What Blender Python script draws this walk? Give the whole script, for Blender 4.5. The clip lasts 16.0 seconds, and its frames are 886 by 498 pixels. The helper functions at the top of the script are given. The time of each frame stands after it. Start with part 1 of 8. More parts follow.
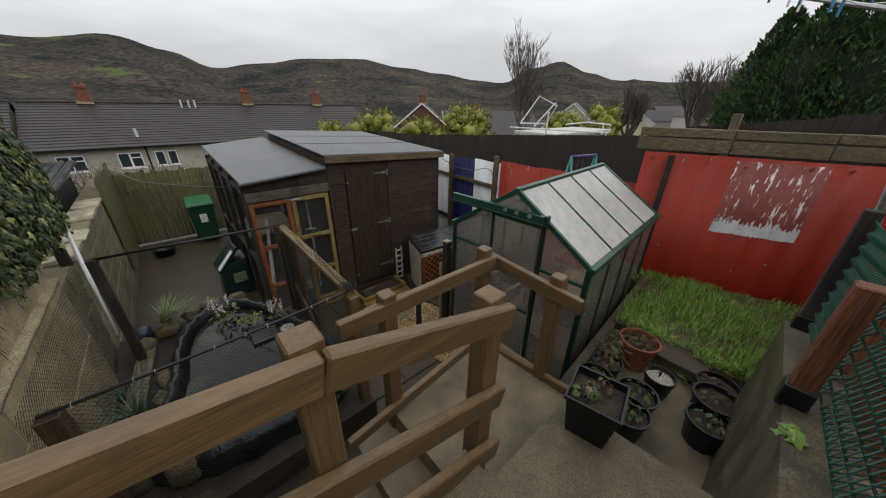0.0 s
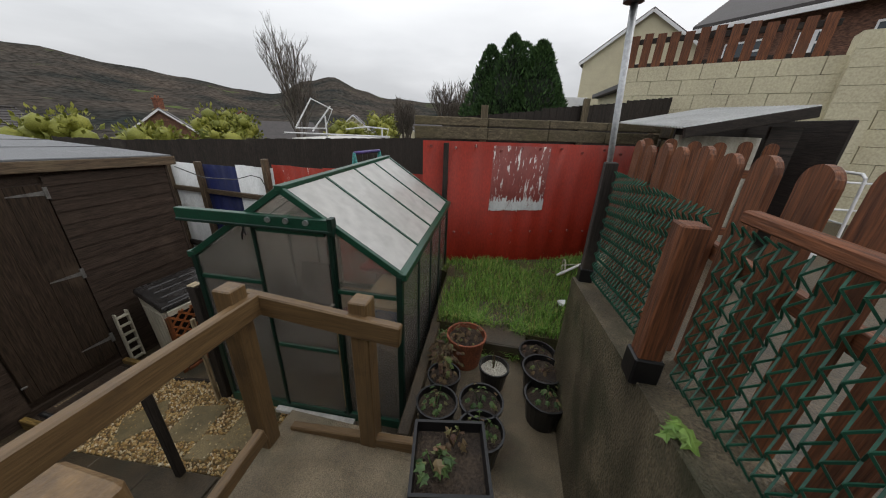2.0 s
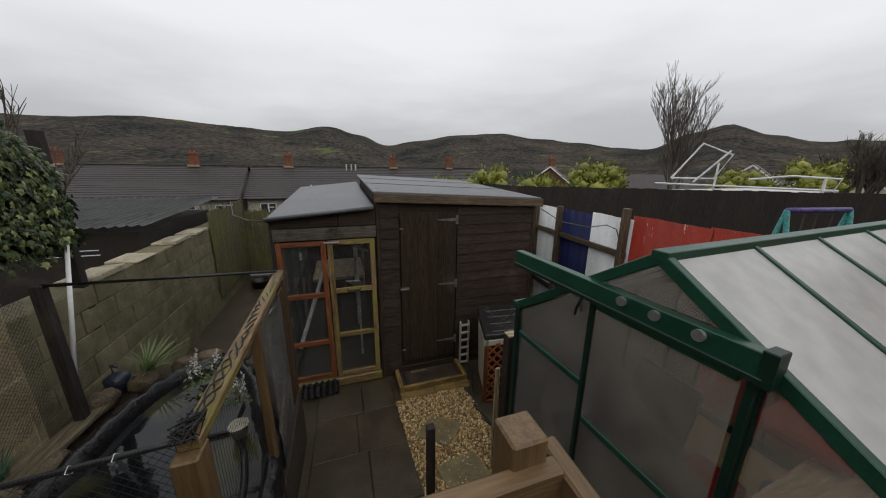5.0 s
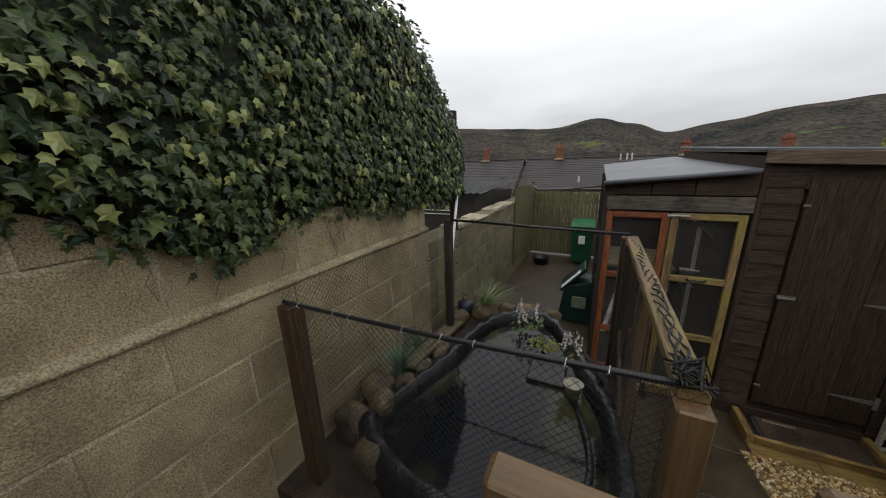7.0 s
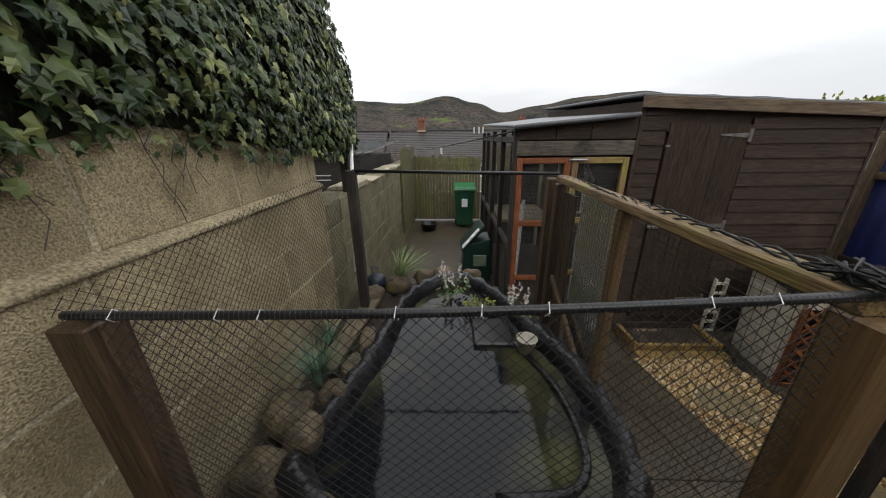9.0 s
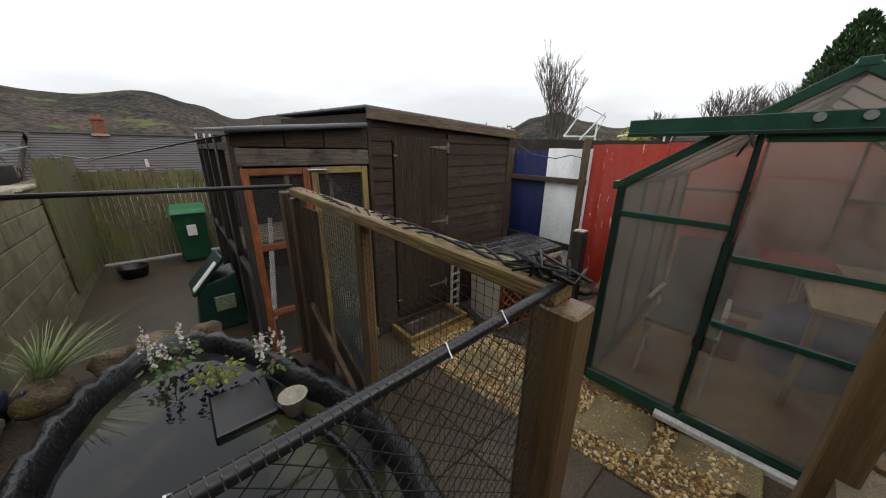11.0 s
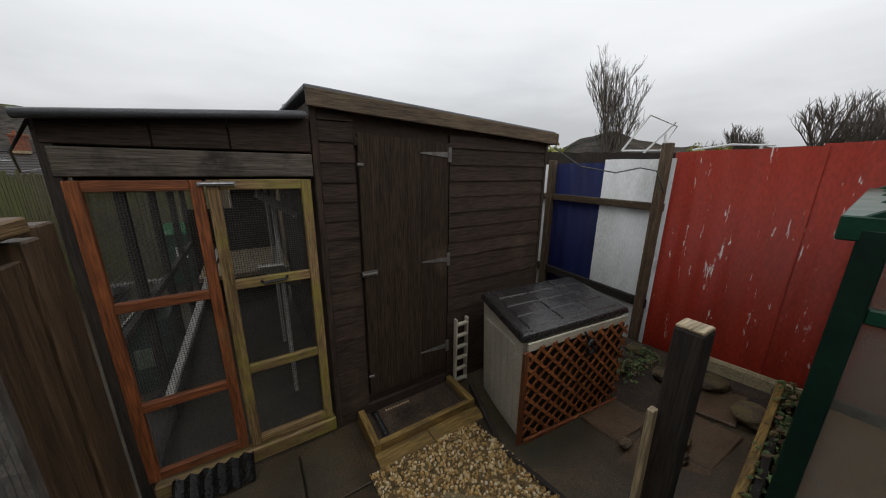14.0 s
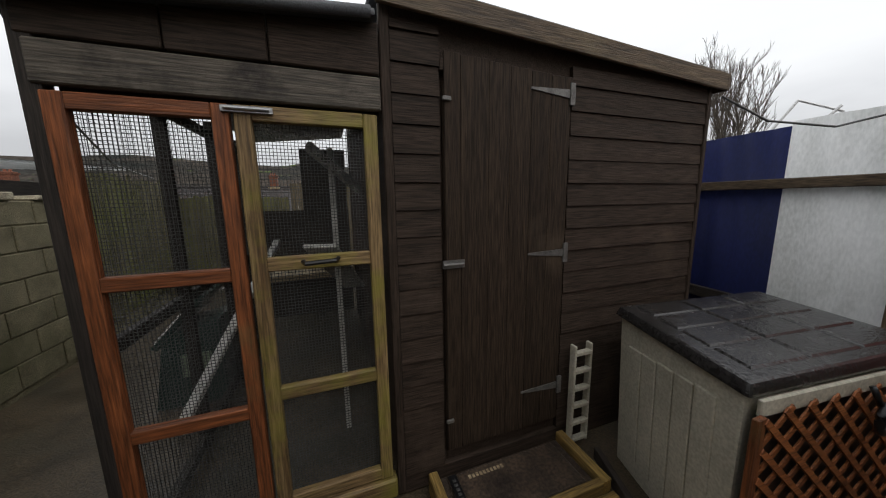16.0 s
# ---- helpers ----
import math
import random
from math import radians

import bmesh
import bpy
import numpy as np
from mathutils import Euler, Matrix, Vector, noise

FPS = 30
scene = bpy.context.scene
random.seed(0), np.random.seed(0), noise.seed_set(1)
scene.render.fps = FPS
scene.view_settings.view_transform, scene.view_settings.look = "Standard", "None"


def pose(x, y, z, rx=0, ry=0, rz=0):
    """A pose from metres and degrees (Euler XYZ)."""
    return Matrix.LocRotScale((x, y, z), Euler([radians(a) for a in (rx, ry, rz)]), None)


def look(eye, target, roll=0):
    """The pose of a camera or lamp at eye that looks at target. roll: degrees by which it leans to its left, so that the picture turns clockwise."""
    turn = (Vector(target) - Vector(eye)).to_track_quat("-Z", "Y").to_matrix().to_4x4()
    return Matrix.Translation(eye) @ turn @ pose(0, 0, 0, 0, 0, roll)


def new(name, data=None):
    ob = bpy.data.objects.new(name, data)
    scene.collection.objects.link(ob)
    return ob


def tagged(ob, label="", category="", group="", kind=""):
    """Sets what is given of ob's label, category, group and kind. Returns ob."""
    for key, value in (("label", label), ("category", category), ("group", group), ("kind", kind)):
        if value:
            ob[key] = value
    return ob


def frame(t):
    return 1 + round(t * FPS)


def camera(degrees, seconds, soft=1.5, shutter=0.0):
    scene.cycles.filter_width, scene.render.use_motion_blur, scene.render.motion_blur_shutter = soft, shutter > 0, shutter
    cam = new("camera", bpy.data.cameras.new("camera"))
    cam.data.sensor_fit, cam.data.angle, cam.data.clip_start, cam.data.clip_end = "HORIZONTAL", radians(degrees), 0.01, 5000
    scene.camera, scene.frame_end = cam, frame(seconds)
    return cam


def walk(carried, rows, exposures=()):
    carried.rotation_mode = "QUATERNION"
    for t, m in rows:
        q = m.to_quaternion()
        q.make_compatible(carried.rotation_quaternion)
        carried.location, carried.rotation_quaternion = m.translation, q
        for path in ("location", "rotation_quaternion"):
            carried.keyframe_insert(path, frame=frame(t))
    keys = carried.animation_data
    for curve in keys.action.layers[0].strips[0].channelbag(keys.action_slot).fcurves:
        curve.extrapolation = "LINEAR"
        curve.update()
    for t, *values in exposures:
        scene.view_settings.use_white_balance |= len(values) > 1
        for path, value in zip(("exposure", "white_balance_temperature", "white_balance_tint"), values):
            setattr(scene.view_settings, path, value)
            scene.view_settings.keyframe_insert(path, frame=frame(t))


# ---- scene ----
cam = camera(110.62, 16.0, soft=1.1)
PATH = [
    (0, (0.994, 0.637, 3.202), (2.198, 1.984, 2.346), 1.0),
    (0.5, (1.099, 0.708, 3.095), (2.569, 1.784, 2.269), 1.2),
    (1, (1.254, 0.797, 3.05), (2.902, 1.604, 2.255), 1.8),
    (1.5, (1.431, 0.858, 3.042), (3.202, 1.353, 2.257), 2.5),
    (2, (1.716, 0.86, 2.899), (3.529, 1.236, 2.142), 2.2),
    (2.5, (1.983, 0.922, 2.9), (3.804, 1.293, 2.16), 2.3),
    (3, (2.205, 1.052, 2.892), (4.053, 1.422, 2.223), 2.6),
    (3.5, (2.366, 1.145, 2.807), (4.072, 2.062, 2.31), 1.3),
    (4, (2.465, 1.285, 2.773), (3.956, 2.523, 2.279), 1.0),
    (4.5, (2.41, 1.453, 2.734), (3.693, 2.905, 2.237), 0.7),
    (5, (2.338, 1.551, 2.768), (2.955, 3.386, 2.265), 0.6),
    (5.2, (2.292, 1.585, 2.757), (2.621, 3.49, 2.243), -0.2),
    (6.2, (1.86, 1.70, 2.60), (1.36, 3.57, 2.08), -0.9),
    (7.3, (1.411, 1.803, 2.409), (0.506, 3.507, 1.883), -1.7),
    (7.5, (1.327, 1.885, 2.402), (0.442, 3.596, 1.863), -1.3),
    (8, (1.159, 1.918, 2.357), (0.384, 3.677, 1.802), -2.2),
    (8.5, (1.074, 2.017, 2.242), (0.603, 3.853, 1.603), -1.0),
    (9, (1.023, 2.095, 2.162), (0.962, 3.975, 1.482), -0.7),
    (9.5, (1.011, 2.134, 2.141), (1.129, 3.983, 1.39), -0.4),
    (10, (1.029, 2.298, 2.122), (1.554, 4.08, 1.382), -0.0),
    (10.2, (1.025, 2.349, 2.133), (1.899, 3.99, 1.396), 0.2),
    (11.2, (1.36, 2.34, 2.13), (2.63, 3.77, 1.53), 0.6),
    (11.8, (1.66, 2.40, 2.12), (3.07, 3.71, 1.57), 0.8),
    (12.3, (1.916, 2.583, 2.111), (3.411, 3.813, 1.609), 0.9),
    (12.5, (2.015, 2.616, 2.103), (3.527, 3.822, 1.592), 0.7),
    (13, (2.23, 2.72, 2.105), (3.434, 4.234, 1.595), 0.5),
    (13.5, (2.288, 2.871, 2.12), (3.342, 4.493, 1.615), 0.8),
    (14, (2.349, 3.044, 2.04), (3.385, 4.68, 1.541), 0.6),
    (14.5, (2.42, 3.19, 1.875), (3.20, 4.985, 1.46), -0.6),
    (15, (2.42, 3.33, 1.845), (3.153, 5.14, 1.427), -0.85),
    (15.5, (2.452, 3.556, 1.70), (3.20, 5.362, 1.288), -1.1),
    (16, (2.48, 3.75, 1.615), (3.154, 5.604, 1.296), -0.85),
]
walk(cam, [(t, look(eye, target, roll)) for t, eye, target, roll in PATH], [(0, 0.10), (2.5, 0.10), (3.5, 0.0), (5.2, -0.18), (7.3, 0.15), (8.5, 0.45), (10.2, 0.75), (12.3, -0.08), (14.5, -0.10), (16, 0.05)])

# ---- world and light: a low overcast sky over the valley ----
world = bpy.data.worlds.new("overcast")
scene.world = world
world.use_nodes = True
wn, wl = world.node_tree.nodes, world.node_tree.links
wn.clear()
w_out = wn.new("ShaderNodeOutputWorld")
w_bg = wn.new("ShaderNodeBackground")
w_sky = wn.new("ShaderNodeTexSky")
w_sky.sky_type = "NISHITA"
w_sky.sun_disc = False
w_sky.sun_elevation = radians(38)
w_sky.sun_rotation = radians(200)
w_sky.air_density, w_sky.dust_density = 2.0, 4.0
w_dim = wn.new("ShaderNodeVectorMath")
w_dim.operation = "SCALE"
w_dim.inputs["Scale"].default_value = 0.06
w_co = wn.new("ShaderNodeTexCoord")
w_map = wn.new("ShaderNodeMapping")
w_map.inputs["Scale"].default_value = (1.2, 1.2, 4.5)
w_noise = wn.new("ShaderNodeTexNoise")
w_noise.inputs["Scale"].default_value = 1.7
w_noise.inputs["Detail"].default_value = 6.0
w_noise.inputs["Roughness"].default_value = 0.5
w_sep = wn.new("ShaderNodeSeparateXYZ")
w_grad = wn.new("ShaderNodeValToRGB")
gr = w_grad.color_ramp
gr.elements[0].position, gr.elements[0].color = 0.0, (0.40, 0.415, 0.44, 1)
gr.elements[1].position, gr.elements[1].color = 0.55, (0.80, 0.81, 0.83, 1)
for p_, c_ in ((0.10, (0.44, 0.45, 0.475, 1)), (0.19, (0.60, 0.61, 0.635, 1)), (0.32, (0.74, 0.75, 0.77, 1))):
    e_ = gr.elements.new(p_)
    e_.color = c_
w_add = wn.new("ShaderNodeMath")
w_add.operation = "MULTIPLY_ADD"
w_add.inputs[1].default_value = 0.30
w_off = wn.new("ShaderNodeMath")
w_off.operation = "ADD"
w_sub = wn.new("ShaderNodeMath")
w_sub.operation = "SUBTRACT"
w_sub.inputs[1].default_value = 0.15
w_mix = wn.new("ShaderNodeMix")
w_mix.data_type = "RGBA"
w_mix.inputs[0].default_value = 0.90
wl.new(w_co.outputs["Generated"], w_map.inputs["Vector"])
wl.new(w_map.outputs["Vector"], w_noise.inputs["Vector"])
wl.new(w_co.outputs["Generated"], w_sep.inputs["Vector"])
wl.new(w_noise.outputs["Fac"], w_add.inputs[0])
wl.new(w_sep.outputs["Z"], w_sub.inputs[0])
wl.new(w_sub.outputs[0], w_add.inputs[2])
wl.new(w_add.outputs[0], w_grad.inputs["Fac"])
wl.new(w_sky.outputs["Color"], w_dim.inputs[0])
wl.new(w_dim.outputs[0], w_mix.inputs[6])
wl.new(w_grad.outputs["Color"], w_mix.inputs[7])
wl.new(w_mix.outputs[2], w_bg.inputs["Color"])
w_bg.inputs["Strength"].default_value = 1.4
wl.new(w_bg.outputs[0], w_out.inputs["Surface"])
sun_data = bpy.data.lights.new("sun", "SUN")
sun_data.energy, sun_data.angle, sun_data.color = 0.5, radians(40), (1.0, 0.97, 0.93)
sun = new("sun", sun_data)
sun.rotation_euler = (radians(42), 0, radians(20))

# ---- materials ----
def material(name, base, dark=None, rough=0.8, scale=(6, 6, 6), fine=60.0, bump=0.3, metal=0.0, spec=0.4, stain=None, stain_scale=1.2, stain_lo=0.5, stain_hi=0.7, random_piece=0.0, wave=0.0):
    """A surface with a coarse and a fine variation, an optional stain of its own colour and a fine relief."""
    m = bpy.data.materials.new(name)
    m.use_nodes = True
    n, l = m.node_tree.nodes, m.node_tree.links
    b = n["Principled BSDF"]
    b.inputs["Metallic"].default_value = metal
    b.inputs["Specular IOR Level"].default_value = spec
    co = n.new("ShaderNodeTexCoord")
    mp = n.new("ShaderNodeMapping")
    mp.inputs["Scale"].default_value = scale
    l.new(co.outputs["Object"], mp.inputs["Vector"])
    n1 = n.new("ShaderNodeTexNoise")
    n1.inputs["Scale"].default_value, n1.inputs["Detail"].default_value = 1.0, 5.0
    n1.inputs["Roughness"].default_value = 0.62
    n2 = n.new("ShaderNodeTexNoise")
    n2.inputs["Scale"].default_value, n2.inputs["Detail"].default_value = fine / max(scale), 3.0
    vec = mp.outputs["Vector"]
    if random_piece:
        oi = n.new("ShaderNodeObjectInfo")
        sc = n.new("ShaderNodeMath")
        sc.operation = "MULTIPLY"
        sc.inputs[1].default_value = 37.0
        l.new(oi.outputs["Random"], sc.inputs[0])
        ad = n.new("ShaderNodeVectorMath")
        ad.operation = "ADD"
        l.new(vec, ad.inputs[0])
        l.new(sc.outputs[0], ad.inputs[1])
        vec = ad.outputs[0]
    l.new(vec, n1.inputs["Vector"])
    l.new(vec, n2.inputs["Vector"])
    dark = dark or tuple(c * 0.55 for c in base)
    r1 = n.new("ShaderNodeValToRGB")
    r1.color_ramp.elements[0].position, r1.color_ramp.elements[1].position = 0.32, 0.68
    r1.color_ramp.elements[0].color, r1.color_ramp.elements[1].color = (*dark, 1), (*base, 1)
    l.new(n1.outputs["Fac"], r1.inputs["Fac"])
    mx = n.new("ShaderNodeMix")
    mx.data_type, mx.blend_type = "RGBA", "OVERLAY"
    mx.inputs[0].default_value = 0.55
    l.new(r1.outputs["Color"], mx.inputs[6])
    ct = n.new("ShaderNodeMapRange")
    ct.inputs["From Min"].default_value, ct.inputs["From Max"].default_value = 0.33, 0.67
    ct.inputs["To Min"].default_value, ct.inputs["To Max"].default_value = (0.08, 0.92) if bump >= 0.25 else (0.36, 0.64)
    l.new(n2.outputs["Fac"], ct.inputs["Value"])
    l.new(ct.outputs["Result"], mx.inputs[7])
    col = mx.outputs[2]
    if stain:
        n3 = n.new("ShaderNodeTexNoise")
        n3.inputs["Scale"].default_value, n3.inputs["Detail"].default_value = stain_scale, 6.0
        n3.inputs["Roughness"].default_value = 0.65
        l.new(co.outputs["Object"], n3.inputs["Vector"])
        r3 = n.new("ShaderNodeMapRange")
        r3.inputs["From Min"].default_value, r3.inputs["From Max"].default_value = stain_lo, stain_hi
        l.new(n3.outputs["Fac"], r3.inputs["Value"])
        m3 = n.new("ShaderNodeMix")
        m3.data_type = "RGBA"
        l.new(r3.outputs["Result"], m3.inputs[0])
        l.new(col, m3.inputs[6])
        m3.inputs[7].default_value = (*stain, 1)
        col = m3.outputs[2]
    if random_piece:
        hv = n.new("ShaderNodeHueSaturation")
        mr = n.new("ShaderNodeMapRange")
        mr.inputs["To Min"].default_value, mr.inputs["To Max"].default_value = 1 - random_piece, 1 + random_piece
        l.new(oi.outputs["Random"], mr.inputs["Value"])
        l.new(mr.outputs["Result"], hv.inputs["Value"])
        l.new(col, hv.inputs["Color"])
        col = hv.outputs["Color"]
    l.new(col, b.inputs["Base Color"])
    rr = n.new("ShaderNodeMapRange")
    rr.inputs["To Min"].default_value, rr.inputs["To Max"].default_value = max(rough - 0.16, 0.02), min(rough + 0.12, 1)
    l.new(n1.outputs["Fac"], rr.inputs["Value"])
    l.new(rr.outputs["Result"], b.inputs["Roughness"])
    if bump:
        bp = n.new("ShaderNodeBump")
        bp.inputs["Strength"].default_value, bp.inputs["Distance"].default_value = bump, 0.01
        sm = n.new("ShaderNodeMath")
        sm.operation = "ADD"
        l.new(n1.outputs["Fac"], sm.inputs[0])
        l.new(n2.outputs["Fac"], sm.inputs[1])
        l.new(sm.outputs[0], bp.inputs["Height"])
        l.new(bp.outputs["Normal"], b.inputs["Normal"])
    return m


def wood(name, base, dark, axis, rough=0.75, stain=None, stain_scale=2.0, stain_lo=0.55, stain_hi=0.75, random_piece=0.12, bump=0.35, spec=0.4):
    """Timber with its grain along one axis (0 x, 1 y, 2 z)."""
    sc = [38.0, 38.0, 38.0]
    sc[axis] = 2.2
    return material(name, base, dark, rough, tuple(sc), 150.0, bump, spec=spec, stain=stain, stain_scale=stain_scale, stain_lo=stain_lo, stain_hi=stain_hi, random_piece=random_piece)


AX = "xyz"
RAIL = [wood("rail_timber_" + a, (0.172, 0.106, 0.048), (0.098, 0.060, 0.028), i, 0.42, stain=(0.045, 0.030, 0.019), stain_scale=3.0, stain_lo=0.56, bump=0.22) for i, a in enumerate(AX)]
SHED = [wood("shed_boards_" + a, (0.046, 0.032, 0.024), (0.026, 0.018, 0.013), i, 0.74, stain=(0.078, 0.056, 0.041), stain_scale=1.6, bump=0.26, spec=0.18) for i, a in enumerate(AX)]
SHEDD = [wood("shed_door_" + a, (0.040, 0.027, 0.018), (0.023, 0.015, 0.010), i, 0.72, stain=(0.080, 0.058, 0.039), stain_scale=1.3, bump=0.26, spec=0.18) for i, a in enumerate(AX)]
HEADB = wood("worn_head_board", (0.110, 0.094, 0.074), (0.060, 0.050, 0.039), 0, 0.7, stain=(0.020, 0.015, 0.012), stain_scale=2.6, stain_lo=0.50, stain_hi=0.62)
FASCIA = [wood("fascia_timber_" + a, (0.125, 0.088, 0.052), (0.055, 0.036, 0.022), i, 0.65, stain=(0.16, 0.125, 0.07)) for i, a in enumerate(AX)]
RUNR = [wood("red_stained_timber_" + a, (0.235, 0.074, 0.024), (0.095, 0.032, 0.013), i, 0.55, stain=(0.15, 0.095, 0.038)) for i, a in enumerate(AX)]
RUNG = [wood("green_tinged_timber_" + a, (0.235, 0.158, 0.072), (0.105, 0.062, 0.028), i, 0.6, stain=(0.21, 0.20, 0.024), stain_scale=2.5, stain_lo=0.48) for i, a in enumerate(AX)]
DARKW = [wood("dark_fence_timber_" + a, (0.034, 0.026, 0.021), (0.014, 0.011, 0.009), i, 0.8, stain=(0.085, 0.070, 0.055), stain_scale=0.9, stain_lo=0.58) for i, a in enumerate(AX)]
MOSSW = [wood("mossy_fence_timber_" + a, (0.135, 0.120, 0.060), (0.052, 0.045, 0.024), i, 0.85, stain=(0.11, 0.125, 0.022), stain_scale=1.1, stain_lo=0.46) for i, a in enumerate(AX)]
SLEEP = [wood("weathered_plank_" + a, (0.155, 0.125, 0.078), (0.062, 0.048, 0.030), i, 0.85, stain=(0.075, 0.065, 0.028), stain_scale=1.0, stain_lo=0.48) for i, a in enumerate(AX)]
PICKET = [wood("picket_timber_" + a, (0.185, 0.066, 0.026), (0.085, 0.031, 0.015), i, 0.68, stain=(0.115, 0.052, 0.028)) for i, a in enumerate(AX)]
PALE = [wood("pale_timber_" + a, (0.42, 0.34, 0.22), (0.25, 0.19, 0.11), i, 0.6) for i, a in enumerate(AX)]
STEPW = [wood("step_timber_" + a, (0.29, 0.190, 0.055), (0.12, 0.072, 0.024), i, 0.6, stain=(0.085, 0.062, 0.030)) for i, a in enumerate(AX)]
DARKR = wood("dark_wet_timber", (0.085, 0.052, 0.028), (0.038, 0.024, 0.014), 2, 0.5, stain=(0.030, 0.022, 0.016), stain_scale=3.0, stain_lo=0.5)
M_STEPC = material("sandy_wet_concrete", (0.225, 0.178, 0.112), (0.120, 0.092, 0.056), 0.40, (5.0, 5.0, 5.0), 170.0, 0.7, spec=0.5, stain=(0.085, 0.078, 0.046), stain_scale=2.2, stain_lo=0.54, stain_hi=0.74)
M_WALLS = material("mossy_wall_concrete", (0.150, 0.122, 0.078), (0.050, 0.041, 0.026), 0.55, (4.0, 4.0, 2.2), 120.0, 0.9, stain=(0.040, 0.040, 0.022), stain_scale=3.2, stain_lo=0.48, stain_hi=0.66)
M_CONC = material("wet_concrete", (0.082, 0.061, 0.037), (0.034, 0.025, 0.015), 0.46, (3.5, 3.5, 3.5), 90.0, 0.5, stain=(0.045, 0.043, 0.030), stain_scale=1.3, stain_lo=0.50, stain_hi=0.72)
M_CONCB = material("block_wall_render", (0.42, 0.345, 0.205), (0.27, 0.215, 0.125), 0.9, (4, 4, 4), 160.0, 0.8, stain=(0.165, 0.135, 0.072), stain_scale=1.2, stain_lo=0.52, stain_hi=0.78, random_piece=0.06)
M_MORTAR = material("mortar_joint", (0.52, 0.46, 0.32), (0.27, 0.225, 0.145), 0.95, (5, 5, 5), 120.0, 0.6)
M_COPING = material("pale_coping_stone", (0.46, 0.41, 0.30), (0.24, 0.205, 0.14), 0.9, (6, 6, 6), 120.0, 0.8)
M_CONCY = material("mossy_yard_block", (0.235, 0.205, 0.125), (0.125, 0.108, 0.062), 0.9, (4, 4, 4), 150.0, 0.8, stain=(0.085, 0.085, 0.036), stain_scale=1.4, stain_lo=0.5, stain_hi=0.75, random_piece=0.06)
M_LEDGE = material("pale_ledge_mortar", (0.40, 0.335, 0.21), (0.22, 0.18, 0.105), 0.9, (6, 6, 6), 120.0, 0.8)
M_FELT = material("wet_roof_felt", (0.088, 0.092, 0.100), (0.060, 0.063, 0.070), 0.42, (1.2, 1.2, 1.2), 240.0, 0.25, spec=0.5)
M_GRASS_SOIL = material("soil_under_grass", (0.085, 0.085, 0.030), (0.050, 0.040, 0.020), 0.95, (5, 5, 5), 80.0, 0.8)
M_SOIL = material("wet_soil", (0.060, 0.042, 0.028), (0.024, 0.017, 0.012), 0.85, (9, 9, 9), 90.0, 1.0)
M_GRAVELBED = material("gravel_bed", (0.22, 0.155, 0.068), (0.09, 0.062, 0.030), 0.85, (30, 30, 30), 200.0, 1.0)
M_PEBBLE = material("wet_gravel_stone", (0.42, 0.265, 0.092), (0.17, 0.110, 0.048), 0.38, (14, 14, 14), 120.0, 0.2, spec=0.5)
M_SLAB = material("yellow_paving_slab", (0.255, 0.200, 0.100), (0.155, 0.118, 0.060), 0.55, (5, 5, 5), 130.0, 0.4, stain=(0.10, 0.082, 0.042), stain_scale=1.8)
M_GHFLOOR = material("dry_tan_floor", (0.48, 0.36, 0.20), (0.30, 0.21, 0.11), 0.8, (4, 4, 4), 90.0, 0.3, stain=(0.30, 0.13, 0.06), stain_scale=1.6, stain_lo=0.58)
M_LATH = wood("orange_brown_lath", (0.33, 0.115, 0.036), (0.18, 0.058, 0.020), 0, 0.5)
M_BEDSLAB = material("wet_brown_slab", (0.130, 0.082, 0.046), (0.060, 0.039, 0.023), 0.45, (6, 6, 6), 120.0, 0.5, stain=(0.060, 0.055, 0.028), stain_scale=3.0)
M_ALU = material("green_aluminium", (0.008, 0.062, 0.034), (0.006, 0.040, 0.024), 0.38, (8, 8, 8), 80.0, 0.05, spec=0.5)
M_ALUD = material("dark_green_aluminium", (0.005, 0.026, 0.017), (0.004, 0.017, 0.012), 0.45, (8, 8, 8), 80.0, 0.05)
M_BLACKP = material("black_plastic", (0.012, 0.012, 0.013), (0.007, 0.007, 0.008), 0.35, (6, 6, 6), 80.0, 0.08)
M_LINER = material("pond_liner", (0.010, 0.010, 0.012), (0.005, 0.005, 0.006), 0.32, (7, 7, 7), 40.0, 0.7)
M_STEEL = material("galvanised_steel", (0.42, 0.43, 0.44), (0.28, 0.29, 0.30), 0.38, (5, 5, 5), 60.0, 0.1, metal=0.8)
M_IRON = material("grey_hinge_iron", (0.20, 0.195, 0.185), (0.11, 0.105, 0.10), 0.5, (20, 20, 20), 100.0, 0.2, metal=0.5)


def node_material(name):
    m = bpy.data.materials.new(name)
    m.use_nodes = True
    return m, m.node_tree.nodes, m.node_tree.links


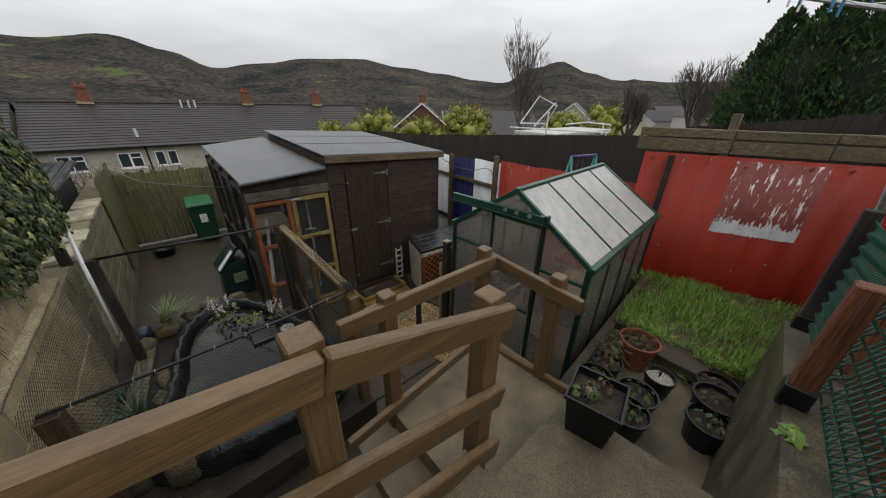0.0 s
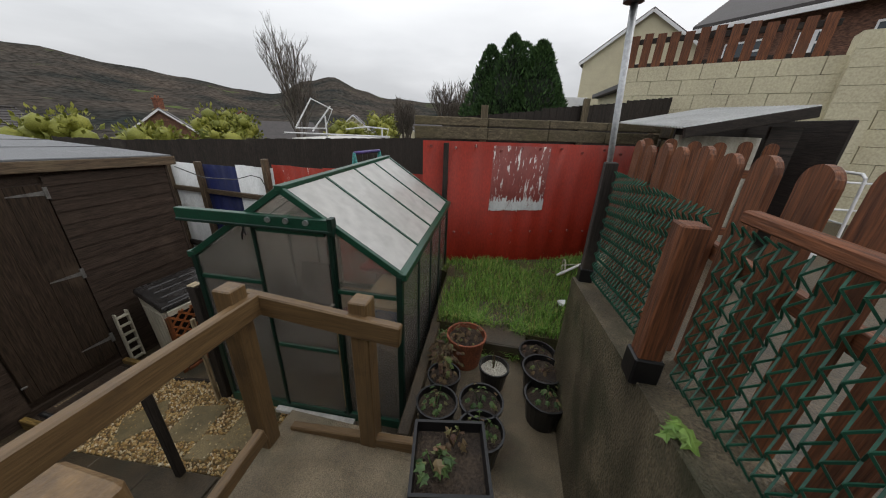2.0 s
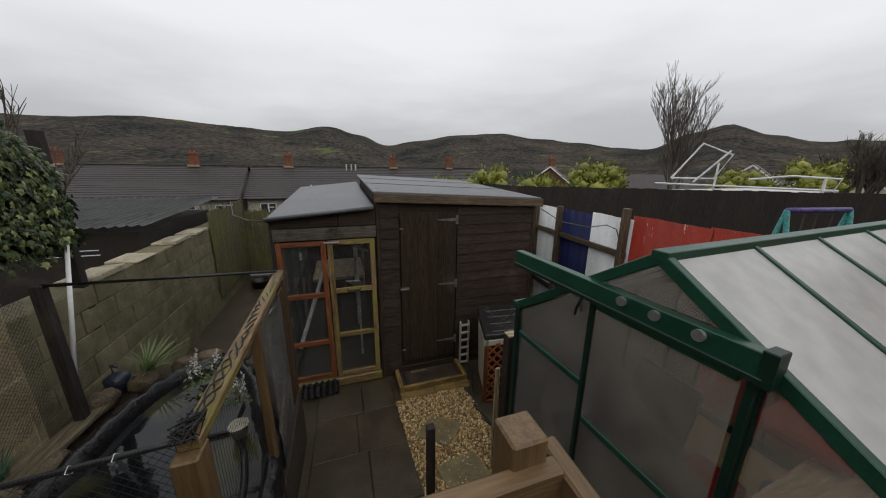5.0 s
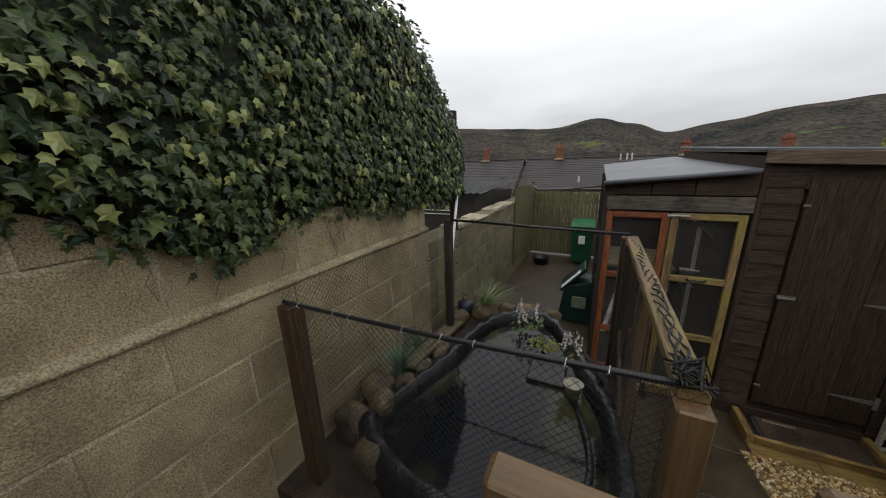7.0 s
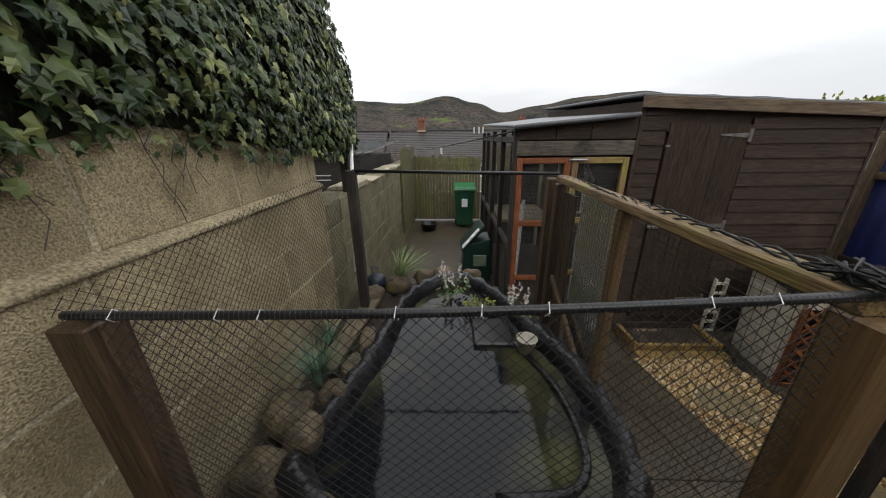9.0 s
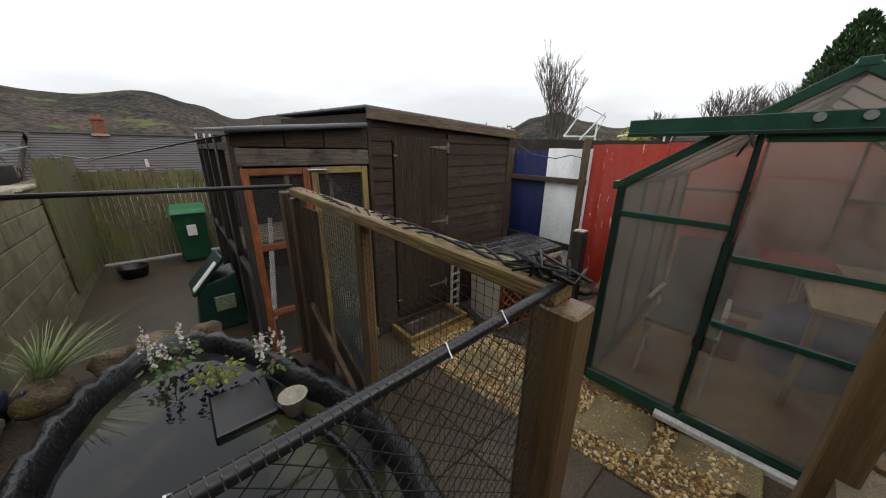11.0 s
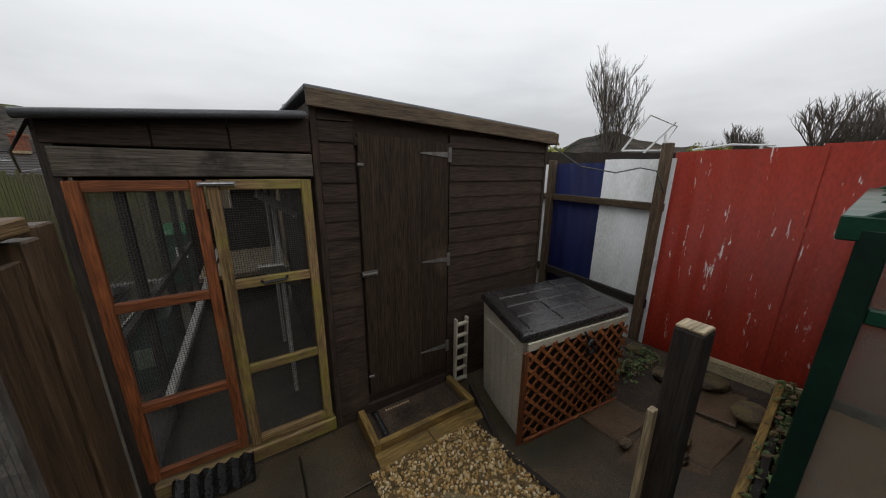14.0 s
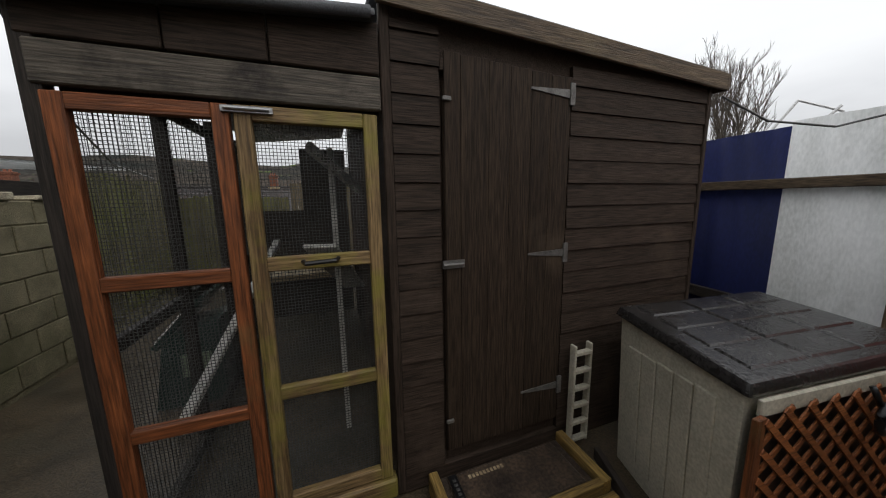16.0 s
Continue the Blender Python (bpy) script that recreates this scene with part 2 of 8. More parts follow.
def sheet_material(name, tint, clear, milk, rough):
    """Twin-wall polycarbonate: part clear, part milky, with a wet gloss and fine ribs."""
    m, n, l = node_material(name)
    n.remove(n["Principled BSDF"])
    out = n["Material Output"]
    tr = n.new("ShaderNodeBsdfTransparent")
    tr.inputs["Color"].default_value = (*tint, 1)
    df = n.new("ShaderNodeBsdfDiffuse")
    df.inputs["Color"].default_value = (*milk, 1)
    tl = n.new("ShaderNodeBsdfTranslucent")
    tl.inputs["Color"].default_value = (*milk, 1)
    gl = n.new("ShaderNodeBsdfGlossy")
    gl.inputs["Roughness"].default_value = 0.22
    co = n.new("ShaderNodeTexCoord")
    nz = n.new("ShaderNodeTexNoise")
    nz.inputs["Scale"].default_value, nz.inputs["Detail"].default_value = 9.0, 5.0
    l.new(co.outputs["Object"], nz.inputs["Vector"])
    bp = n.new("ShaderNodeBump")
    bp.inputs["Strength"].default_value, bp.inputs["Distance"].default_value = 0.12, 0.01
    l.new(nz.outputs["Fac"], bp.inputs["Height"])
    l.new(bp.outputs["Normal"], gl.inputs["Normal"])
    a = n.new("ShaderNodeMixShader")
    a.inputs[0].default_value = 0.55
    l.new(df.outputs[0], a.inputs[1])
    l.new(tl.outputs[0], a.inputs[2])
    b = n.new("ShaderNodeMixShader")
    l.new(tr.outputs[0], b.inputs[1])
    l.new(a.outputs[0], b.inputs[2])
    mr = n.new("ShaderNodeMapRange")
    mr.inputs["From Min"].default_value, mr.inputs["From Max"].default_value = 0.3, 0.7
    mr.inputs["To Min"].default_value, mr.inputs["To Max"].default_value = max(1 - clear - 0.08, 0), min(1 - clear + 0.08, 1)
    l.new(nz.outputs["Fac"], mr.inputs["Value"])
    l.new(mr.outputs["Result"], b.inputs[0])
    fr = n.new("ShaderNodeFresnel")
    fr.inputs["IOR"].default_value = 1.42
    c = n.new("ShaderNodeMixShader")
    l.new(fr.outputs[0], c.inputs[0])
    l.new(b.outputs[0], c.inputs[1])
    l.new(gl.outputs[0], c.inputs[2])
    l.new(c.outputs[0], out.inputs["Surface"])
    return m


M_POLY = sheet_material("polycarbonate_wall", (0.98, 0.96, 0.93), 0.80, (0.86, 0.81, 0.74), 0.16)
M_POLYR = sheet_material("polycarbonate_roof", (0.96, 0.95, 0.93), 0.22, (0.90, 0.89, 0.86), 0.30)
M_FILM = sheet_material("ribbed_clear_plastic", (0.97, 0.97, 0.97), 0.84, (0.50, 0.52, 0.53), 0.03)


def glass_material():
    m, n, l = node_material("window_glass")
    b = n["Principled BSDF"]
    b.inputs["Base Color"].default_value = (0.03, 0.04, 0.05, 1)
    b.inputs["Roughness"].default_value = 0.06
    return m


def water_material():
    m, n, l = node_material("dark_pond_water")
    b = n["Principled BSDF"]
    b.inputs["Base Color"].default_value = (0.006, 0.007, 0.009, 1)
    b.inputs["Roughness"].default_value = 0.04
    b.inputs["IOR"].default_value = 1.33
    co = n.new("ShaderNodeTexCoord")
    nz = n.new("ShaderNodeTexNoise")
    nz.inputs["Scale"].default_value = 14.0
    l.new(co.outputs["Object"], nz.inputs["Vector"])
    bp = n.new("ShaderNodeBump")
    bp.inputs["Strength"].default_value, bp.inputs["Distance"].default_value = 0.05, 0.01
    l.new(nz.outputs["Fac"], bp.inputs["Height"])
    l.new(bp.outputs["Normal"], b.inputs["Normal"])
    n2 = n.new("ShaderNodeTexNoise")
    n2.inputs["Scale"].default_value, n2.inputs["Detail"].default_value = 1.6, 4.0
    l.new(co.outputs["Object"], n2.inputs["Vector"])
    rp = n.new("ShaderNodeValToRGB")
    rp.color_ramp.elements[0].position, rp.color_ramp.elements[1].position = 0.50, 0.68
    rp.color_ramp.elements[0].color, rp.color_ramp.elements[1].color = (0.006, 0.007, 0.009, 1), (0.055, 0.054, 0.023, 1)
    l.new(n2.outputs["Fac"], rp.inputs["Fac"])
    l.new(rp.outputs["Color"], b.inputs["Base Color"])
    return m


def flaked_paint(name, paint, under, amount, axis_scale=(7, 7, 2.0), rough=0.52):
    """Gloss paint on corrugated iron, flaked to a second colour in specks and streaks."""
    m = material(name, paint, tuple(c * 0.72 for c in paint), rough, (2.2, 2.2, 0.9), 60.0, 0.15, spec=0.28)
    n, l = m.node_tree.nodes, m.node_tree.links
    b = n["Principled BSDF"]
    src = b.inputs["Base Color"].links[0].from_socket
    co = n.new("ShaderNodeTexCoord")
    mp = n.new("ShaderNodeMapping")
    mp.inputs["Scale"].default_value = axis_scale
    l.new(co.outputs["Object"], mp.inputs["Vector"])
    nz = n.new("ShaderNodeTexNoise")
    nz.inputs["Scale"].default_value, nz.inputs["Detail"].default_value, nz.inputs["Roughness"].default_value = 2.2, 8.0, 0.72
    l.new(mp.outputs["Vector"], nz.inputs["Vector"])
    mr = n.new("ShaderNodeMapRange")
    mr.inputs["From Min"].default_value, mr.inputs["From Max"].default_value = amount, amount + 0.02
    l.new(nz.outputs["Fac"], mr.inputs["Value"])
    mx = n.new("ShaderNodeMix")
    mx.data_type = "RGBA"
    l.new(mr.outputs["Result"], mx.inputs[0])
    l.new(src, mx.inputs[6])
    mx.inputs[7].default_value = (*under, 1)
    l.new(mx.outputs[2], b.inputs["Base Color"])
    return m


M_GLASS = glass_material()
M_WATER = water_material()
M_RED = flaked_paint("red_gloss_paint", (0.275, 0.020, 0.008), (0.50, 0.46, 0.42), 0.70)
M_REDF = flaked_paint("red_paint_flaking", (0.285, 0.024, 0.010), (0.55, 0.51, 0.47), 0.625, (8, 8, 1.3))
M_PATCH = flaked_paint("faded_red_paint", (0.22, 0.050, 0.042), (0.62, 0.60, 0.57), 0.575, (9, 9, 1.6))
M_WHITEP = material("white_gloss_paint", (0.72, 0.73, 0.73), (0.52, 0.53, 0.52), 0.45, (2.5, 2.5, 1.0), 60.0, 0.12, stain=(0.34, 0.32, 0.29), stain_scale=2.2, stain_lo=0.62, stain_hi=0.75)
M_BLUE = material("navy_blue_paint", (0.009, 0.014, 0.075), (0.006, 0.010, 0.048), 0.60, (2.5, 2.5, 1.0), 60.0, 0.12, spec=0.2)
M_BOXBODY = material("beige_plastic", (0.50, 0.47, 0.385), (0.36, 0.335, 0.27), 0.55, (4, 4, 4), 70.0, 0.1)
M_BOXLID = material("wet_black_lid", (0.030, 0.028, 0.027), (0.017, 0.016, 0.016), 0.27, (5, 5, 5), 60.0, 0.25, spec=0.55)
M_TERRA = material("terracotta", (0.30, 0.095, 0.045), (0.17, 0.055, 0.030), 0.75, (9, 9, 9), 90.0, 0.3)
M_CREAM = material("cream_render", (0.62, 0.57, 0.40), (0.52, 0.47, 0.33), 0.9, (1.2, 1.2, 1.2), 40.0, 0.2)
M_PEBBLED = material("pebbledash", (0.42, 0.40, 0.33), (0.33, 0.31, 0.25), 0.95, (0.9, 0.9, 0.9), 40.0, 0.3)
M_BRICKD = material("brown_brick", (0.17, 0.085, 0.055), (0.10, 0.052, 0.036), 0.9, (3, 3, 9), 30.0, 0.3)
M_CHIM = material("chimney_brick", (0.22, 0.085, 0.048), (0.12, 0.048, 0.030), 0.9, (4, 4, 12), 30.0, 0.3)
M_TILE = material("dark_roof_tile", (0.060, 0.052, 0.050), (0.036, 0.031, 0.031), 0.55, (2, 2, 2), 20.0, 0.2, spec=0.45)
M_UPVC = material("white_upvc", (0.80, 0.80, 0.80), (0.70, 0.70, 0.70), 0.4, (3, 3, 3), 30.0, 0.0)
M_BINGREEN = material("green_bin_plastic", (0.012, 0.075, 0.035), (0.008, 0.045, 0.022), 0.42, (5, 5, 5), 60.0, 0.1)
M_COMPOST = material("dark_green_plastic", (0.008, 0.035, 0.026), (0.005, 0.020, 0.016), 0.42, (5, 5, 5), 60.0, 0.1)
M_CHAIN = material("green_chain_plastic", (0.012, 0.085, 0.050), (0.008, 0.052, 0.032), 0.45, (9, 9, 9), 80.0, 0.05)
M_WIRE = material("grey_wire_mesh", (0.10, 0.10, 0.098), (0.06, 0.06, 0.058), 0.5, (9, 9, 9), 80.0, 0.0, metal=0.4)
M_NET = material("black_pond_net", (0.016, 0.016, 0.015), (0.010, 0.010, 0.010), 0.7, (9, 9, 9), 80.0, 0.0)
M_STONE = material("rockery_stone", (0.135, 0.100, 0.060), (0.040, 0.031, 0.021), 0.8, (7, 7, 7), 70.0, 0.9, stain=(0.12, 0.095, 0.030), stain_scale=5.0, random_piece=0.25)
M_WHITETRIM = material("white_painted_trim", (0.62, 0.61, 0.58), (0.40, 0.39, 0.36), 0.6, (8, 8, 8), 60.0, 0.2)


def leaf_material(name, a, b, rough=0.45, edge=None, hue=0.0):
    """Leaves that vary from island to island."""
    m, n, l = node_material(name)
    p = n["Principled BSDF"]
    g = n.new("ShaderNodeNewGeometry")
    r = n.new("ShaderNodeValToRGB")
    r.color_ramp.elements[0].color, r.color_ramp.elements[1].color = (*a, 1), (*b, 1)
    if edge:
        r.color_ramp.elements[1].position = 0.82
        e = r.color_ramp.elements.new(0.965)
        e.color = (*edge, 1)
    l.new(g.outputs["Random Per Island"], r.inputs["Fac"])
    co = n.new("ShaderNodeTexCoord")
    nz = n.new("ShaderNodeTexNoise")
    nz.inputs["Scale"].default_value = 38.0
    l.new(co.outputs["Object"], nz.inputs["Vector"])
    mx = n.new("ShaderNodeMix")
    mx.data_type, mx.blend_type = "RGBA", "OVERLAY"
    mx.inputs[0].default_value = 0.6
    l.new(r.outputs["Color"], mx.inputs[6])
    l.new(nz.outputs["Fac"], mx.inputs[7])
    l.new(mx.outputs[2], p.inputs["Base Color"])
    p.inputs["Roughness"].default_value = rough
    p.inputs["Specular IOR Level"].default_value = 0.35
    return m


M_IVY = leaf_material("ivy_leaves", (0.010, 0.026, 0.009), (0.070, 0.100, 0.028), 0.36, (0.27, 0.29, 0.10))
M_GRASS = leaf_material("grass_blades", (0.082, 0.185, 0.028), (0.23, 0.40, 0.070), 0.5, (0.36, 0.31, 0.11))
M_REED = leaf_material("reed_blades", (0.035, 0.085, 0.055), (0.12, 0.20, 0.12), 0.45)
M_REEDP = leaf_material("pale_reed_blades", (0.10, 0.17, 0.06), (0.30, 0.34, 0.17), 0.45)
M_HERB = leaf_material("pot_plant_leaves", (0.035, 0.070, 0.022), (0.11, 0.17, 0.055), 0.5, (0.17, 0.085, 0.055))
M_HERBD = leaf_material("wilted_leaves", (0.060, 0.028, 0.018), (0.14, 0.10, 0.045), 0.6, (0.08, 0.12, 0.03))
M_CONIFER = leaf_material("conifer_foliage", (0.014, 0.040, 0.012), (0.062, 0.125, 0.032), 0.7)
M_WEED = leaf_material("seedling_leaves", (0.10, 0.19, 0.035), (0.20, 0.32, 0.07), 0.5)
M_SHRUB = leaf_material("spring_shrub_leaves", (0.11, 0.13, 0.020), (0.26, 0.26, 0.045), 0.6)
M_TWIG = material("grey_twigs", (0.130, 0.110, 0.090), (0.07, 0.058, 0.047), 0.9, (5, 5, 5), 50.0, 0.0)
M_FLOWER = leaf_material("pale_flowers", (0.42, 0.36, 0.34), (0.62, 0.60, 0.54), 0.6)


# ---- mesh helpers ----
def thing(name, base, label="", category="", group="", kind=""):
    ob = new(name)
    ob.location = base
    ob.empty_display_size = 0.05
    return tagged(ob, label, category, group, kind)


def part(name, bm, mat, parent=None, label="", smooth=False):
    """Links a bmesh, drawn in world coordinates, as one mesh under a thing or a part."""
    me = bpy.data.meshes.new(name)
    bm.normal_update()
    bm.to_mesh(me)
    bm.free()
    if mat:
        me.materials.append(mat)
    if smooth:
        for p in me.polygons:
            p.use_smooth = True
    ob = new(name, me)
    if parent:
        ob.parent = parent
        root = parent
        while root.parent:
            root = root.parent
        if parent is root:
            ob.matrix_parent_inverse = Matrix.LocRotScale(root.location, root.rotation_euler, root.scale).inverted()
    if label:
        ob["label"] = label
    return ob


def BM():
    return bmesh.new()


def box(bm, x0, x1, y0, y1, z0, z1):
    v = [bm.verts.new(p) for p in ((x0, y0, z0), (x1, y0, z0), (x1, y1, z0), (x0, y1, z0), (x0, y0, z1), (x1, y0, z1), (x1, y1, z1), (x0, y1, z1))]
    for f in ((0, 3, 2, 1), (4, 5, 6, 7), (0, 1, 5, 4), (1, 2, 6, 5), (2, 3, 7, 6), (3, 0, 4, 7)):
        bm.faces.new([v[i] for i in f])
    return v


def hull8(bm, low, high):
    """A block from four lower and four upper corners, counter-clockwise."""
    v = [bm.verts.new(p) for p in (*low, *high)]
    for f in ((0, 3, 2, 1), (4, 5, 6, 7), (0, 1, 5, 4), (1, 2, 6, 5), (2, 3, 7, 6), (3, 0, 4, 7)):
        bm.faces.new([v[i] for i in f])
    return v


def beam(bm, p, q, w, h, up=(0, 0, 1)):
    """A straight batten from p to q, w across and h in the direction of up."""
    p, q = Vector(p), Vector(q)
    d = (q - p).normalized()
    s = d.cross(Vector(up))
    if s.length < 1e-4:
        s = d.cross(Vector((1, 0, 0)))
    s.normalize()
    u = s.cross(d)
    c = [(-w / 2, -h / 2), (w / 2, -h / 2), (w / 2, h / 2), (-w / 2, h / 2)]
    a = [bm.verts.new(p + s * i + u * j) for i, j in c]
    b = [bm.verts.new(q + s * i + u * j) for i, j in c]
    bm.faces.new(a)
    bm.faces.new(b[::-1])
    for i in range(4):
        bm.faces.new((a[i], b[i], b[(i + 1) % 4], a[(i + 1) % 4]))


def tube(bm, pts, r, seg=8, r_end=None):
    """A round bar through points."""
    pts = [Vector(p) for p in pts]
    rings = []
    for i, p in enumerate(pts):
        d = (pts[min(i + 1, len(pts) - 1)] - pts[max(i - 1, 0)]).normalized()
        s = d.cross(Vector((0, 0, 1)))
        if s.length < 0.05:
            s = d.cross(Vector((1, 0, 0)))
        s.normalize()
        u = s.cross(d)
        rr = r if r_end is None else r + (r_end - r) * i / (len(pts) - 1)
        rings.append([bm.verts.new(p + (s * math.cos(2 * math.pi * k / seg) + u * math.sin(2 * math.pi * k / seg)) * rr) for k in range(seg)])
    for a, b in zip(rings, rings[1:]):
        for k in range(seg):
            bm.faces.new((a[k], a[(k + 1) % seg], b[(k + 1) % seg], b[k]))
    bm.faces.new(rings[0][::-1])
    bm.faces.new(rings[-1])


def lathe(bm, base, prof, seg=20, squash=1.0):
    """A turned body from (radius, height) pairs above base; ends with radius 0 are closed."""
    x, y, z = base
    rings = []
    for r, h in prof:
        if r <= 0:
            rings.append([bm.verts.new((x, y, z + h))])
        else:
            rings.append([bm.verts.new((x + r * math.cos(2 * math.pi * k / seg), y + r * squash * math.sin(2 * math.pi * k / seg), z + h)) for k in range(seg)])
    for a, b in zip(rings, rings[1:]):
        for k in range(seg):
            k2 = (k + 1) % seg
            if len(a) == 1 and len(b) > 1:
                bm.faces.new((a[0], b[k2], b[k]))
            elif len(b) == 1 and len(a) > 1:
                bm.faces.new((a[k], a[k2], b[0]))
            elif len(a) > 1:
                bm.faces.new((a[k], a[k2], b[k2], b[k]))


def bevelled(bm, w=0.006, seg=1):
    bmesh.ops.bevel(bm, geom=bm.edges[:], offset=w, segments=seg, affect="EDGES", profile=0.6, clamp_overlap=True)
    return bm


def bbox_part(name, dims, mat, parent, w=0.005, label=""):
    bm = BM()
    box(bm, *dims)
    return part(name, bevelled(bm, w), mat, parent, label)


def beam_part(name, p, q, w, h, mat, parent, bevel=0.005, label="", up=(0, 0, 1)):
    bm = BM()
    beam(bm, p, q, w, h, up)
    bmesh.ops.recalc_face_normals(bm, faces=bm.faces)
    return part(name, bevelled(bm, bevel), mat, parent, label)


rnd = random.Random(7)

# ---- land: garden hillside, valley floor and far hills, one sheet ----
HILLS = ((-180, 9), (-120, 9), (-60, 5.5), (-34, 5.3), (-23, 6.3), (-14, 5.9), (-8, 5.6), (-1, 6.7), (4, 5.6), (8.5, 4.0), (14, 4.9), (21, 5.9), (28, 6.2), (35, 5.2), (41, 4.5), (47, 3.6), (51, 3.3), (56, 5.4), (59.5, 6.2), (64, 4.6), (68, 3.6), (80, 3.0), (120, 4), (180, 9))


def hill_height(az):
    for (a, p), (b, q) in zip(HILLS, HILLS[1:]):
        if a <= az <= b:
            u = (az - a) / (b - a)
            return p + (q - p) * (3 * u * u - 2 * u ** 3)
    return 5.0


def land_height(x, y):
    r = math.hypot(x - 2, y - 2)
    az = math.degrees(math.atan2(x - 2, y - 2))
    if r < 9:
        return -0.9
    side = math.cos(math.radians(az))
    down = -0.9 - 0.085 * min(max(y - 10, 0), 60) * max(side, 0)
    if side < 0.25:
        down = -0.9 + min((r - 9) * 0.10, 2.2) * min(1, (0.25 - side) * 1.4)
    if r > 60:
        u = min((r - 60) / 260, 1)
        down += (-34 - down) * (3 * u * u - 2 * u ** 3) * max(min(side + 0.5, 1), 0)
    if r > 330:
        top = math.tan(math.radians(hill_height(az))) * 1500
        u = min((r - 330) / 1170, 1)
        bump = 1 + 0.10 * noise.noise(Vector((x / 170, y / 170, 0))) * (1 - u * u) * 4
        down += (top + 34) * (u ** 1.35) * bump
        if u >= 1:
            down = top + 2.5 * noise.noise(Vector((x / 40, y / 40, 3)))
    return down


def build_land():
    bm = BM()
    radii = [0.5, 4, 9, 14, 20, 28, 38, 50, 70, 100, 140, 190, 250, 330, 420, 520, 630, 750, 870, 990, 1110, 1230, 1340, 1430, 1500, 1560, 2200, 4200]
    n = 360
    rings = []
    for r in radii:
        ring = []
        for k in range(n):
            a = 2 * math.pi * k / n
            x, y = 2 + r * math.sin(a), 2 + r * math.cos(a)
            z = land_height(x, y)
            if r > 1520:
                z -= (r - 1500) * 0.25
            ring.append(bm.verts.new((x, y, z)))
        rings.append(ring)
    for a, b in zip(rings, rings[1:]):
        for k in range(n):
            bm.faces.new((a[k], a[(k + 1) % n], b[(k + 1) % n], b[k]))
    bm.faces.new(rings[0][::-1])
    bmesh.ops.recalc_face_normals(bm, faces=bm.faces)
    return tagged(part("ground", bm, M_LAND, smooth=True), "wooded valley sides and fields under low cloud", "hills", kind="structure")


def land_material():
    m = material("valley_woods", (0.080, 0.066, 0.055), (0.026, 0.030, 0.029), 1.0, (0.007, 0.007, 0.007), 0.10, 0.26, spec=0.0, stain=(0.090, 0.115, 0.045), stain_scale=0.011, stain_lo=0.62, stain_hi=0.66)
    return m


M_LAND = land_material()
build_land()


# ---- garden floors ----
def slab(name, outline, z0, z1, mat, label, category, kind="structure", slope=None):
    """A thick floor piece over an outline; slope gives the top height from x and y."""
    bm = BM()
    lo = [bm.verts.new((x, y, z0)) for x, y in outline]
    hi = [bm.verts.new((x, y, slope(x, y) if slope else z1)) for x, y in outline]
    bm.faces.new(lo[::-1])
    bm.faces.new(hi)
    for i in range(len(lo)):
        j = (i + 1) % len(lo)
        bm.faces.new((lo[i], lo[j], hi[j], hi[i]))
    return tagged(part(name, bm, mat), label, category, kind=kind)


def yard(x, y):
    """Height of the yard, which falls towards the shed."""
    return 0.05 + max(0.0, min(4.8 - y, 2.6)) * 0.175


def patch(name, x0, x1, y0, y1, mat, label, category, lift=0.0, step=0.25, rough=0.0):
    """A thin sloping floor sheet that follows the yard."""
    bm = BM()
    nx, ny = max(1, int((x1 - x0) / step)), max(1, int((y1 - y0) / step))
    g = [[bm.verts.new((x0 + (x1 - x0) * i / nx, y0 + (y1 - y0) * j / ny, yard(0, y0 + (y1 - y0) * j / ny) + lift + rough * noise.noise(Vector((i * 0.7, j * 0.7, x0))))) for i in range(nx + 1)] for j in range(ny + 1)]
    for j in range(ny):
        for i in range(nx):
            bm.faces.new((g[j][i], g[j][i + 1], g[j + 1][i + 1], g[j + 1][i]))
    ret = bmesh.ops.extrude_face_region(bm, geom=bm.faces[:])
    for v in ret["geom"]:
        if isinstance(v, bmesh.types.BMVert):
            v.co.z -= 0.35
    bmesh.ops.recalc_face_normals(bm, faces=bm.faces)
    return tagged(part(name, bm, mat), label, category, kind="structure")


patch("pavement", -0.1, 5.95, 1.3, 10.4, M_CONC, "damp stained concrete yard falling towards the shed", "paving", rough=0.006)

# landing, upper path and the flight down to the pond
LAND_Z = 1.16
slab("landing", ((1.75, 1.15), (2.92, 1.15), (2.92, 2.06), (1.75, 2.06)), 0.2, LAND_Z, M_STEPC, "wet concrete stair landing", "landing")
slab("pavement_upper", ((-0.05, 0.36), (1.72, 0.36), (1.72, 1.26), (-0.05, 1.26)), 0.2, 1.66, M_STEPC, "wet concrete upper path", "paving")
slab("step_1", ((1.72, 0.36), (2.62, 0.36), (2.58, 1.15), (1.72, 1.15)), 0.2, 1.42, M_STEPC, "broad wet concrete step with worn edge", "step")
for i in range(3):
    slab("step_%d" % (i + 2), ((1.75 - 0.28 * (i + 1), 1.26), (1.75 - 0.28 * i, 1.26), (1.75 - 0.28 * i, 2.06), (1.75 - 0.28 * (i + 1), 2.06)), 0.2, LAND_Z - 0.16 * (i + 1), M_STEPC, "wet concrete step", "step")
slab("landing_lower", ((-0.05, 1.26), (0.91, 1.26), (0.91, 2.3), (-0.05, 2.3)), 0.1, 0.54, M_STEPC, "wet concrete at the foot of the steps", "paving")

# raised bed for the pots, and the grass beyond
slab("planting_bed", ((2.6, 0.30), (4.25, 0.30), (4.25, 1.36), (2.6, 1.36)), 0.1, 0.93, M_STEPC, "damp paved bed under the plant pots", "paving")


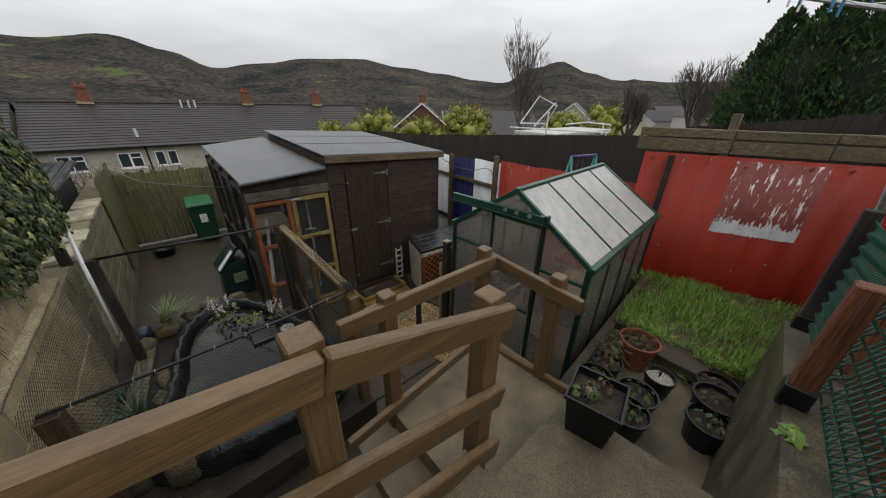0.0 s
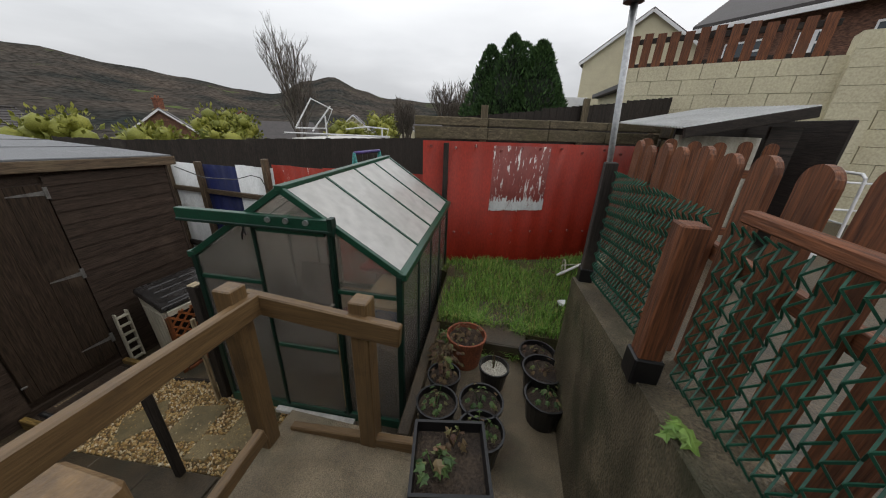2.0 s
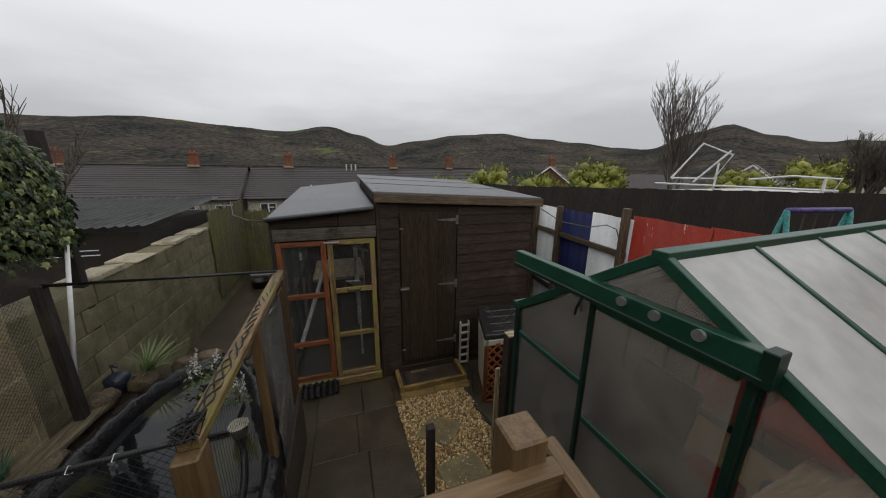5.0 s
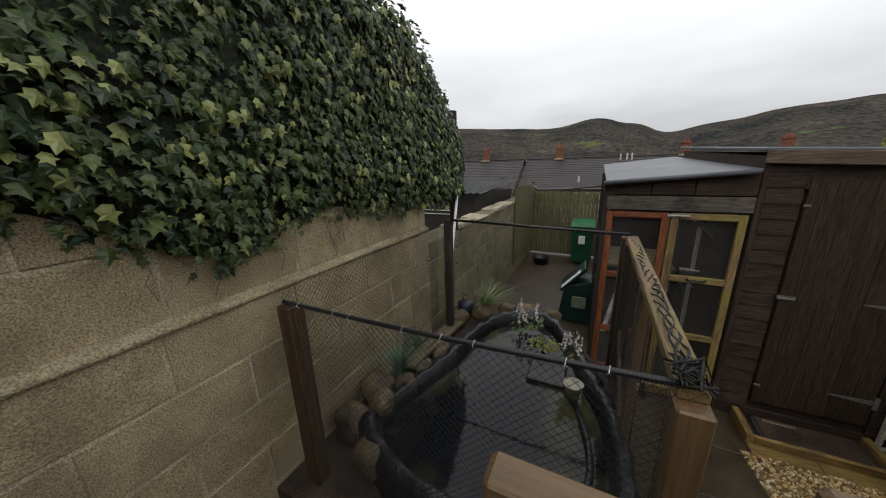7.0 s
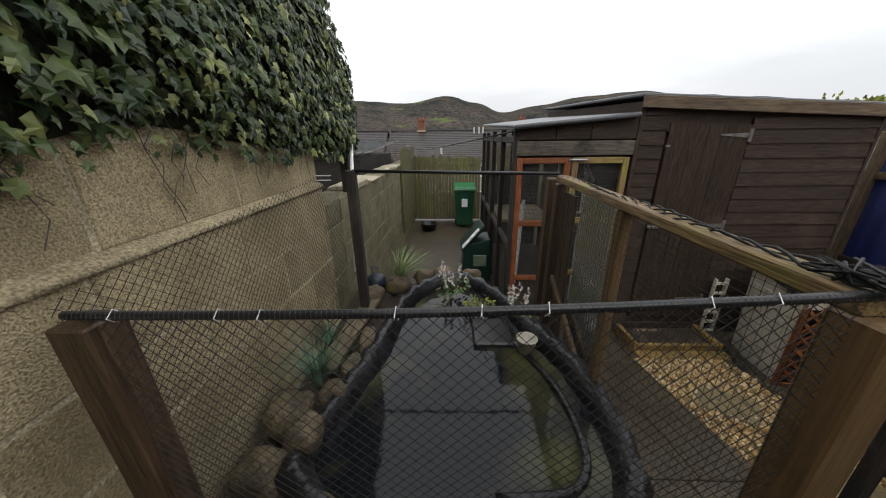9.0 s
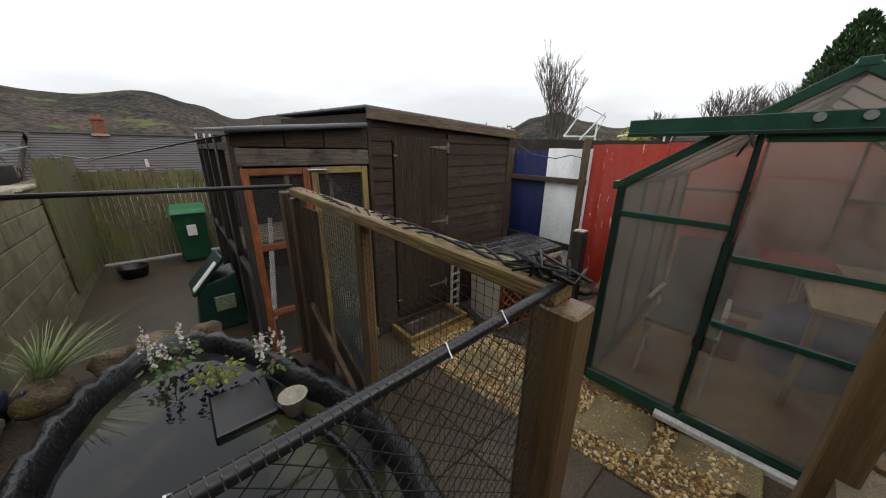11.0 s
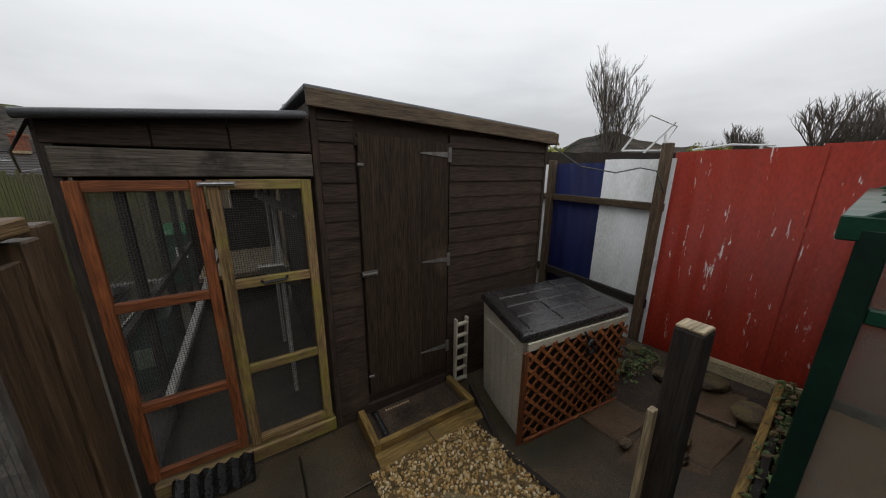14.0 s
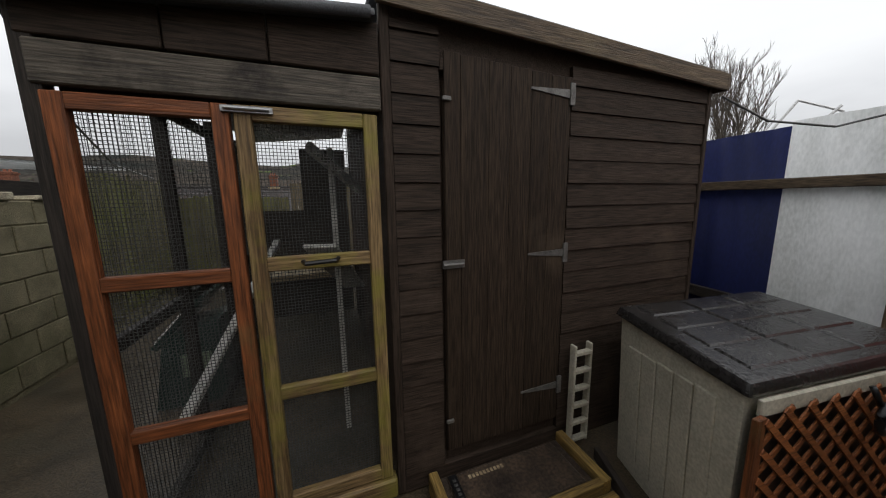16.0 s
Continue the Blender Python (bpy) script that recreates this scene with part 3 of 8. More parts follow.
# ---- shed with lean-to animal run ----
SX0, SX1, SY, SB = 2.72, 4.86, 5.175, 8.15


def shed_top(x):
    """Underside of the shed roof along its front."""
    return 2.455 - (x - 2.71) * 0.056


def build_shed():
    t = thing("shed", (3.8, 6.6, 0.05), "dark brown timber garden shed with felt roof", "shed")
    # shiplap boards on the front, left and right of the door
    n = 0
    z = 0.16
    while z < 2.40:
        h = 0.128
        for x0, x1 in ((SX0 + 0.045, 2.985), (3.745, SX1 - 0.01)):
            zt = min(z + h, shed_top((x0 + x1) / 2) - 0.06)
            if zt - z < 0.03:
                continue
            bm = BM()
            yb = SY
            jit = rnd.uniform(-0.002, 0.002)
            hull8(bm, ((x0, yb - 0.018 + jit, z), (x1, yb - 0.018 + jit, z), (x1, yb + 0.012, z), (x0, yb + 0.012, z)), ((x0, yb - 0.009 + jit, zt - 0.003), (x1, yb - 0.009 + jit, zt - 0.003), (x1, yb + 0.012, zt - 0.003), (x0, yb + 0.012, zt - 0.003)))
            part("board", bm, SHED[0], t)
        z += h
    bm = BM()
    hull8(bm, ((SX0 + 0.03, SY + 0.014, 0.06), (SX1, SY + 0.014, 0.06), (SX1, SB, 0.06), (SX0 + 0.03, SB, 0.06)), ((SX0 + 0.03, SY + 0.014, shed_top(SX0)), (SX1, SY + 0.014, shed_top(SX1)), (SX1, SB, shed_top(SX1) + 0.12), (SX0 + 0.03, SB, shed_top(SX0) + 0.12)))
    part("body", bm, SHED[1], t)
    z = 0.16
    while z < 2.28:
        bm = BM()
        zt = min(z + 0.128, 2.30)
        hull8(bm, ((SX1 + 0.001, SY + 0.02, z), (SX1 + 0.018, SY + 0.02, z), (SX1 + 0.018, SB, z), (SX1 + 0.001, SB, z)), ((SX1 + 0.001, SY + 0.02, zt), (SX1 + 0.009, SY + 0.02, zt), (SX1 + 0.009, SB, zt), (SX1 + 0.001, SB, zt)))
        part("board", bm, SHED[1], t)
        z += 0.128
    # corner posts and base bearer
    bbox_part("corner_trim", (SX1 - 0.012, SX1 + 0.022, SY - 0.024, SY + 0.012, 0.08, shed_top(SX1) - 0.03), SHED[2], t)
    bbox_part("corner_trim", (SX0, SX0 + 0.042, SY - 0.026, SY + 0.012, 0.08, shed_top(SX0) - 0.03), SHED[2], t)
    bbox_part("bearer", (SX0, SX1, SY - 0.012, SY + 0.05, 0.05, 0.155), SHED[0], t)
    # door of upright boards with strap hinges, bolt and catches
    d = bbox_part("door", (3.002, 3.728, SY - 0.014, SY + 0.012, 0.245, 2.15), SHEDD[2], t, 0.003, "dark stained ledged timber door, shut")
    xs = [3.004, 3.085, 3.235, 3.355, 3.478, 3.60, 3.726]
    for a, b in zip(xs, xs[1:]):
        bm = BM()
        box(bm, a + 0.0008, b - 0.0008, SY - 0.029 - rnd.uniform(0, 0.0015), SY - 0.0145, 0.25, shed_top((a + b) / 2) - 0.165)
        part("plank", bevelled(bm, 0.0015), SHEDD[2], d)
    for zz, ln in ((2.145, 0.26), (1.295, 0.25), (0.47, 0.27)):
        bm = BM()
        hull8(bm, ((3.73 - ln, SY - 0.036, zz + 0.012), (3.73, SY - 0.036, zz - 0.012), (3.73, SY - 0.030, zz - 0.012), (3.73 - ln, SY - 0.030, zz + 0.012)), ((3.73 - ln, SY - 0.036, zz + 0.022), (3.73, SY - 0.036, zz + 0.032), (3.73, SY - 0.030, zz + 0.032), (3.73 - ln, SY - 0.030, zz + 0.022)))
        box(bm, 3.715, 3.745, SY - 0.040, SY - 0.029, zz - 0.045, zz + 0.065)
        part("strap_hinge", bm, M_IRON, d, "grey tee hinge")
    for zz in (2.06, 0.42):
        bbox_part("catch", (2.992, 3.035, SY - 0.042, SY - 0.028, zz, zz + 0.02), M_IRON, d, 0.003)
    bm = BM()
    box(bm, 2.985, 3.10, SY - 0.038, SY - 0.026, 1.275, 1.315)
    tube(bm, [(2.985, SY - 0.045, 1.295), (3.09, SY - 0.045, 1.295)], 0.008, 8)
    part("bolt", bm, M_IRON, d, "grey sliding bolt")
    bbox_part("door_head", (2.985, 3.745, SY - 0.022, SY + 0.01, 2.19, 2.245), SHED[0], t)
    # roof: felt sheet on boards, fascia on the front
    r = []
    bm = BM()
    y0, y1 = SY - 0.045, SB + 0.05
    xa, xb = 2.70, 4.955
    za, zb = 2.49, 2.376
    hull8(bm, ((xa, y0, za), (xb, y0, zb), (xb, y1, zb + 0.13), (xa, y1, za + 0.13)), ((xa, y0, za + 0.03), (xb, y0, zb + 0.03), (xb, y1, zb + 0.16), (xa, y1, za + 0.16)))
    rf = part("roof", bevelled(bm, 0.008), M_FELT, t, "grey mineral felt roof, wet")
    for k, yy in enumerate((6.2, 7.2)):
        bm = BM()
        u = (yy - y0) / (y1 - y0) * 0.13
        hull8(bm, ((xa, yy, za + 0.029 + u), (xb, yy, zb + 0.029 + u), (xb, yy + 0.03, zb + 0.029 + u), (xa, yy + 0.03, za + 0.029 + u)), ((xa, yy, za + 0.036 + u), (xb, yy, zb + 0.036 + u), (xb, yy + 0.03, zb + 0.037 + u), (xa, yy + 0.03, za + 0.037 + u)))
        part("felt_seam", bm, M_FELT, rf)
    bm = BM()
    hull8(bm, ((2.705, y0 - 0.022, 2.398), (4.95, y0 - 0.022, 2.288), (4.95, y0 - 0.001, 2.288), (2.705, y0 - 0.001, 2.398)), ((2.705, y0 - 0.022, 2.50), (4.95, y0 - 0.022, 2.390), (4.95, y0 - 0.001, 2.390), (2.705, y0 - 0.001, 2.50)))
    part("fascia", bevelled(bm, 0.004), FASCIA[0], t, "brown front fascia board")
    bm = BM()
    hull8(bm, ((4.952, y0 - 0.02, 2.288), (4.972, y0 - 0.02, 2.288), (4.972, y1, 2.39), (4.952, y1, 2.39)), ((4.952, y0 - 0.02, 2.390), (4.972, y0 - 0.02, 2.390), (4.972, y1, 2.49), (4.952, y1, 2.49)))
    part("fascia", bm, FASCIA[1], t)
    return t


build_shed()

RX0 = 1.62


def mesh_panel(name, x0, x1, z0, z1, y, step, parent, r=0.0011, axis="x"):
    """Welded wire mesh in one panel; axis y lays it along y at x = y."""
    bm = BM()

    def bar(a, b, c, d, e=0.0):
        p = (a, y, b) if axis == "x" else (y, a, b)
        q = (c, y, d) if axis == "x" else (y, c, d)
        beam(bm, p, q, 2 * r, 2 * r)

    k = x0
    while k < x1:
        bar(k, z0, k, z1)
        k += step
    k = z0
    while k < z1:
        bar(x0, k, x1, k)
        k += step
    ob = part(name, bm, M_WIRE, parent, "fine grey welded wire mesh")
    ob["kind"] = "stuff"
    return ob


def door_leaf(parent, name, x0, x1, z0, z1, mats, rails, label, w=0.055):
    d = bbox_part(name, (x0, x0 + w, SY - 0.03, SY + 0.012, z0, z1), mats[2], parent, 0.004, label)
    bbox_part("stile", (x1 - w, x1, SY - 0.03, SY + 0.012, z0, z1), mats[2], d, 0.004)
    for zz in rails:
        bbox_part("rail", (x0 + w, x1 - w, SY - 0.028, SY + 0.010, zz - w / 2, zz + w / 2), mats[0], d, 0.004)
    mesh_panel("wire_mesh", x0 + w * 0.6, x1 - w * 0.6, z0 + 0.02, z1 - 0.02, SY + 0.016, 0.0135, d)
    return d


def build_run():
    t = thing("animal_run", (2.2, 6.6, 0.05), "lean-to timber animal run with wire mesh doors beside the shed", "animal run")
    fr = door_leaf(t, "fixed_panel", 1.645, 2.150, 0.22, 1.975, RUNR, (0.25, 0.72, 1.33, 1.948), "red-brown framed wire mesh panel")
    dr = door_leaf(t, "door", 2.165, 2.695, 0.20, 1.975, RUNG, (0.232, 0.78, 1.36, 1.948), "weathered mesh door with algae-green rails, shut", 0.058)
    bm = BM()
    box(bm, 2.13, 2.30, SY - 0.044, SY - 0.031, 1.945, 1.967)
    tube(bm, [(2.14, SY - 0.05, 1.956), (2.29, SY - 0.05, 1.956)], 0.006, 8)
    part("bolt", bm, M_STEEL, dr, "bright steel bolt")
    bm = BM()
    tube(bm, [(2.36, SY - 0.03, 1.365), (2.37, SY - 0.06, 1.36), (2.49, SY - 0.06, 1.365), (2.50, SY - 0.03, 1.37)], 0.010, 8)
    part("pull_handle", bm, M_BLACKP, dr, "dark pull handle")
    # head beams above the doors and sill below
    bm = BM()
    hull8(bm, ((1.63, SY - 0.034, 1.992), (2.715, SY - 0.034, 1.992), (2.715, SY, 1.992), (1.63, SY, 1.992)), ((1.63, SY - 0.034, 2.125), (2.715, SY - 0.034, 2.125), (2.715, SY, 2.125), (1.63, SY, 2.125)))
    part("head_board", bevelled(bm, 0.006), HEADB, t, "weathered grey-brown head board")
    for x0, x1 in ((1.615, 1.98), (1.985, 2.30), (2.305, 2.715)):
        bm = BM()
        hull8(bm, ((x0, SY - 0.030, 2.135), (x1, SY - 0.030, 2.135), (x1, SY, 2.135), (x0, SY, 2.135)), ((x0, SY - 0.030, 2.245 + (x0 - 1.64) * 0.085), (x1, SY - 0.030, 2.245 + (x1 - 1.64) * 0.085), (x1, SY, 2.245 + (x1 - 1.64) * 0.085), (x0, SY, 2.245 + (x0 - 1.64) * 0.085)))
        part("board", bevelled(bm, 0.005), SHED[0], t)
    bbox_part("backing_board", (1.67, 2.71, SY + 0.020, SY + 0.038, 1.955, 2.255), DARKW[0], t, 0.002)
    bbox_part("sill", (1.66, 2.715, SY - 0.045, SY + 0.03, 0.08, 0.19), RUNG[0], t, 0.01, "mossy timber sill")
    # left side: posts, rails and film, back wall and floor
    for yy in (SY, 5.95, 6.75, 7.55, 8.25):
        bbox_part("post", (RX0 - 0.02, RX0 + 0.035, yy - 0.025, yy + 0.03, 0.06, 2.24), DARKW[2], t, 0.004)
    for zz in (0.12, 1.05, 2.14):
        bbox_part("rail", (RX0 - 0.012, RX0 + 0.03, SY + 0.03, 8.25, zz - 0.03, zz + 0.03), DARKW[1], t, 0.004)
    mesh_panel("wire_mesh", SY + 0.03, 8.25, 0.1, 2.2, RX0 + 0.034, 0.032, t, 0.0007, axis="y")
    bbox_part("back_board", (RX0, 2.72, 8.25, 8.29, 0.06, 1.5), DARKW[0], t)
    bbox_part("back_board", (2.15, 2.715, 8.30, 8.33, 0.06, 2.3), DARKW[0], t)
    # inside: pale ramp, shelf and stand
    beam_part("ramp", (2.42, 5.35, 1.40), (2.62, 6.2, 0.95), 0.16, 0.02, M_WHITETRIM, t, 0.003, "pale painted ramp")
    beam_part("ramp", (1.74, 5.38, 0.55), (2.06, 6.55, 1.30), 0.05, 0.03, M_WHITETRIM, t, 0.003, "pale slatted ramp")
    for yy in (5.6, 6.5):
        beam_part("upright", (2.50, yy, 0.2), (2.50, yy, 1.9), 0.03, 0.03, M_WHITETRIM, t, 0.003)
    beam_part("brace", (2.40, 5.42, 1.88), (2.66, 5.75, 1.68), 0.03, 0.05, M_WHITETRIM, t, 0.003)
    bbox_part("shelf", (1.8, 2.68, 7.0, 8.2, 0.85, 0.90), PALE[0], t)
    # felt roof with a rolled front edge
    bm = BM()
    hull8(bm, ((1.605, SY - 0.085, 2.240), (2.70, SY - 0.085, 2.332), (2.70, 8.42, 2.47), (1.605, 8.42, 2.365)), ((1.605, SY - 0.085, 2.270), (2.70, SY - 0.085, 2.362), (2.70, 8.42, 2.50), (1.605, 8.42, 2.395)))
    rf = part("roof", bevelled(bm, 0.012, 2), M_FELT, t, "grey mineral felt roof, wet")
    bm = BM()
    tube(bm, [(1.585, SY - 0.088, 2.245), (2.68, SY - 0.088, 2.340)], 0.022, 8)
    part("rolled_edge", bm, M_FELT, rf, "rolled black felt edge", smooth=True)
    return t


build_run()


def build_step():
    t = thing("doorstep_tray", (3.3, 4.85, 0.05), "timber edged door step tray with wet rubber mat", "door step")
    x0, x1, y0, y1 = 2.93, 3.72, 4.80, 5.135
    h = 0.155
    bbox_part("front_board", (x0, x1, y0 - 0.04, y0, 0.03, h), STEPW[0], t)
    bbox_part("side_board", (x0 - 0.05, x0, y0 - 0.04, y1, 0.03, h + 0.006), STEPW[1], t)
    bbox_part("side_board", (x1, x1 + 0.05, y0 - 0.04, y1, 0.03, h + 0.006), STEPW[1], t)
    bbox_part("base", (x0, x1, y0, y1, 0.03, h - 0.05), M_SOIL, t)
    m = thing("door_mat", (3.32, 4.97, h - 0.05), "worn brown rubber door mat, wet", "door mat")
    b = bbox_part("mat_body", (x0 + 0.05, x1 - 0.05, y0 + 0.03, y1 - 0.02, h - 0.049, h - 0.036), material("wet_rubber_mat", (0.075, 0.052, 0.036), (0.022, 0.017, 0.014), 0.4, (6, 6, 6), 60.0, 0.5), m)
    bbox_part("mat_edge", (x0 + 0.052, x0 + 0.10, y0 + 0.032, y1 - 0.022, h - 0.036, h - 0.032), M_BLACKP, m)
    for i in range(9):
        bbox_part("edge_bead", (x0 + 0.066, x0 + 0.086, y0 + 0.05 + i * 0.027, y0 + 0.066 + i * 0.027, h - 0.032, h - 0.028), M_WIRE, m, 0.002)
    for i in range(10):
        bbox_part("lettering_bar", (x0 + 0.16 + i * 0.022, x0 + 0.174 + i * 0.022, y1 - 0.075, y1 - 0.052, h - 0.036, h - 0.034), PALE[0], m, 0.0005)
    for a, b in ((2.88, 3.30), (3.305, 3.78)):
        p = thing("timber_board", ((a + b) / 2, 4.68, 0.06), "flat timber board before the door step", "board")
        bbox_part("plank", (a, b, 4.62, 4.755, 0.06, 0.095), STEPW[0], p, 0.006)


build_step()


def build_corrugated_edge():
    t = thing("corrugated_sheet", (2.05, 5.06, 0.05), "offcut of black corrugated sheet under the run sill", "corrugated sheet")
    bm = BM()
    n = 24
    rows = []
    for j, (y, z) in enumerate(((5.12, 0.20), (4.98, 0.10))):
        rows.append([bm.verts.new((1.75 + 0.42 * i / n, y, z + 0.016 * math.sin(i * 1.57))) for i in range(n + 1)])
    for i in range(n):
        bm.faces.new((rows[0][i], rows[0][i + 1], rows[1][i + 1], rows[1][i]))
    bmesh.ops.solidify(bm, geom=bm.faces[:], thickness=0.004)
    part("sheet", bm, M_BOXLID, t)


build_corrugated_edge()


# ---- greenhouse ----
GU, GV = Vector((0.99826, 0.059, 0)), Vector((-0.05, 0.99875, 0))
G0 = Vector((3.455, 1.51, 0))
GL, GW, GB, GE, GR = 2.12, 1.58, 0.50, 1.936, 2.472


def gp(u, v, z):
    return G0 + GU * u + GV * v + Vector((0, 0, z))


def gh_bar(name, a, b, w, h, parent, mat=None, label="", up=(0, 0, 1)):
    return beam_part(name, gp(*a), gp(*b), w, h, mat or M_ALU, parent, 0.003, label, up)


def gh_pane(name, corners, parent, mat, off=(0, 0, 0)):
    bm = BM()
    o = Vector(off)
    vs = [bm.verts.new(gp(*c) + o) for c in corners]
    f = bm.faces.new(vs)
    bm.normal_update()
    ret = bmesh.ops.extrude_face_region(bm, geom=[f])
    nrm = f.normal.copy()
    for v in ret["geom"]:
        if isinstance(v, bmesh.types.BMVert):
            v.co -= nrm * 0.005
    bmesh.ops.recalc_face_normals(bm, faces=bm.faces)
    ob = part(name, bm, mat, parent)
    return ob


def build_greenhouse():
    t = thing("greenhouse", tuple(gp(GL / 2, GW / 2, GB)), "green aluminium greenhouse with wet polycarbonate panes", "greenhouse")
    # base frame
    for a, b in (((0, 0), (GL, 0)), ((0, GW), (GL, GW)), ((0, 0), (0, GW)), ((GL, 0), (GL, GW))):
        gh_bar("base_rail", (*a, GB + 0.04), (*b, GB + 0.04), 0.05, 0.09, t)
    for u in (0, GL):
        for v in (0, GW):
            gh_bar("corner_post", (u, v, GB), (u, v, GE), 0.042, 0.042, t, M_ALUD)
        gh_bar("rafter", (u, -0.02, GE), (u, GW / 2, GR), 0.035, 0.045, t)
        gh_bar("rafter", (u, GW + 0.02, GE), (u, GW / 2, GR), 0.035, 0.045, t)
    for v in (-0.02, GW + 0.02):
        gh_bar("gutter", (-0.02, v, GE), (GL + 0.02, v, GE), 0.06, 0.05, t)
    gh_bar("ridge", (-0.02, GW / 2, GR + 0.008), (GL + 0.02, GW / 2, GR + 0.008), 0.06, 0.035, t)
    for i in range(1, 4):
        u = GL * i / 4
        for v in (0.0, GW):
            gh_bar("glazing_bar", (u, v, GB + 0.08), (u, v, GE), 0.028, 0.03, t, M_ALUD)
        gh_bar("glazing_bar", (u, 0, GE + 0.018), (u, GW / 2, GR + 0.012), 0.024, 0.022, t)
        gh_bar("glazing_bar", (u, GW, GE + 0.018), (u, GW / 2, GR + 0.012), 0.024, 0.022, t)
    slope = (GR - GE) / (GW / 2)
    for i in range(4):
        u0, u1 = GL * i / 4 + 0.012, GL * (i + 1) / 4 - 0.012
        gh_pane("roof_pane", ((u0, 0.0, GE + 0.012), (u1, 0.0, GE + 0.012), (u1, GW / 2 - 0.02, GR - 0.005), (u0, GW / 2 - 0.02, GR - 0.005)), t, M_POLYR)
        gh_pane("roof_pane", ((u1, GW, GE + 0.012), (u0, GW, GE + 0.012), (u0, GW / 2 + 0.02, GR - 0.005), (u1, GW / 2 + 0.02, GR - 0.005)), t, M_POLYR)
        gh_pane("side_pane", ((u0, 0, GB + 0.08), (u1, 0, GB + 0.08), (u1, 0, GE - 0.02), (u0, 0, GE - 0.02)), t, M_POLY)
        gh_pane("side_pane", ((u1, GW, GB + 0.08), (u0, GW, GB + 0.08), (u0, GW, GE - 0.02), (u1, GW, GE - 0.02)), t, M_POLY)
    # gable ends
    d0, d1 = 0.46, 1.03
    for u, front in ((0, True), (GL, False)):
        zr = lambda v: GE + slope * min(v, GW - v)
        for v in (d0, d1):
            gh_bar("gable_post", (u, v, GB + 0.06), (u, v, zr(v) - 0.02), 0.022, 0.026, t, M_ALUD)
        gh_bar("gable_rail", (u, 0.02, 1.765), (u, d0, 1.765), 0.03, 0.032, t)
        gh_bar("gable_rail", (u, d1, 1.765), (u, GW - 0.02, 1.765), 0.03, 0.032, t)
        for a, b in ((0.02, d0 - 0.02), (d1 + 0.02, GW - 0.02)):
            gh_pane("gable_pane", ((u, b, GB + 0.08), (u, a, GB + 0.08), (u, a, 1.75), (u, b, 1.75)), t, M_POLY)
            gh_pane("gable_pane", ((u, b, 1.78), (u, a, 1.78), (u, a, zr(a) - 0.03), (u, b, zr(b) - 0.03)), t, M_POLY)
        hz = 2.275
        gh_pane("gable_pane", ((u, 1.04, hz + 0.03), (u, 0.54, hz + 0.03), (u, GW / 2, GR - 0.04)) if front else ((u, d1, GE), (u, d0, GE), (u, d0, zr(d0) - 0.03), (u, GW / 2, GR - 0.04), (u, d1, zr(d1) - 0.03)), t, M_POLY)
        if not front:
            gh_pane("gable_pane", ((u, d1 - 0.02, GB + 0.08), (u, d0 + 0.02, GB + 0.08), (u, d0 + 0.02, GE - 0.02), (u, d1 - 0.02, GE - 0.02)), t, M_POLY)
    # sliding door and its track
    tr = gh_bar("door_track", (-0.035, 0.44, 2.262), (-0.035, 1.585, 2.262), 0.045, 0.085, t, None, "green sliding door track with round fixings")
    gh_bar("track_lip", (-0.062, 0.44, 2.225), (-0.062, 1.585, 2.225), 0.012, 0.02, tr, M_ALUD)
    gh_bar("track_cap", (-0.035, 0.42, 2.262), (-0.035, 0.455, 2.262), 0.06, 0.11, tr, M_ALUD)
    for v in (0.60, 0.74, 0.87):
        bm = BM()
        a, b = gp(-0.058, v, 2.28), gp(-0.072, v, 2.28)
        tube(bm, [a, b], 0.019, 14)
        fx = part("fixing", bm, M_STEEL, tr, "round white-metal fixing")
    bm = BM()
    tube(bm, [gp(-0.06, 1.05, 2.23), gp(-0.075, 1.07, 2.17), gp(-0.06, 1.09, 2.12)], 0.006, 6)
    tube(bm, [gp(-0.06, 1.07, 2.23), gp(-0.075, 1.04, 2.16)], 0.006, 6)
    part("strap_end", bm, M_BLACKP, tr, "black tie end")
    dr = gh_bar("door", (-0.026, d0 + 0.006, GB + 0.07), (-0.026, d0 + 0.006, 2.215), 0.022, 0.026, t, M_ALUD, "green framed sliding door, shut")
    gh_bar("door_stile", (-0.026, d1 - 0.006, GB + 0.07), (-0.026, d1 - 0.006, 2.215), 0.022, 0.026, dr, M_ALUD)
    for z in (GB + 0.09, 1.235, 1.615, 2.20):
        gh_bar("door_rail", (-0.03, d0 + 0.035, z), (-0.03, d1 - 0.035, z), 0.026, 0.034, dr)
    for a, b in ((GB + 0.11, 1.22), (1.25, 1.60), (1.63, 2.185)):
        gh_pane("door_pane", ((-0.03, d1 - 0.03, a), (-0.03, d0 + 0.03, a), (-0.03, d0 + 0.03, b), (-0.03, d1 - 0.03, b)), dr, M_POLY)
    sill = gh_bar("door_sill", (-0.055, d0 - 0.05, GB + 0.02), (-0.055, d1 + 0.1, GB + 0.02), 0.05, 0.035, t, M_WHITETRIM, "bright worn metal sill")
    return t


build_greenhouse()


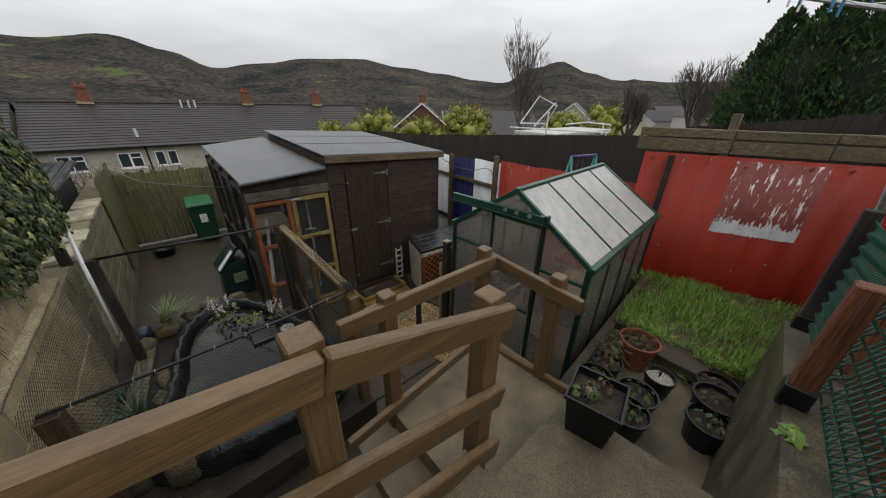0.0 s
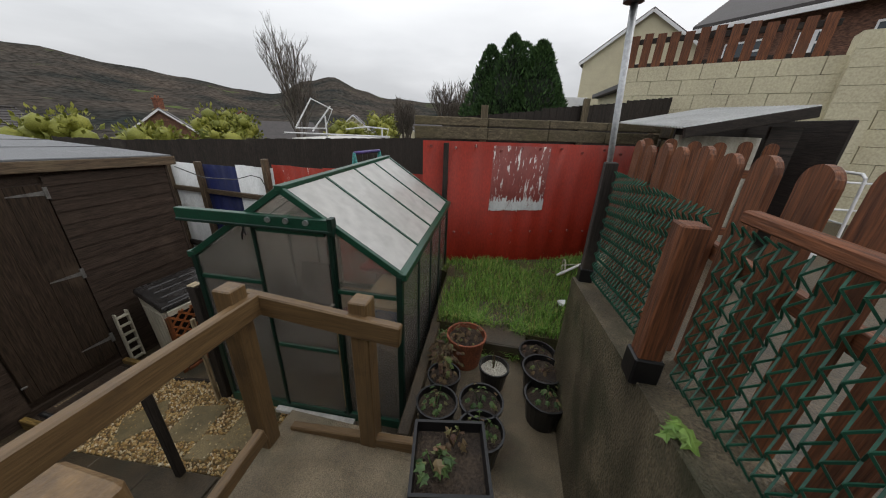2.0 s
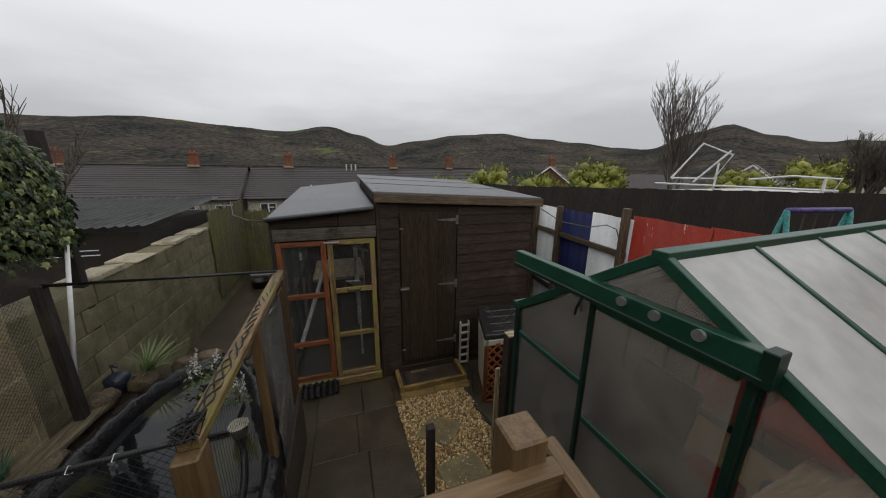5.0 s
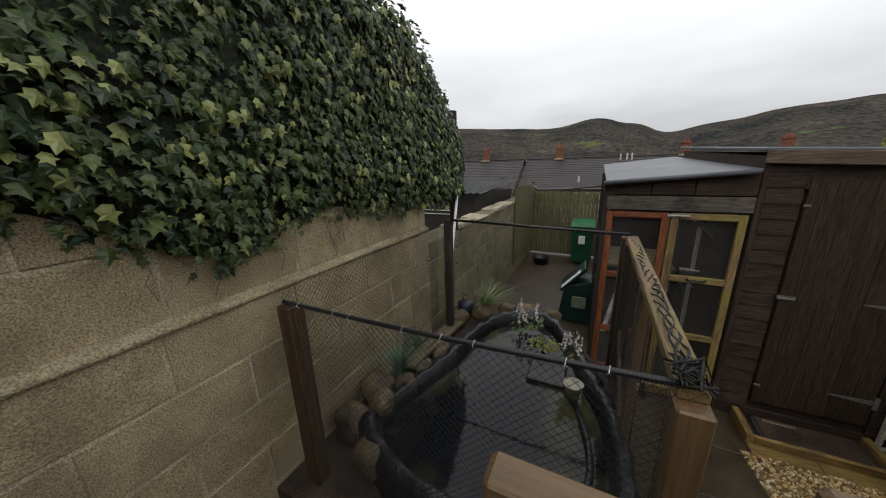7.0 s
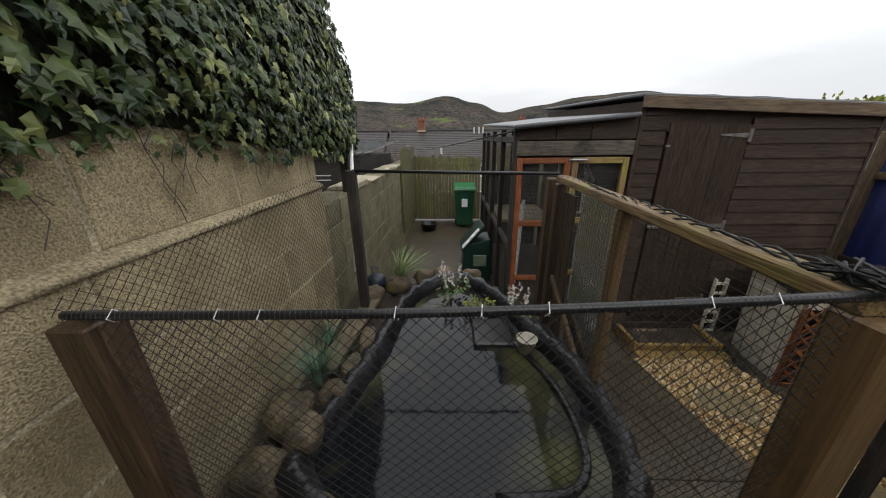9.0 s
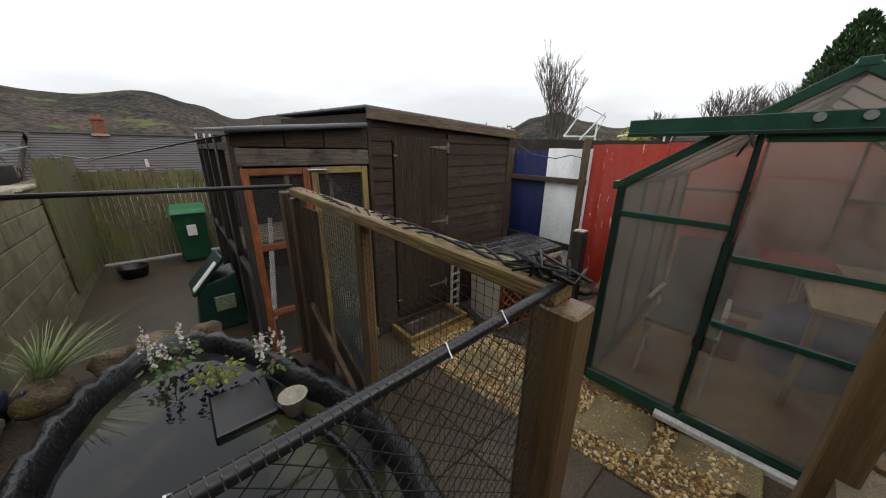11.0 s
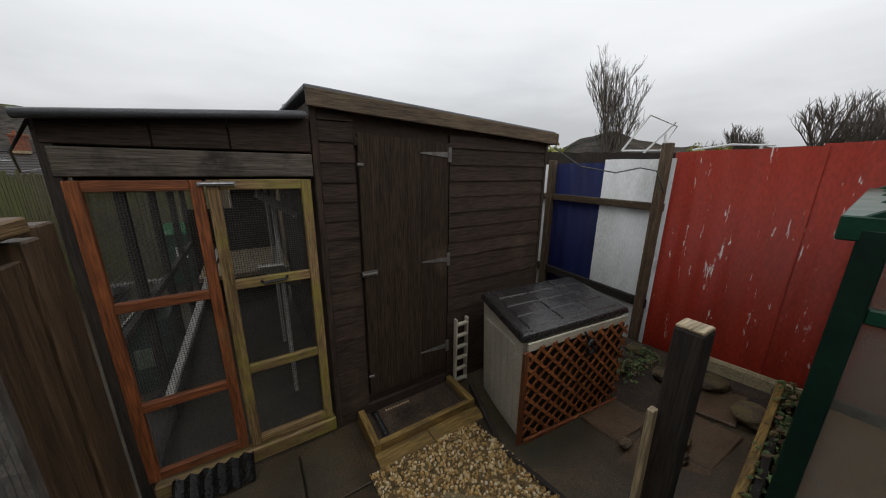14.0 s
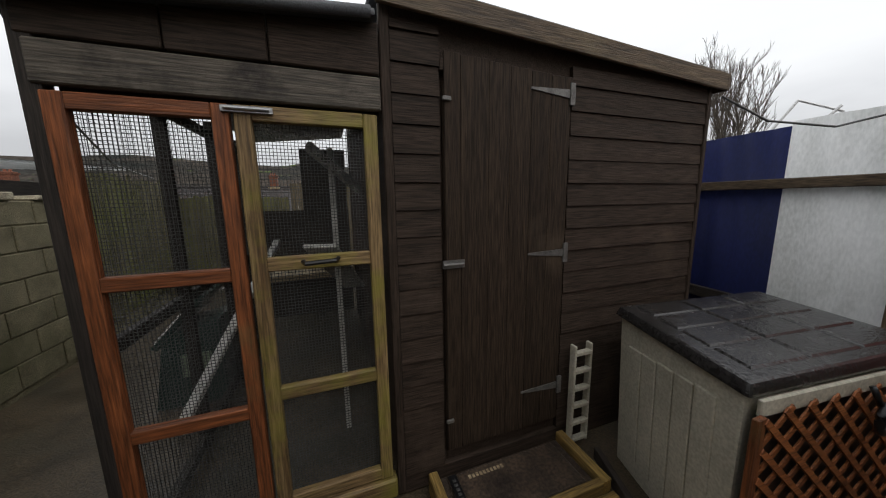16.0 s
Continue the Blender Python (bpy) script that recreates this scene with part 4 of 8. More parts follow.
def build_greenhouse_inside():
    f = slab("greenhouse_floor", tuple((gp(u, v, 0).x, gp(u, v, 0).y) for u, v in ((0.03, 0.03), (GL - 0.03, 0.03), (GL - 0.03, GW - 0.03), (0.03, GW - 0.03))), 0.15, GB + 0.02, M_GHFLOOR, "tan boards and slabs inside the greenhouse", "floor")
    c = thing("folding_chair", tuple(gp(0.5, 1.15, GB)), "folding garden chair with dark seat inside the greenhouse", "chair")
    red = material("red_cloth", (0.30, 0.02, 0.018), (0.18, 0.012, 0.01), 0.8)
    blue = material("blue_plastic", (0.02, 0.10, 0.30), (0.012, 0.06, 0.19), 0.5)
    dk = material("dark_cloth", (0.045, 0.035, 0.032), (0.02, 0.017, 0.016), 0.9)
    for v in (0.95, 1.35):
        gh_bar("leg", (0.30, v, GB + 0.02), (0.72, v, GB + 0.50), 0.022, 0.022, c, M_WHITETRIM)
        gh_bar("leg", (0.72, v, GB + 0.02), (0.30, v, GB + 0.50), 0.022, 0.022, c, M_WHITETRIM)
        gh_bar("armrest", (0.26, v, GB + 0.66), (0.74, v, GB + 0.62), 0.03, 0.02, c, M_WHITETRIM)
    gh_bar("seat", (0.28, 1.15, GB + 0.48), (0.74, 1.15, GB + 0.44), 0.40, 0.03, c, dk)
    gh_bar("backrest", (0.74, 1.15, GB + 0.44), (0.90, 1.15, GB + 1.0), 0.40, 0.03, c, dk, up=(1, 0, 0))
    b = thing("storage_bag", tuple(gp(1.2, 0.45, GB)), "blue plastic storage bag on the greenhouse floor", "bag")
    bm = BM()
    lathe(bm, gp(1.25, 0.45, GB + 0.02), ((0, 0), (0.26, 0), (0.30, 0.18), (0.28, 0.42), (0.18, 0.5), (0, 0.48)), 12)
    part("body", bm, blue, b, smooth=True)
    b = thing("red_crate", tuple(gp(0.9, 1.1, GB)), "red plastic crate on the greenhouse floor", "crate")
    p, q = gp(1.0, 0.95, GB + 0.14), gp(1.35, 0.95, GB + 0.14)
    beam_part("body", p, q, 0.3, 0.24, red, b, 0.02)
    b = thing("red_cloth", tuple(gp(1.4, 0.7, 0.86)), "red cloth on the greenhouse staging", "cloth")
    beam_part("fold", gp(1.2, 0.65, GB + 0.83), gp(1.7, 0.65, GB + 0.80), 0.4, 0.10, red, b, 0.03)
    s = thing("staging", tuple(gp(1.5, 0.5, GB)), "timber staging shelf inside the greenhouse", "shelf")
    gh_bar("shelf_top", (0.6, 0.35, GB + 0.74), (1.95, 0.35, GB + 0.74), 0.5, 0.03, s, PALE[0])
    for u in (0.65, 1.9):
        for v in (0.14, 0.56):
            gh_bar("leg", (u, v, GB + 0.02), (u, v, GB + 0.73), 0.04, 0.04, s, PALE[2])


build_greenhouse_inside()


# ---- painted corrugated iron fences ----
def corrugated(name, a, b, z0, z1, mat, parent, pitch=0.085, depth=0.012, label="", wavy=0.0):
    """A corrugated sheet that stands on the line from a to b."""
    a, b = Vector(a), Vector(b)
    ln = (b - a).length
    d = (b - a) / ln
    nrm = Vector((d.y, -d.x))
    n = max(8, int(ln / pitch * 8))
    bm = BM()
    front, back = [], []
    for i in range(n + 1):
        s = ln * i / n
        o = depth * math.sin(2 * math.pi * s / pitch)
        p = a + d * s + nrm * o
        q = p - nrm * 0.004
        top = z1 + wavy * noise.noise(Vector((s * 2.5, a.y, 0)))
        front.append((bm.verts.new((p.x, p.y, z0)), bm.verts.new((p.x, p.y, top))))
        back.append((bm.verts.new((q.x, q.y, z0)), bm.verts.new((q.x, q.y, top))))
    for i in range(n):
        bm.faces.new((front[i][0], front[i + 1][0], front[i + 1][1], front[i][1]))
        bm.faces.new((back[i + 1][0], back[i][0], back[i][1], back[i + 1][1]))
        bm.faces.new((front[i][1], front[i + 1][1], back[i + 1][1], back[i][1]))
    bmesh.ops.recalc_face_normals(bm, faces=bm.faces)
    return part(name, bm, mat, parent, label, smooth=True)


def fence_x(y):
    """Line of the painted iron fence, which turns outwards behind the shed."""
    return 5.77 + max(0.0, y - 3.5) * 0.085


def build_colour_fence():
    t = thing("corrugated_fence", (5.75, 4.4, 0.1), "corrugated iron fence painted white, navy and red on timber rails", "fence")
    for y0, y1, mat, z, lab in ((6.95, 6.02, M_WHITEP, 2.13, "white painted sheet"), (6.02, 5.17, M_BLUE, 2.14, "navy blue painted sheet"), (5.17, 4.43, M_WHITEP, 2.17, "white painted sheet"), (4.45, 3.5, M_REDF, 2.23, "red sheet with flaking paint"), (3.53, 2.55, M_REDF, 2.245, "red sheet with flaking paint"), (2.57, 1.95, M_RED, 2.25, "red painted sheet")):
        corrugated("iron_sheet", (fence_x(y0) + (0.01 if mat is M_REDF else 0), y0), (fence_x(y1), y1), 0.12, z, mat, t, 0.19, 0.007, lab, 0.012)
    for y, z in ((6.65, 2.18), (5.90, 2.18), (4.50, 2.31)):
        bbox_part("post", (fence_x(y) - 0.105, fence_x(y) - 0.02, y - 0.04, y + 0.04, 0.05, z), FASCIA[2], t, 0.006)
    beam_part("rail", (fence_x(4.45) - 0.04, 4.45, 1.700), (fence_x(6.7) - 0.04, 6.7, 1.700), 0.045, 0.08, FASCIA[1], t, 0.006)
    beam_part("rail", (fence_x(4.45) - 0.04, 4.45, 0.670), (fence_x(6.7) - 0.04, 6.7, 0.670), 0.045, 0.10, DARKW[1], t, 0.006)


build_colour_fence()


def build_red_wall():
    t = thing("red_corrugated_fence", (6.1, 0.5, 1.1), "tall red corrugated iron fence with a faded patch edged in white", "fence")
    a, b = Vector((5.60, 1.97)), Vector((6.80, -1.12))
    d = (b - a).normalized()
    nrm = Vector((d.y, -d.x))
    ln = (b - a).length
    cuts = (0.0, 0.28, 0.92, 1.78, 2.55, ln)
    for i, (s0, s1) in enumerate(zip(cuts, cuts[1:])):
        p, q = a + d * s0 - nrm * (0.006 * (i % 2)), a + d * (s1 + 0.02) - nrm * (0.006 * (i % 2))
        corrugated("iron_sheet", p, q, 1.0, 2.70, M_RED, t, 0.29, 0.012, "red painted iron sheet")
    # faded patch where a board once hung, with a ragged white lower edge
    s0, s1 = 0.92, 1.72
    corrugated("faded_patch", a + d * s0 + nrm * 0.006, a + d * s1 + nrm * 0.006, 1.86, 2.66, M_PATCH, t, 0.29, 0.012, "faded patch of thin red paint over white")
    bm = BM()
    n = 70
    for k in range(n):
        s = s0 + (s1 - s0) * k / n
        w = (s1 - s0) / n
        o = 0.012 * math.sin(2 * math.pi * (s - s0) / 0.29) + 0.0085
        p, q = a + d * s + nrm * o, a + d * (s + w * 1.02) + nrm * o
        top = 1.87 + 0.04 + 0.17 * abs(noise.noise(Vector((k * 0.27, 2, 0)))) + 0.09 * abs(noise.noise(Vector((k * 1.3, 7, 0))))
        low = 1.80 + 0.02 * noise.noise(Vector((k * 0.5, 5, 0)))
        v = [bm.verts.new((p.x, p.y, low)), bm.verts.new((q.x, q.y, low)), bm.verts.new((q.x, q.y, top)), bm.verts.new((p.x, p.y, top))]
        bm.faces.new(v)
    bmesh.ops.remove_doubles(bm, verts=bm.verts[:], dist=0.0004)
    part("white_band", bm, M_WHITEP, t, "ragged band of bare white paint")
    for s in [0.12 + 0.29 * i for i in range(11)]:
        for z in (2.62, 1.48):
            bm = BM()
            p = a + d * (s + rnd.uniform(-0.05, 0.05))
            z += rnd.uniform(-0.03, 0.03)
            tube(bm, [(p.x + nrm.x * 0.008, p.y + nrm.y * 0.008, z), (p.x + nrm.x * 0.024, p.y + nrm.y * 0.024, z)], 0.018, 8)
            part("bolt_cap", bm, M_PATCH, t, "round bolt cap")
    p, q = a + d * 0.24, a + d * 0.30
    beam_part("upright", (a + d * 0.29 + nrm * 0.03).to_3d() + Vector((0, 0, 1.0)), (a + d * 0.29 + nrm * 0.03).to_3d() + Vector((0, 0, 2.68)), 0.06, 0.05, DARKW[2], t)
    # plank capping behind and above
    c = thing("plank_wall", (6.2, 0.5, 2.7), "weathered sleeper planks stacked above the red fence", "fence")
    for i in range(3):
        z0, z1 = (2.72, 2.88, 3.0)[i], (2.87, 2.985, 3.0)[i]
        if z1 - z0 < 0.02:
            continue
        for j in range(4):
            s0, s1 = ln * j / 4 - (0.1 if j == 0 else 0), ln * (j + 1) / 4 - 0.006
            p, q = a + d * s0 - nrm * 0.07, a + d * s1 - nrm * 0.07
            beam_part("sleeper", (p.x, p.y, (z0 + z1) / 2 + rnd.uniform(-0.006, 0.006)), (q.x, q.y, (z0 + z1) / 2), 0.09, z1 - z0 - 0.005, SLEEP[1], c, 0.008)
    # stone pier that ends the fence
    e = thing("stone_pier", (6.85, -1.2, 1.0), "rough grey stone pier beside the red fence", "wall")
    z = 0.9
    while z < 2.95:
        h = rnd.uniform(0.16, 0.26)
        x = 6.62
        while x < 7.35:
            w = rnd.uniform(0.22, 0.4)
            bm = BM()
            box(bm, x + 0.006, min(x + w, 7.4), -1.62 + rnd.uniform(-0.02, 0.02), -1.16 + rnd.uniform(-0.02, 0.02), z + 0.005, z + h)
            part("stone", bevelled(bm, 0.02), M_STONE, e)
            x += w
        z += h


build_red_wall()


def build_dark_fence():
    t = thing("board_fence", (6.5, 5.5, 0.2), "tall black-stained close board fence round the next garden", "fence")
    line = ((6.55, 10.2, 2.36), (6.45, 8.1, 2.40), (13.4, 3.3, 2.42), (13.0, 0.2, 2.5))
    for (x0, y0, h0), (x1, y1, h1) in zip(line, line[1:]):
        ln = math.hypot(x1 - x0, y1 - y0)
        n = int(ln / 0.125)
        for i in range(n):
            u = (i + 0.5) / n
            x, y, h = x0 + (x1 - x0) * u, y0 + (y1 - y0) * u, h0 + (h1 - h0) * u
            d = Vector((x1 - x0, y1 - y0, 0)).normalized() * 0.066
            bm = BM()
            z = h + rnd.uniform(-0.012, 0.012)
            beam(bm, (x, y, 0.1), (x, y, z), 0.016, 0.131, up=(d.x, d.y, 0))
            part("board", bm, DARKW[2], t)
    # higher boards behind the red fence
    t = thing("board_fence", (8.6, -0.2, 1.5), "dark stepped board fence with mossy posts", "fence")
    a, b = Vector((6.15, 1.75)), Vector((9.2, -3.4))
    n = 46
    for i in range(n):
        u = (i + 0.5) / n
        p = a.lerp(b, u)
        d = (b - a).normalized()
        bm = BM()
        beam(bm, (p.x, p.y, 1.2), (p.x, p.y, 2.98 + 0.62 * u + 0.10 * math.floor(u * 4) / 4), 0.016, 0.125, up=(d.x, d.y, 0))
        part("board", bm, DARKW[2], t)
    for u in (0.08, 0.36, 0.68, 0.97):
        p = a.lerp(b, u)
        beam_part("post", (p.x - 0.06, p.y - 0.03, 1.2), (p.x - 0.06, p.y - 0.03, 3.1 + 0.62 * u), 0.09, 0.09, SLEEP[2], t)


build_dark_fence()


def build_back_fence():
    t = thing("slat_fence", (0.8, 10.3, 0.05), "green-mossed upright slat fence at the end of the yard", "fence")
    x = -0.1
    while x < 1.75:
        w = rnd.uniform(0.07, 0.10)
        bm = BM()
        box(bm, x, x + w - 0.006, 10.28 + rnd.uniform(-0.008, 0.008), 10.30, 0.08, 1.72 + rnd.uniform(-0.04, 0.04))
        part("slat", bm, MOSSW[2], t)
        x += w
    for z in (0.5, 1.45):
        bbox_part("rail", (-0.1, 1.75, 10.302, 10.35, z, z + 0.08), MOSSW[0], t)
    t = thing("slat_fence", (0.1, 9.3, 0.05), "green-mossed upright slat fence beside the yard wall", "fence")
    y = 8.2
    while y < 10.25:
        w = rnd.uniform(0.06, 0.085)
        bm = BM()
        box(bm, 0.02 + rnd.uniform(-0.006, 0.006), 0.04, y, y + w - 0.012, 0.3, 1.95 + rnd.uniform(-0.05, 0.05))
        part("slat", bm, MOSSW[2], t)
        y += w
    for z in (0.7, 1.6):
        bbox_part("rail", (-0.02, 0.018, 8.2, 10.25, z, z + 0.07), MOSSW[1], t)
    # fence behind the run
    t = thing("board_fence", (4.2, 10.3, 0.05), "weathered fence behind the shed", "fence")
    x = 1.8
    while x < 6.6:
        bm = BM()
        box(bm, x, x + 0.115, 10.28, 10.30, 0.05, 1.95 + rnd.uniform(-0.02, 0.02))
        part("board", bm, SLEEP[2], t)
        x += 0.122


build_back_fence()


# ---- storage box with lattice front ----
def build_store():
    t = thing("storage_box", (4.4, 4.55, 0.12), "beige plastic garden storage box with wet black lid", "storage box")
    o, u, v = Vector((3.785, 4.30, -0.045)), Vector((1.03, -0.115, 0)), Vector((0.205, 0.66, 0))

    def q(a, b, z):
        return tuple(o + u * a + v * b + Vector((0, 0, z)))

    bm = BM()
    hull8(bm, (q(0.03, 0.02, 0.12), q(0.97, 0.02, 0.12), q(0.97, 0.97, 0.10), q(0.03, 0.97, 0.10)), (q(0.0, 0.0, 0.985), q(1, 0, 0.985), q(1, 1, 1.0), q(0, 1, 1.0)))
    b = part("body", bevelled(bm, 0.012, 2), M_BOXBODY, t)
    # grooved side panel
    for i in range(5):
        s0, s1 = 0.14 + i * 0.148, 0.14 + (i + 1) * 0.148 - 0.012
        bm = BM()
        hull8(bm, (q(0.018, s0, 0.20), q(0.03, s0, 0.20), q(0.03, s1, 0.20), q(0.018, s1, 0.20)), (q(-0.008, s0, 0.90 - 0.01 * i), q(0.02, s0, 0.90 - 0.01 * i), q(0.02, s1, 0.90 - 0.01 * i), q(-0.008, s1, 0.90 - 0.01 * i)))
        part("side_rib", bevelled(bm, 0.004), M_BOXBODY, b)
    lid = BM()
    hull8(lid, (q(-0.03, -0.045, 0.985), q(1.03, -0.045, 0.985), q(1.03, 1.03, 1.0), q(-0.03, 1.03, 1.0)), (q(-0.015, -0.03, 1.035), q(1.015, -0.03, 1.035), q(1.01, 1.01, 1.05), q(-0.01, 1.01, 1.05)))
    ld = part("lid", bevelled(lid, 0.014, 2), M_BOXLID, t, "wet black moulded lid")
    for r0, r1 in ((0.06, 0.28), (0.30, 0.52), (0.54, 0.74), (0.76, 0.95)):
        bm = BM()
        for c0, c1 in ((0.07, 0.36), (0.38, 0.66), (0.68, 0.95)):
            z = 1.036 + 0.015 * r0
            z2 = 1.036 + 0.015 * r1
            hull8(bm, (q(c0, r0, z), q(c1, r0, z), q(c1, r1, z2), q(c0, r1, z2)), (q(c0 + 0.01, r0 + 0.015, z + 0.006), q(c1 - 0.01, r0 + 0.015, z + 0.006), q(c1 - 0.01, r1 - 0.015, z2 + 0.006), q(c0 + 0.01, r1 - 0.015, z2 + 0.006)))
        part("lid_rib", bm, M_BOXLID, ld)
    bm = BM()
    hull8(bm, (q(0.02, -0.06, 0.915), q(1.0, -0.06, 0.915), q(1.0, -0.035, 0.915), q(0.02, -0.035, 0.915)), (q(0.02, -0.06, 0.978), q(1.0, -0.06, 0.978), q(1.0, -0.035, 0.978), q(0.02, -0.035, 0.978)))
    part("front_strip", bevelled(bm, 0.004), M_BOXBODY, t, "pale strip under the lid")
    # added black sheet over the beige front, painting the shadow in the lattice gaps
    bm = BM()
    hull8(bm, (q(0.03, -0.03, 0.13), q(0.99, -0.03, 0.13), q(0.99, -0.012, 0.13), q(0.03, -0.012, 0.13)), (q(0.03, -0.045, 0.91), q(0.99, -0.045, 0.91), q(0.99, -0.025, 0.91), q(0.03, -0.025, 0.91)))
    part("gap_shade_panel", bm, M_BLACKP, t, "black panel added as the shade in the lattice gaps")
    lt = thing("lattice_trellis", q(0.5, -0.08, 0.1), "red-brown diamond lattice panel fixed before the storage box", "trellis")
    # diagonal laths in two layers, clipped to the panel
    w, h = 0.98, 0.72

    def clip(c, s):
        pts = []
        for x in (0.0, w):
            z = c + s * x
            if 0 <= z <= h:
                pts.append((x, z))
        for z in (0.0, h):
            x = (z - c) / s
            if 0 < x < w:
                pts.append((x, z))
        pts.sort()
        return (pts[0], pts[-1]) if len(pts) > 1 else None

    for lay, s in ((0, 1.0), (1, -1.0)):
        c = -w if s > 0 else 0.02
        while c < (h if s > 0 else h + w):
            e = clip(c, s)
            if e and math.hypot(e[1][0] - e[0][0], e[1][1] - e[0][1]) > 0.05:
                (xa, za), (xb, zb) = e
                k = -0.075 - 0.012 * lay
                beam_part("lath", q(0.02 + xa, k, 0.225 + za), q(0.02 + xb, k, 0.225 + zb), 0.025, 0.007, M_LATH, lt, 0.001, up=(0, 1, 0))
            c += 0.112
    beam_part("edge_lath", q(0.0, -0.075, 0.13), q(0.0, -0.075, 0.93), 0.05, 0.02, RUNR[2], lt, 0.003, up=(0, 1, 0))
    beam_part("kick_board", q(0.03, -0.10, 0.165), q(1.0, -0.10, 0.165), 0.022, 0.13, RUNR[0], lt, 0.004)
    hd = thing("cable_lock", q(0.52, -0.12, 0.9), "black looped lock hanging at the box lid", "lock")
    bm = BM()
    c = Vector(q(0.56, -0.14, 0.845))
    tube(bm, [c + Vector((0.045 * math.cos(a), 0, 0.055 * math.sin(a))) for a in [i * 2 * math.pi / 14 for i in range(15)]], 0.013, 8)
    tube(bm, [c + Vector((-0.02, 0.01, 0.05)), c + Vector((-0.045, 0.03, 0.12))], 0.010, 8)
    part("loop", bm, M_BLACKP, hd, smooth=True)
    # slatted plastic tray behind
    tr = thing("plastic_tray", (3.90, 5.08, 0.1), "grey slatted plastic tray leaning on the shed wall", "tray")
    for i in range(6):
        bbox_part("slat", (3.80, 3.92, 5.075, 5.11, 0.10 + i * 0.115, 0.125 + i * 0.115), M_BOXBODY, tr, 0.004)
    for x in (3.79, 3.91):
        bbox_part("side", (x, x + 0.018, 5.08, 5.125, 0.085, 0.74), M_BOXBODY, tr, 0.004)


build_store()


# ---- handrails of the steps ----
def post(t, x, y, z0, z1, s=0.095, name="post", lean=0.0):
    return beam_part(name, (x, y, z0), (x + lean, y, z1), s, s, RAIL[2], t, 0.006)


def build_rails():
    t = thing("handrail", (1.3, 1.22, 1.5), "chunky timber handrail along the upper path", "handrail")
    post(t, 1.80, 1.262, 1.1, 2.545)
    post(t, 1.115, 1.258, 1.5, 2.722, 0.085)
    post(t, 0.25, 1.275, 1.6, 2.72)
    beam_part("rail", (1.845, 1.19, 2.452), (1.131, 1.19, 2.652), 0.048, 0.105, RAIL[0], t, 0.007)
    beam_part("rail", (1.129, 1.19, 2.652), (0.0, 1.19, 2.80), 0.048, 0.105, RAIL[0], t, 0.007)
    beam_part("rail", (1.85, 1.19, 2.01), (0.9, 1.19, 2.29), 0.045, 0.11, RAIL[0], t, 0.007)
    beam_part("rail", (1.87, 1.19, 1.62), (0.9, 1.19, 1.93), 0.045, 0.11, RAIL[0], t, 0.007)
    t = thing("handrail", (2.7, 1.8, 1.2), "chunky timber handrail round the stair landing", "handrail")
    post(t, 2.71, 2.06, 0.5, 2.175)
    post(t, 2.86, 1.485, 0.5, 2.12)
    post(t, 1.78, 2.03, 0.4, 2.16)
    beam_part("rail", (2.785, 2.005, 2.05), (1.45, 2.005, 2.06), 0.048, 0.115, RAIL[0], t, 0.007)
    beam_part("rail", (2.80, 2.08, 2.05), (2.81, 1.27, 1.985), 0.048, 0.115, RAIL[1], t, 0.007)
    beam_part("rail", (2.82, 1.98, 1.135), (2.86, 1.19, 1.19), 0.05, 0.10, RAIL[1], t, 0.007)
    beam_part("brace", (2.62, 1.975, 1.36), (1.40, 1.975, 1.16), 0.045, 0.085, RAIL[0], t, 0.006)


build_rails()


def build_stakes():
    t = thing("stake", (2.77, 3.03, 0.3), "short dark timber stake in the gravel", "stake")
    beam_part("post", (2.77, 3.03, 0.2), (2.77, 3.04, 1.24), 0.05, 0.05, DARKW[2], t, 0.004)
    t = thing("timber_post", (3.50, 3.33, 0.3), "dark timber post with pale cut top", "post")
    p = beam_part("shaft", (3.50, 3.36, 0.2), (3.50, 3.36, 1.56), 0.085, 0.085, DARKW[2], t, 0.005)
    beam_part("cut_top", (3.50, 3.36, 1.561), (3.50, 3.36, 1.572), 0.08, 0.08, PALE[0], p, 0.003)
    t = thing("stake", (3.43, 3.38, 0.3), "pale new timber stake", "stake")
    beam_part("post", (3.425, 3.39, 0.2), (3.425, 3.40, 1.26), 0.035, 0.022, PALE[2], t, 0.002)


build_stakes()


# ---- retaining wall of concrete blocks on the pond side ----
def block_wall(parent, y0, y1, z0, z1, x, w, h, nrow_off=0.5, depth=0.03, mat=None):
    z, r = z0, 0
    while z < z1 - 0.02:
        zt = min(z + h, z1)
        y = y0 - (w * 0.5 if r % 2 else 0)
        while y < y1:
            a, b = max(y, y0), min(y + w, y1)
            if b - a > 0.04:
                bm = BM()
                j = rnd.uniform(-0.004, 0.004)
                box(bm, x - depth, x + j, a + 0.0055, b - 0.0055, z + 0.0055, zt - 0.0055)
                part("block", bevelled(bm, 0.006), mat or M_CONCB, parent)
            y += w
        z, r = zt, r + 1


def wall_core(name, x0, x1, y0, y1, z0, z1, mat, label):
    bm = BM()
    box(bm, x0, x1, y0, y1, z0, z1)
    return tagged(part(name, bm, mat), label, "wall", kind="structure")


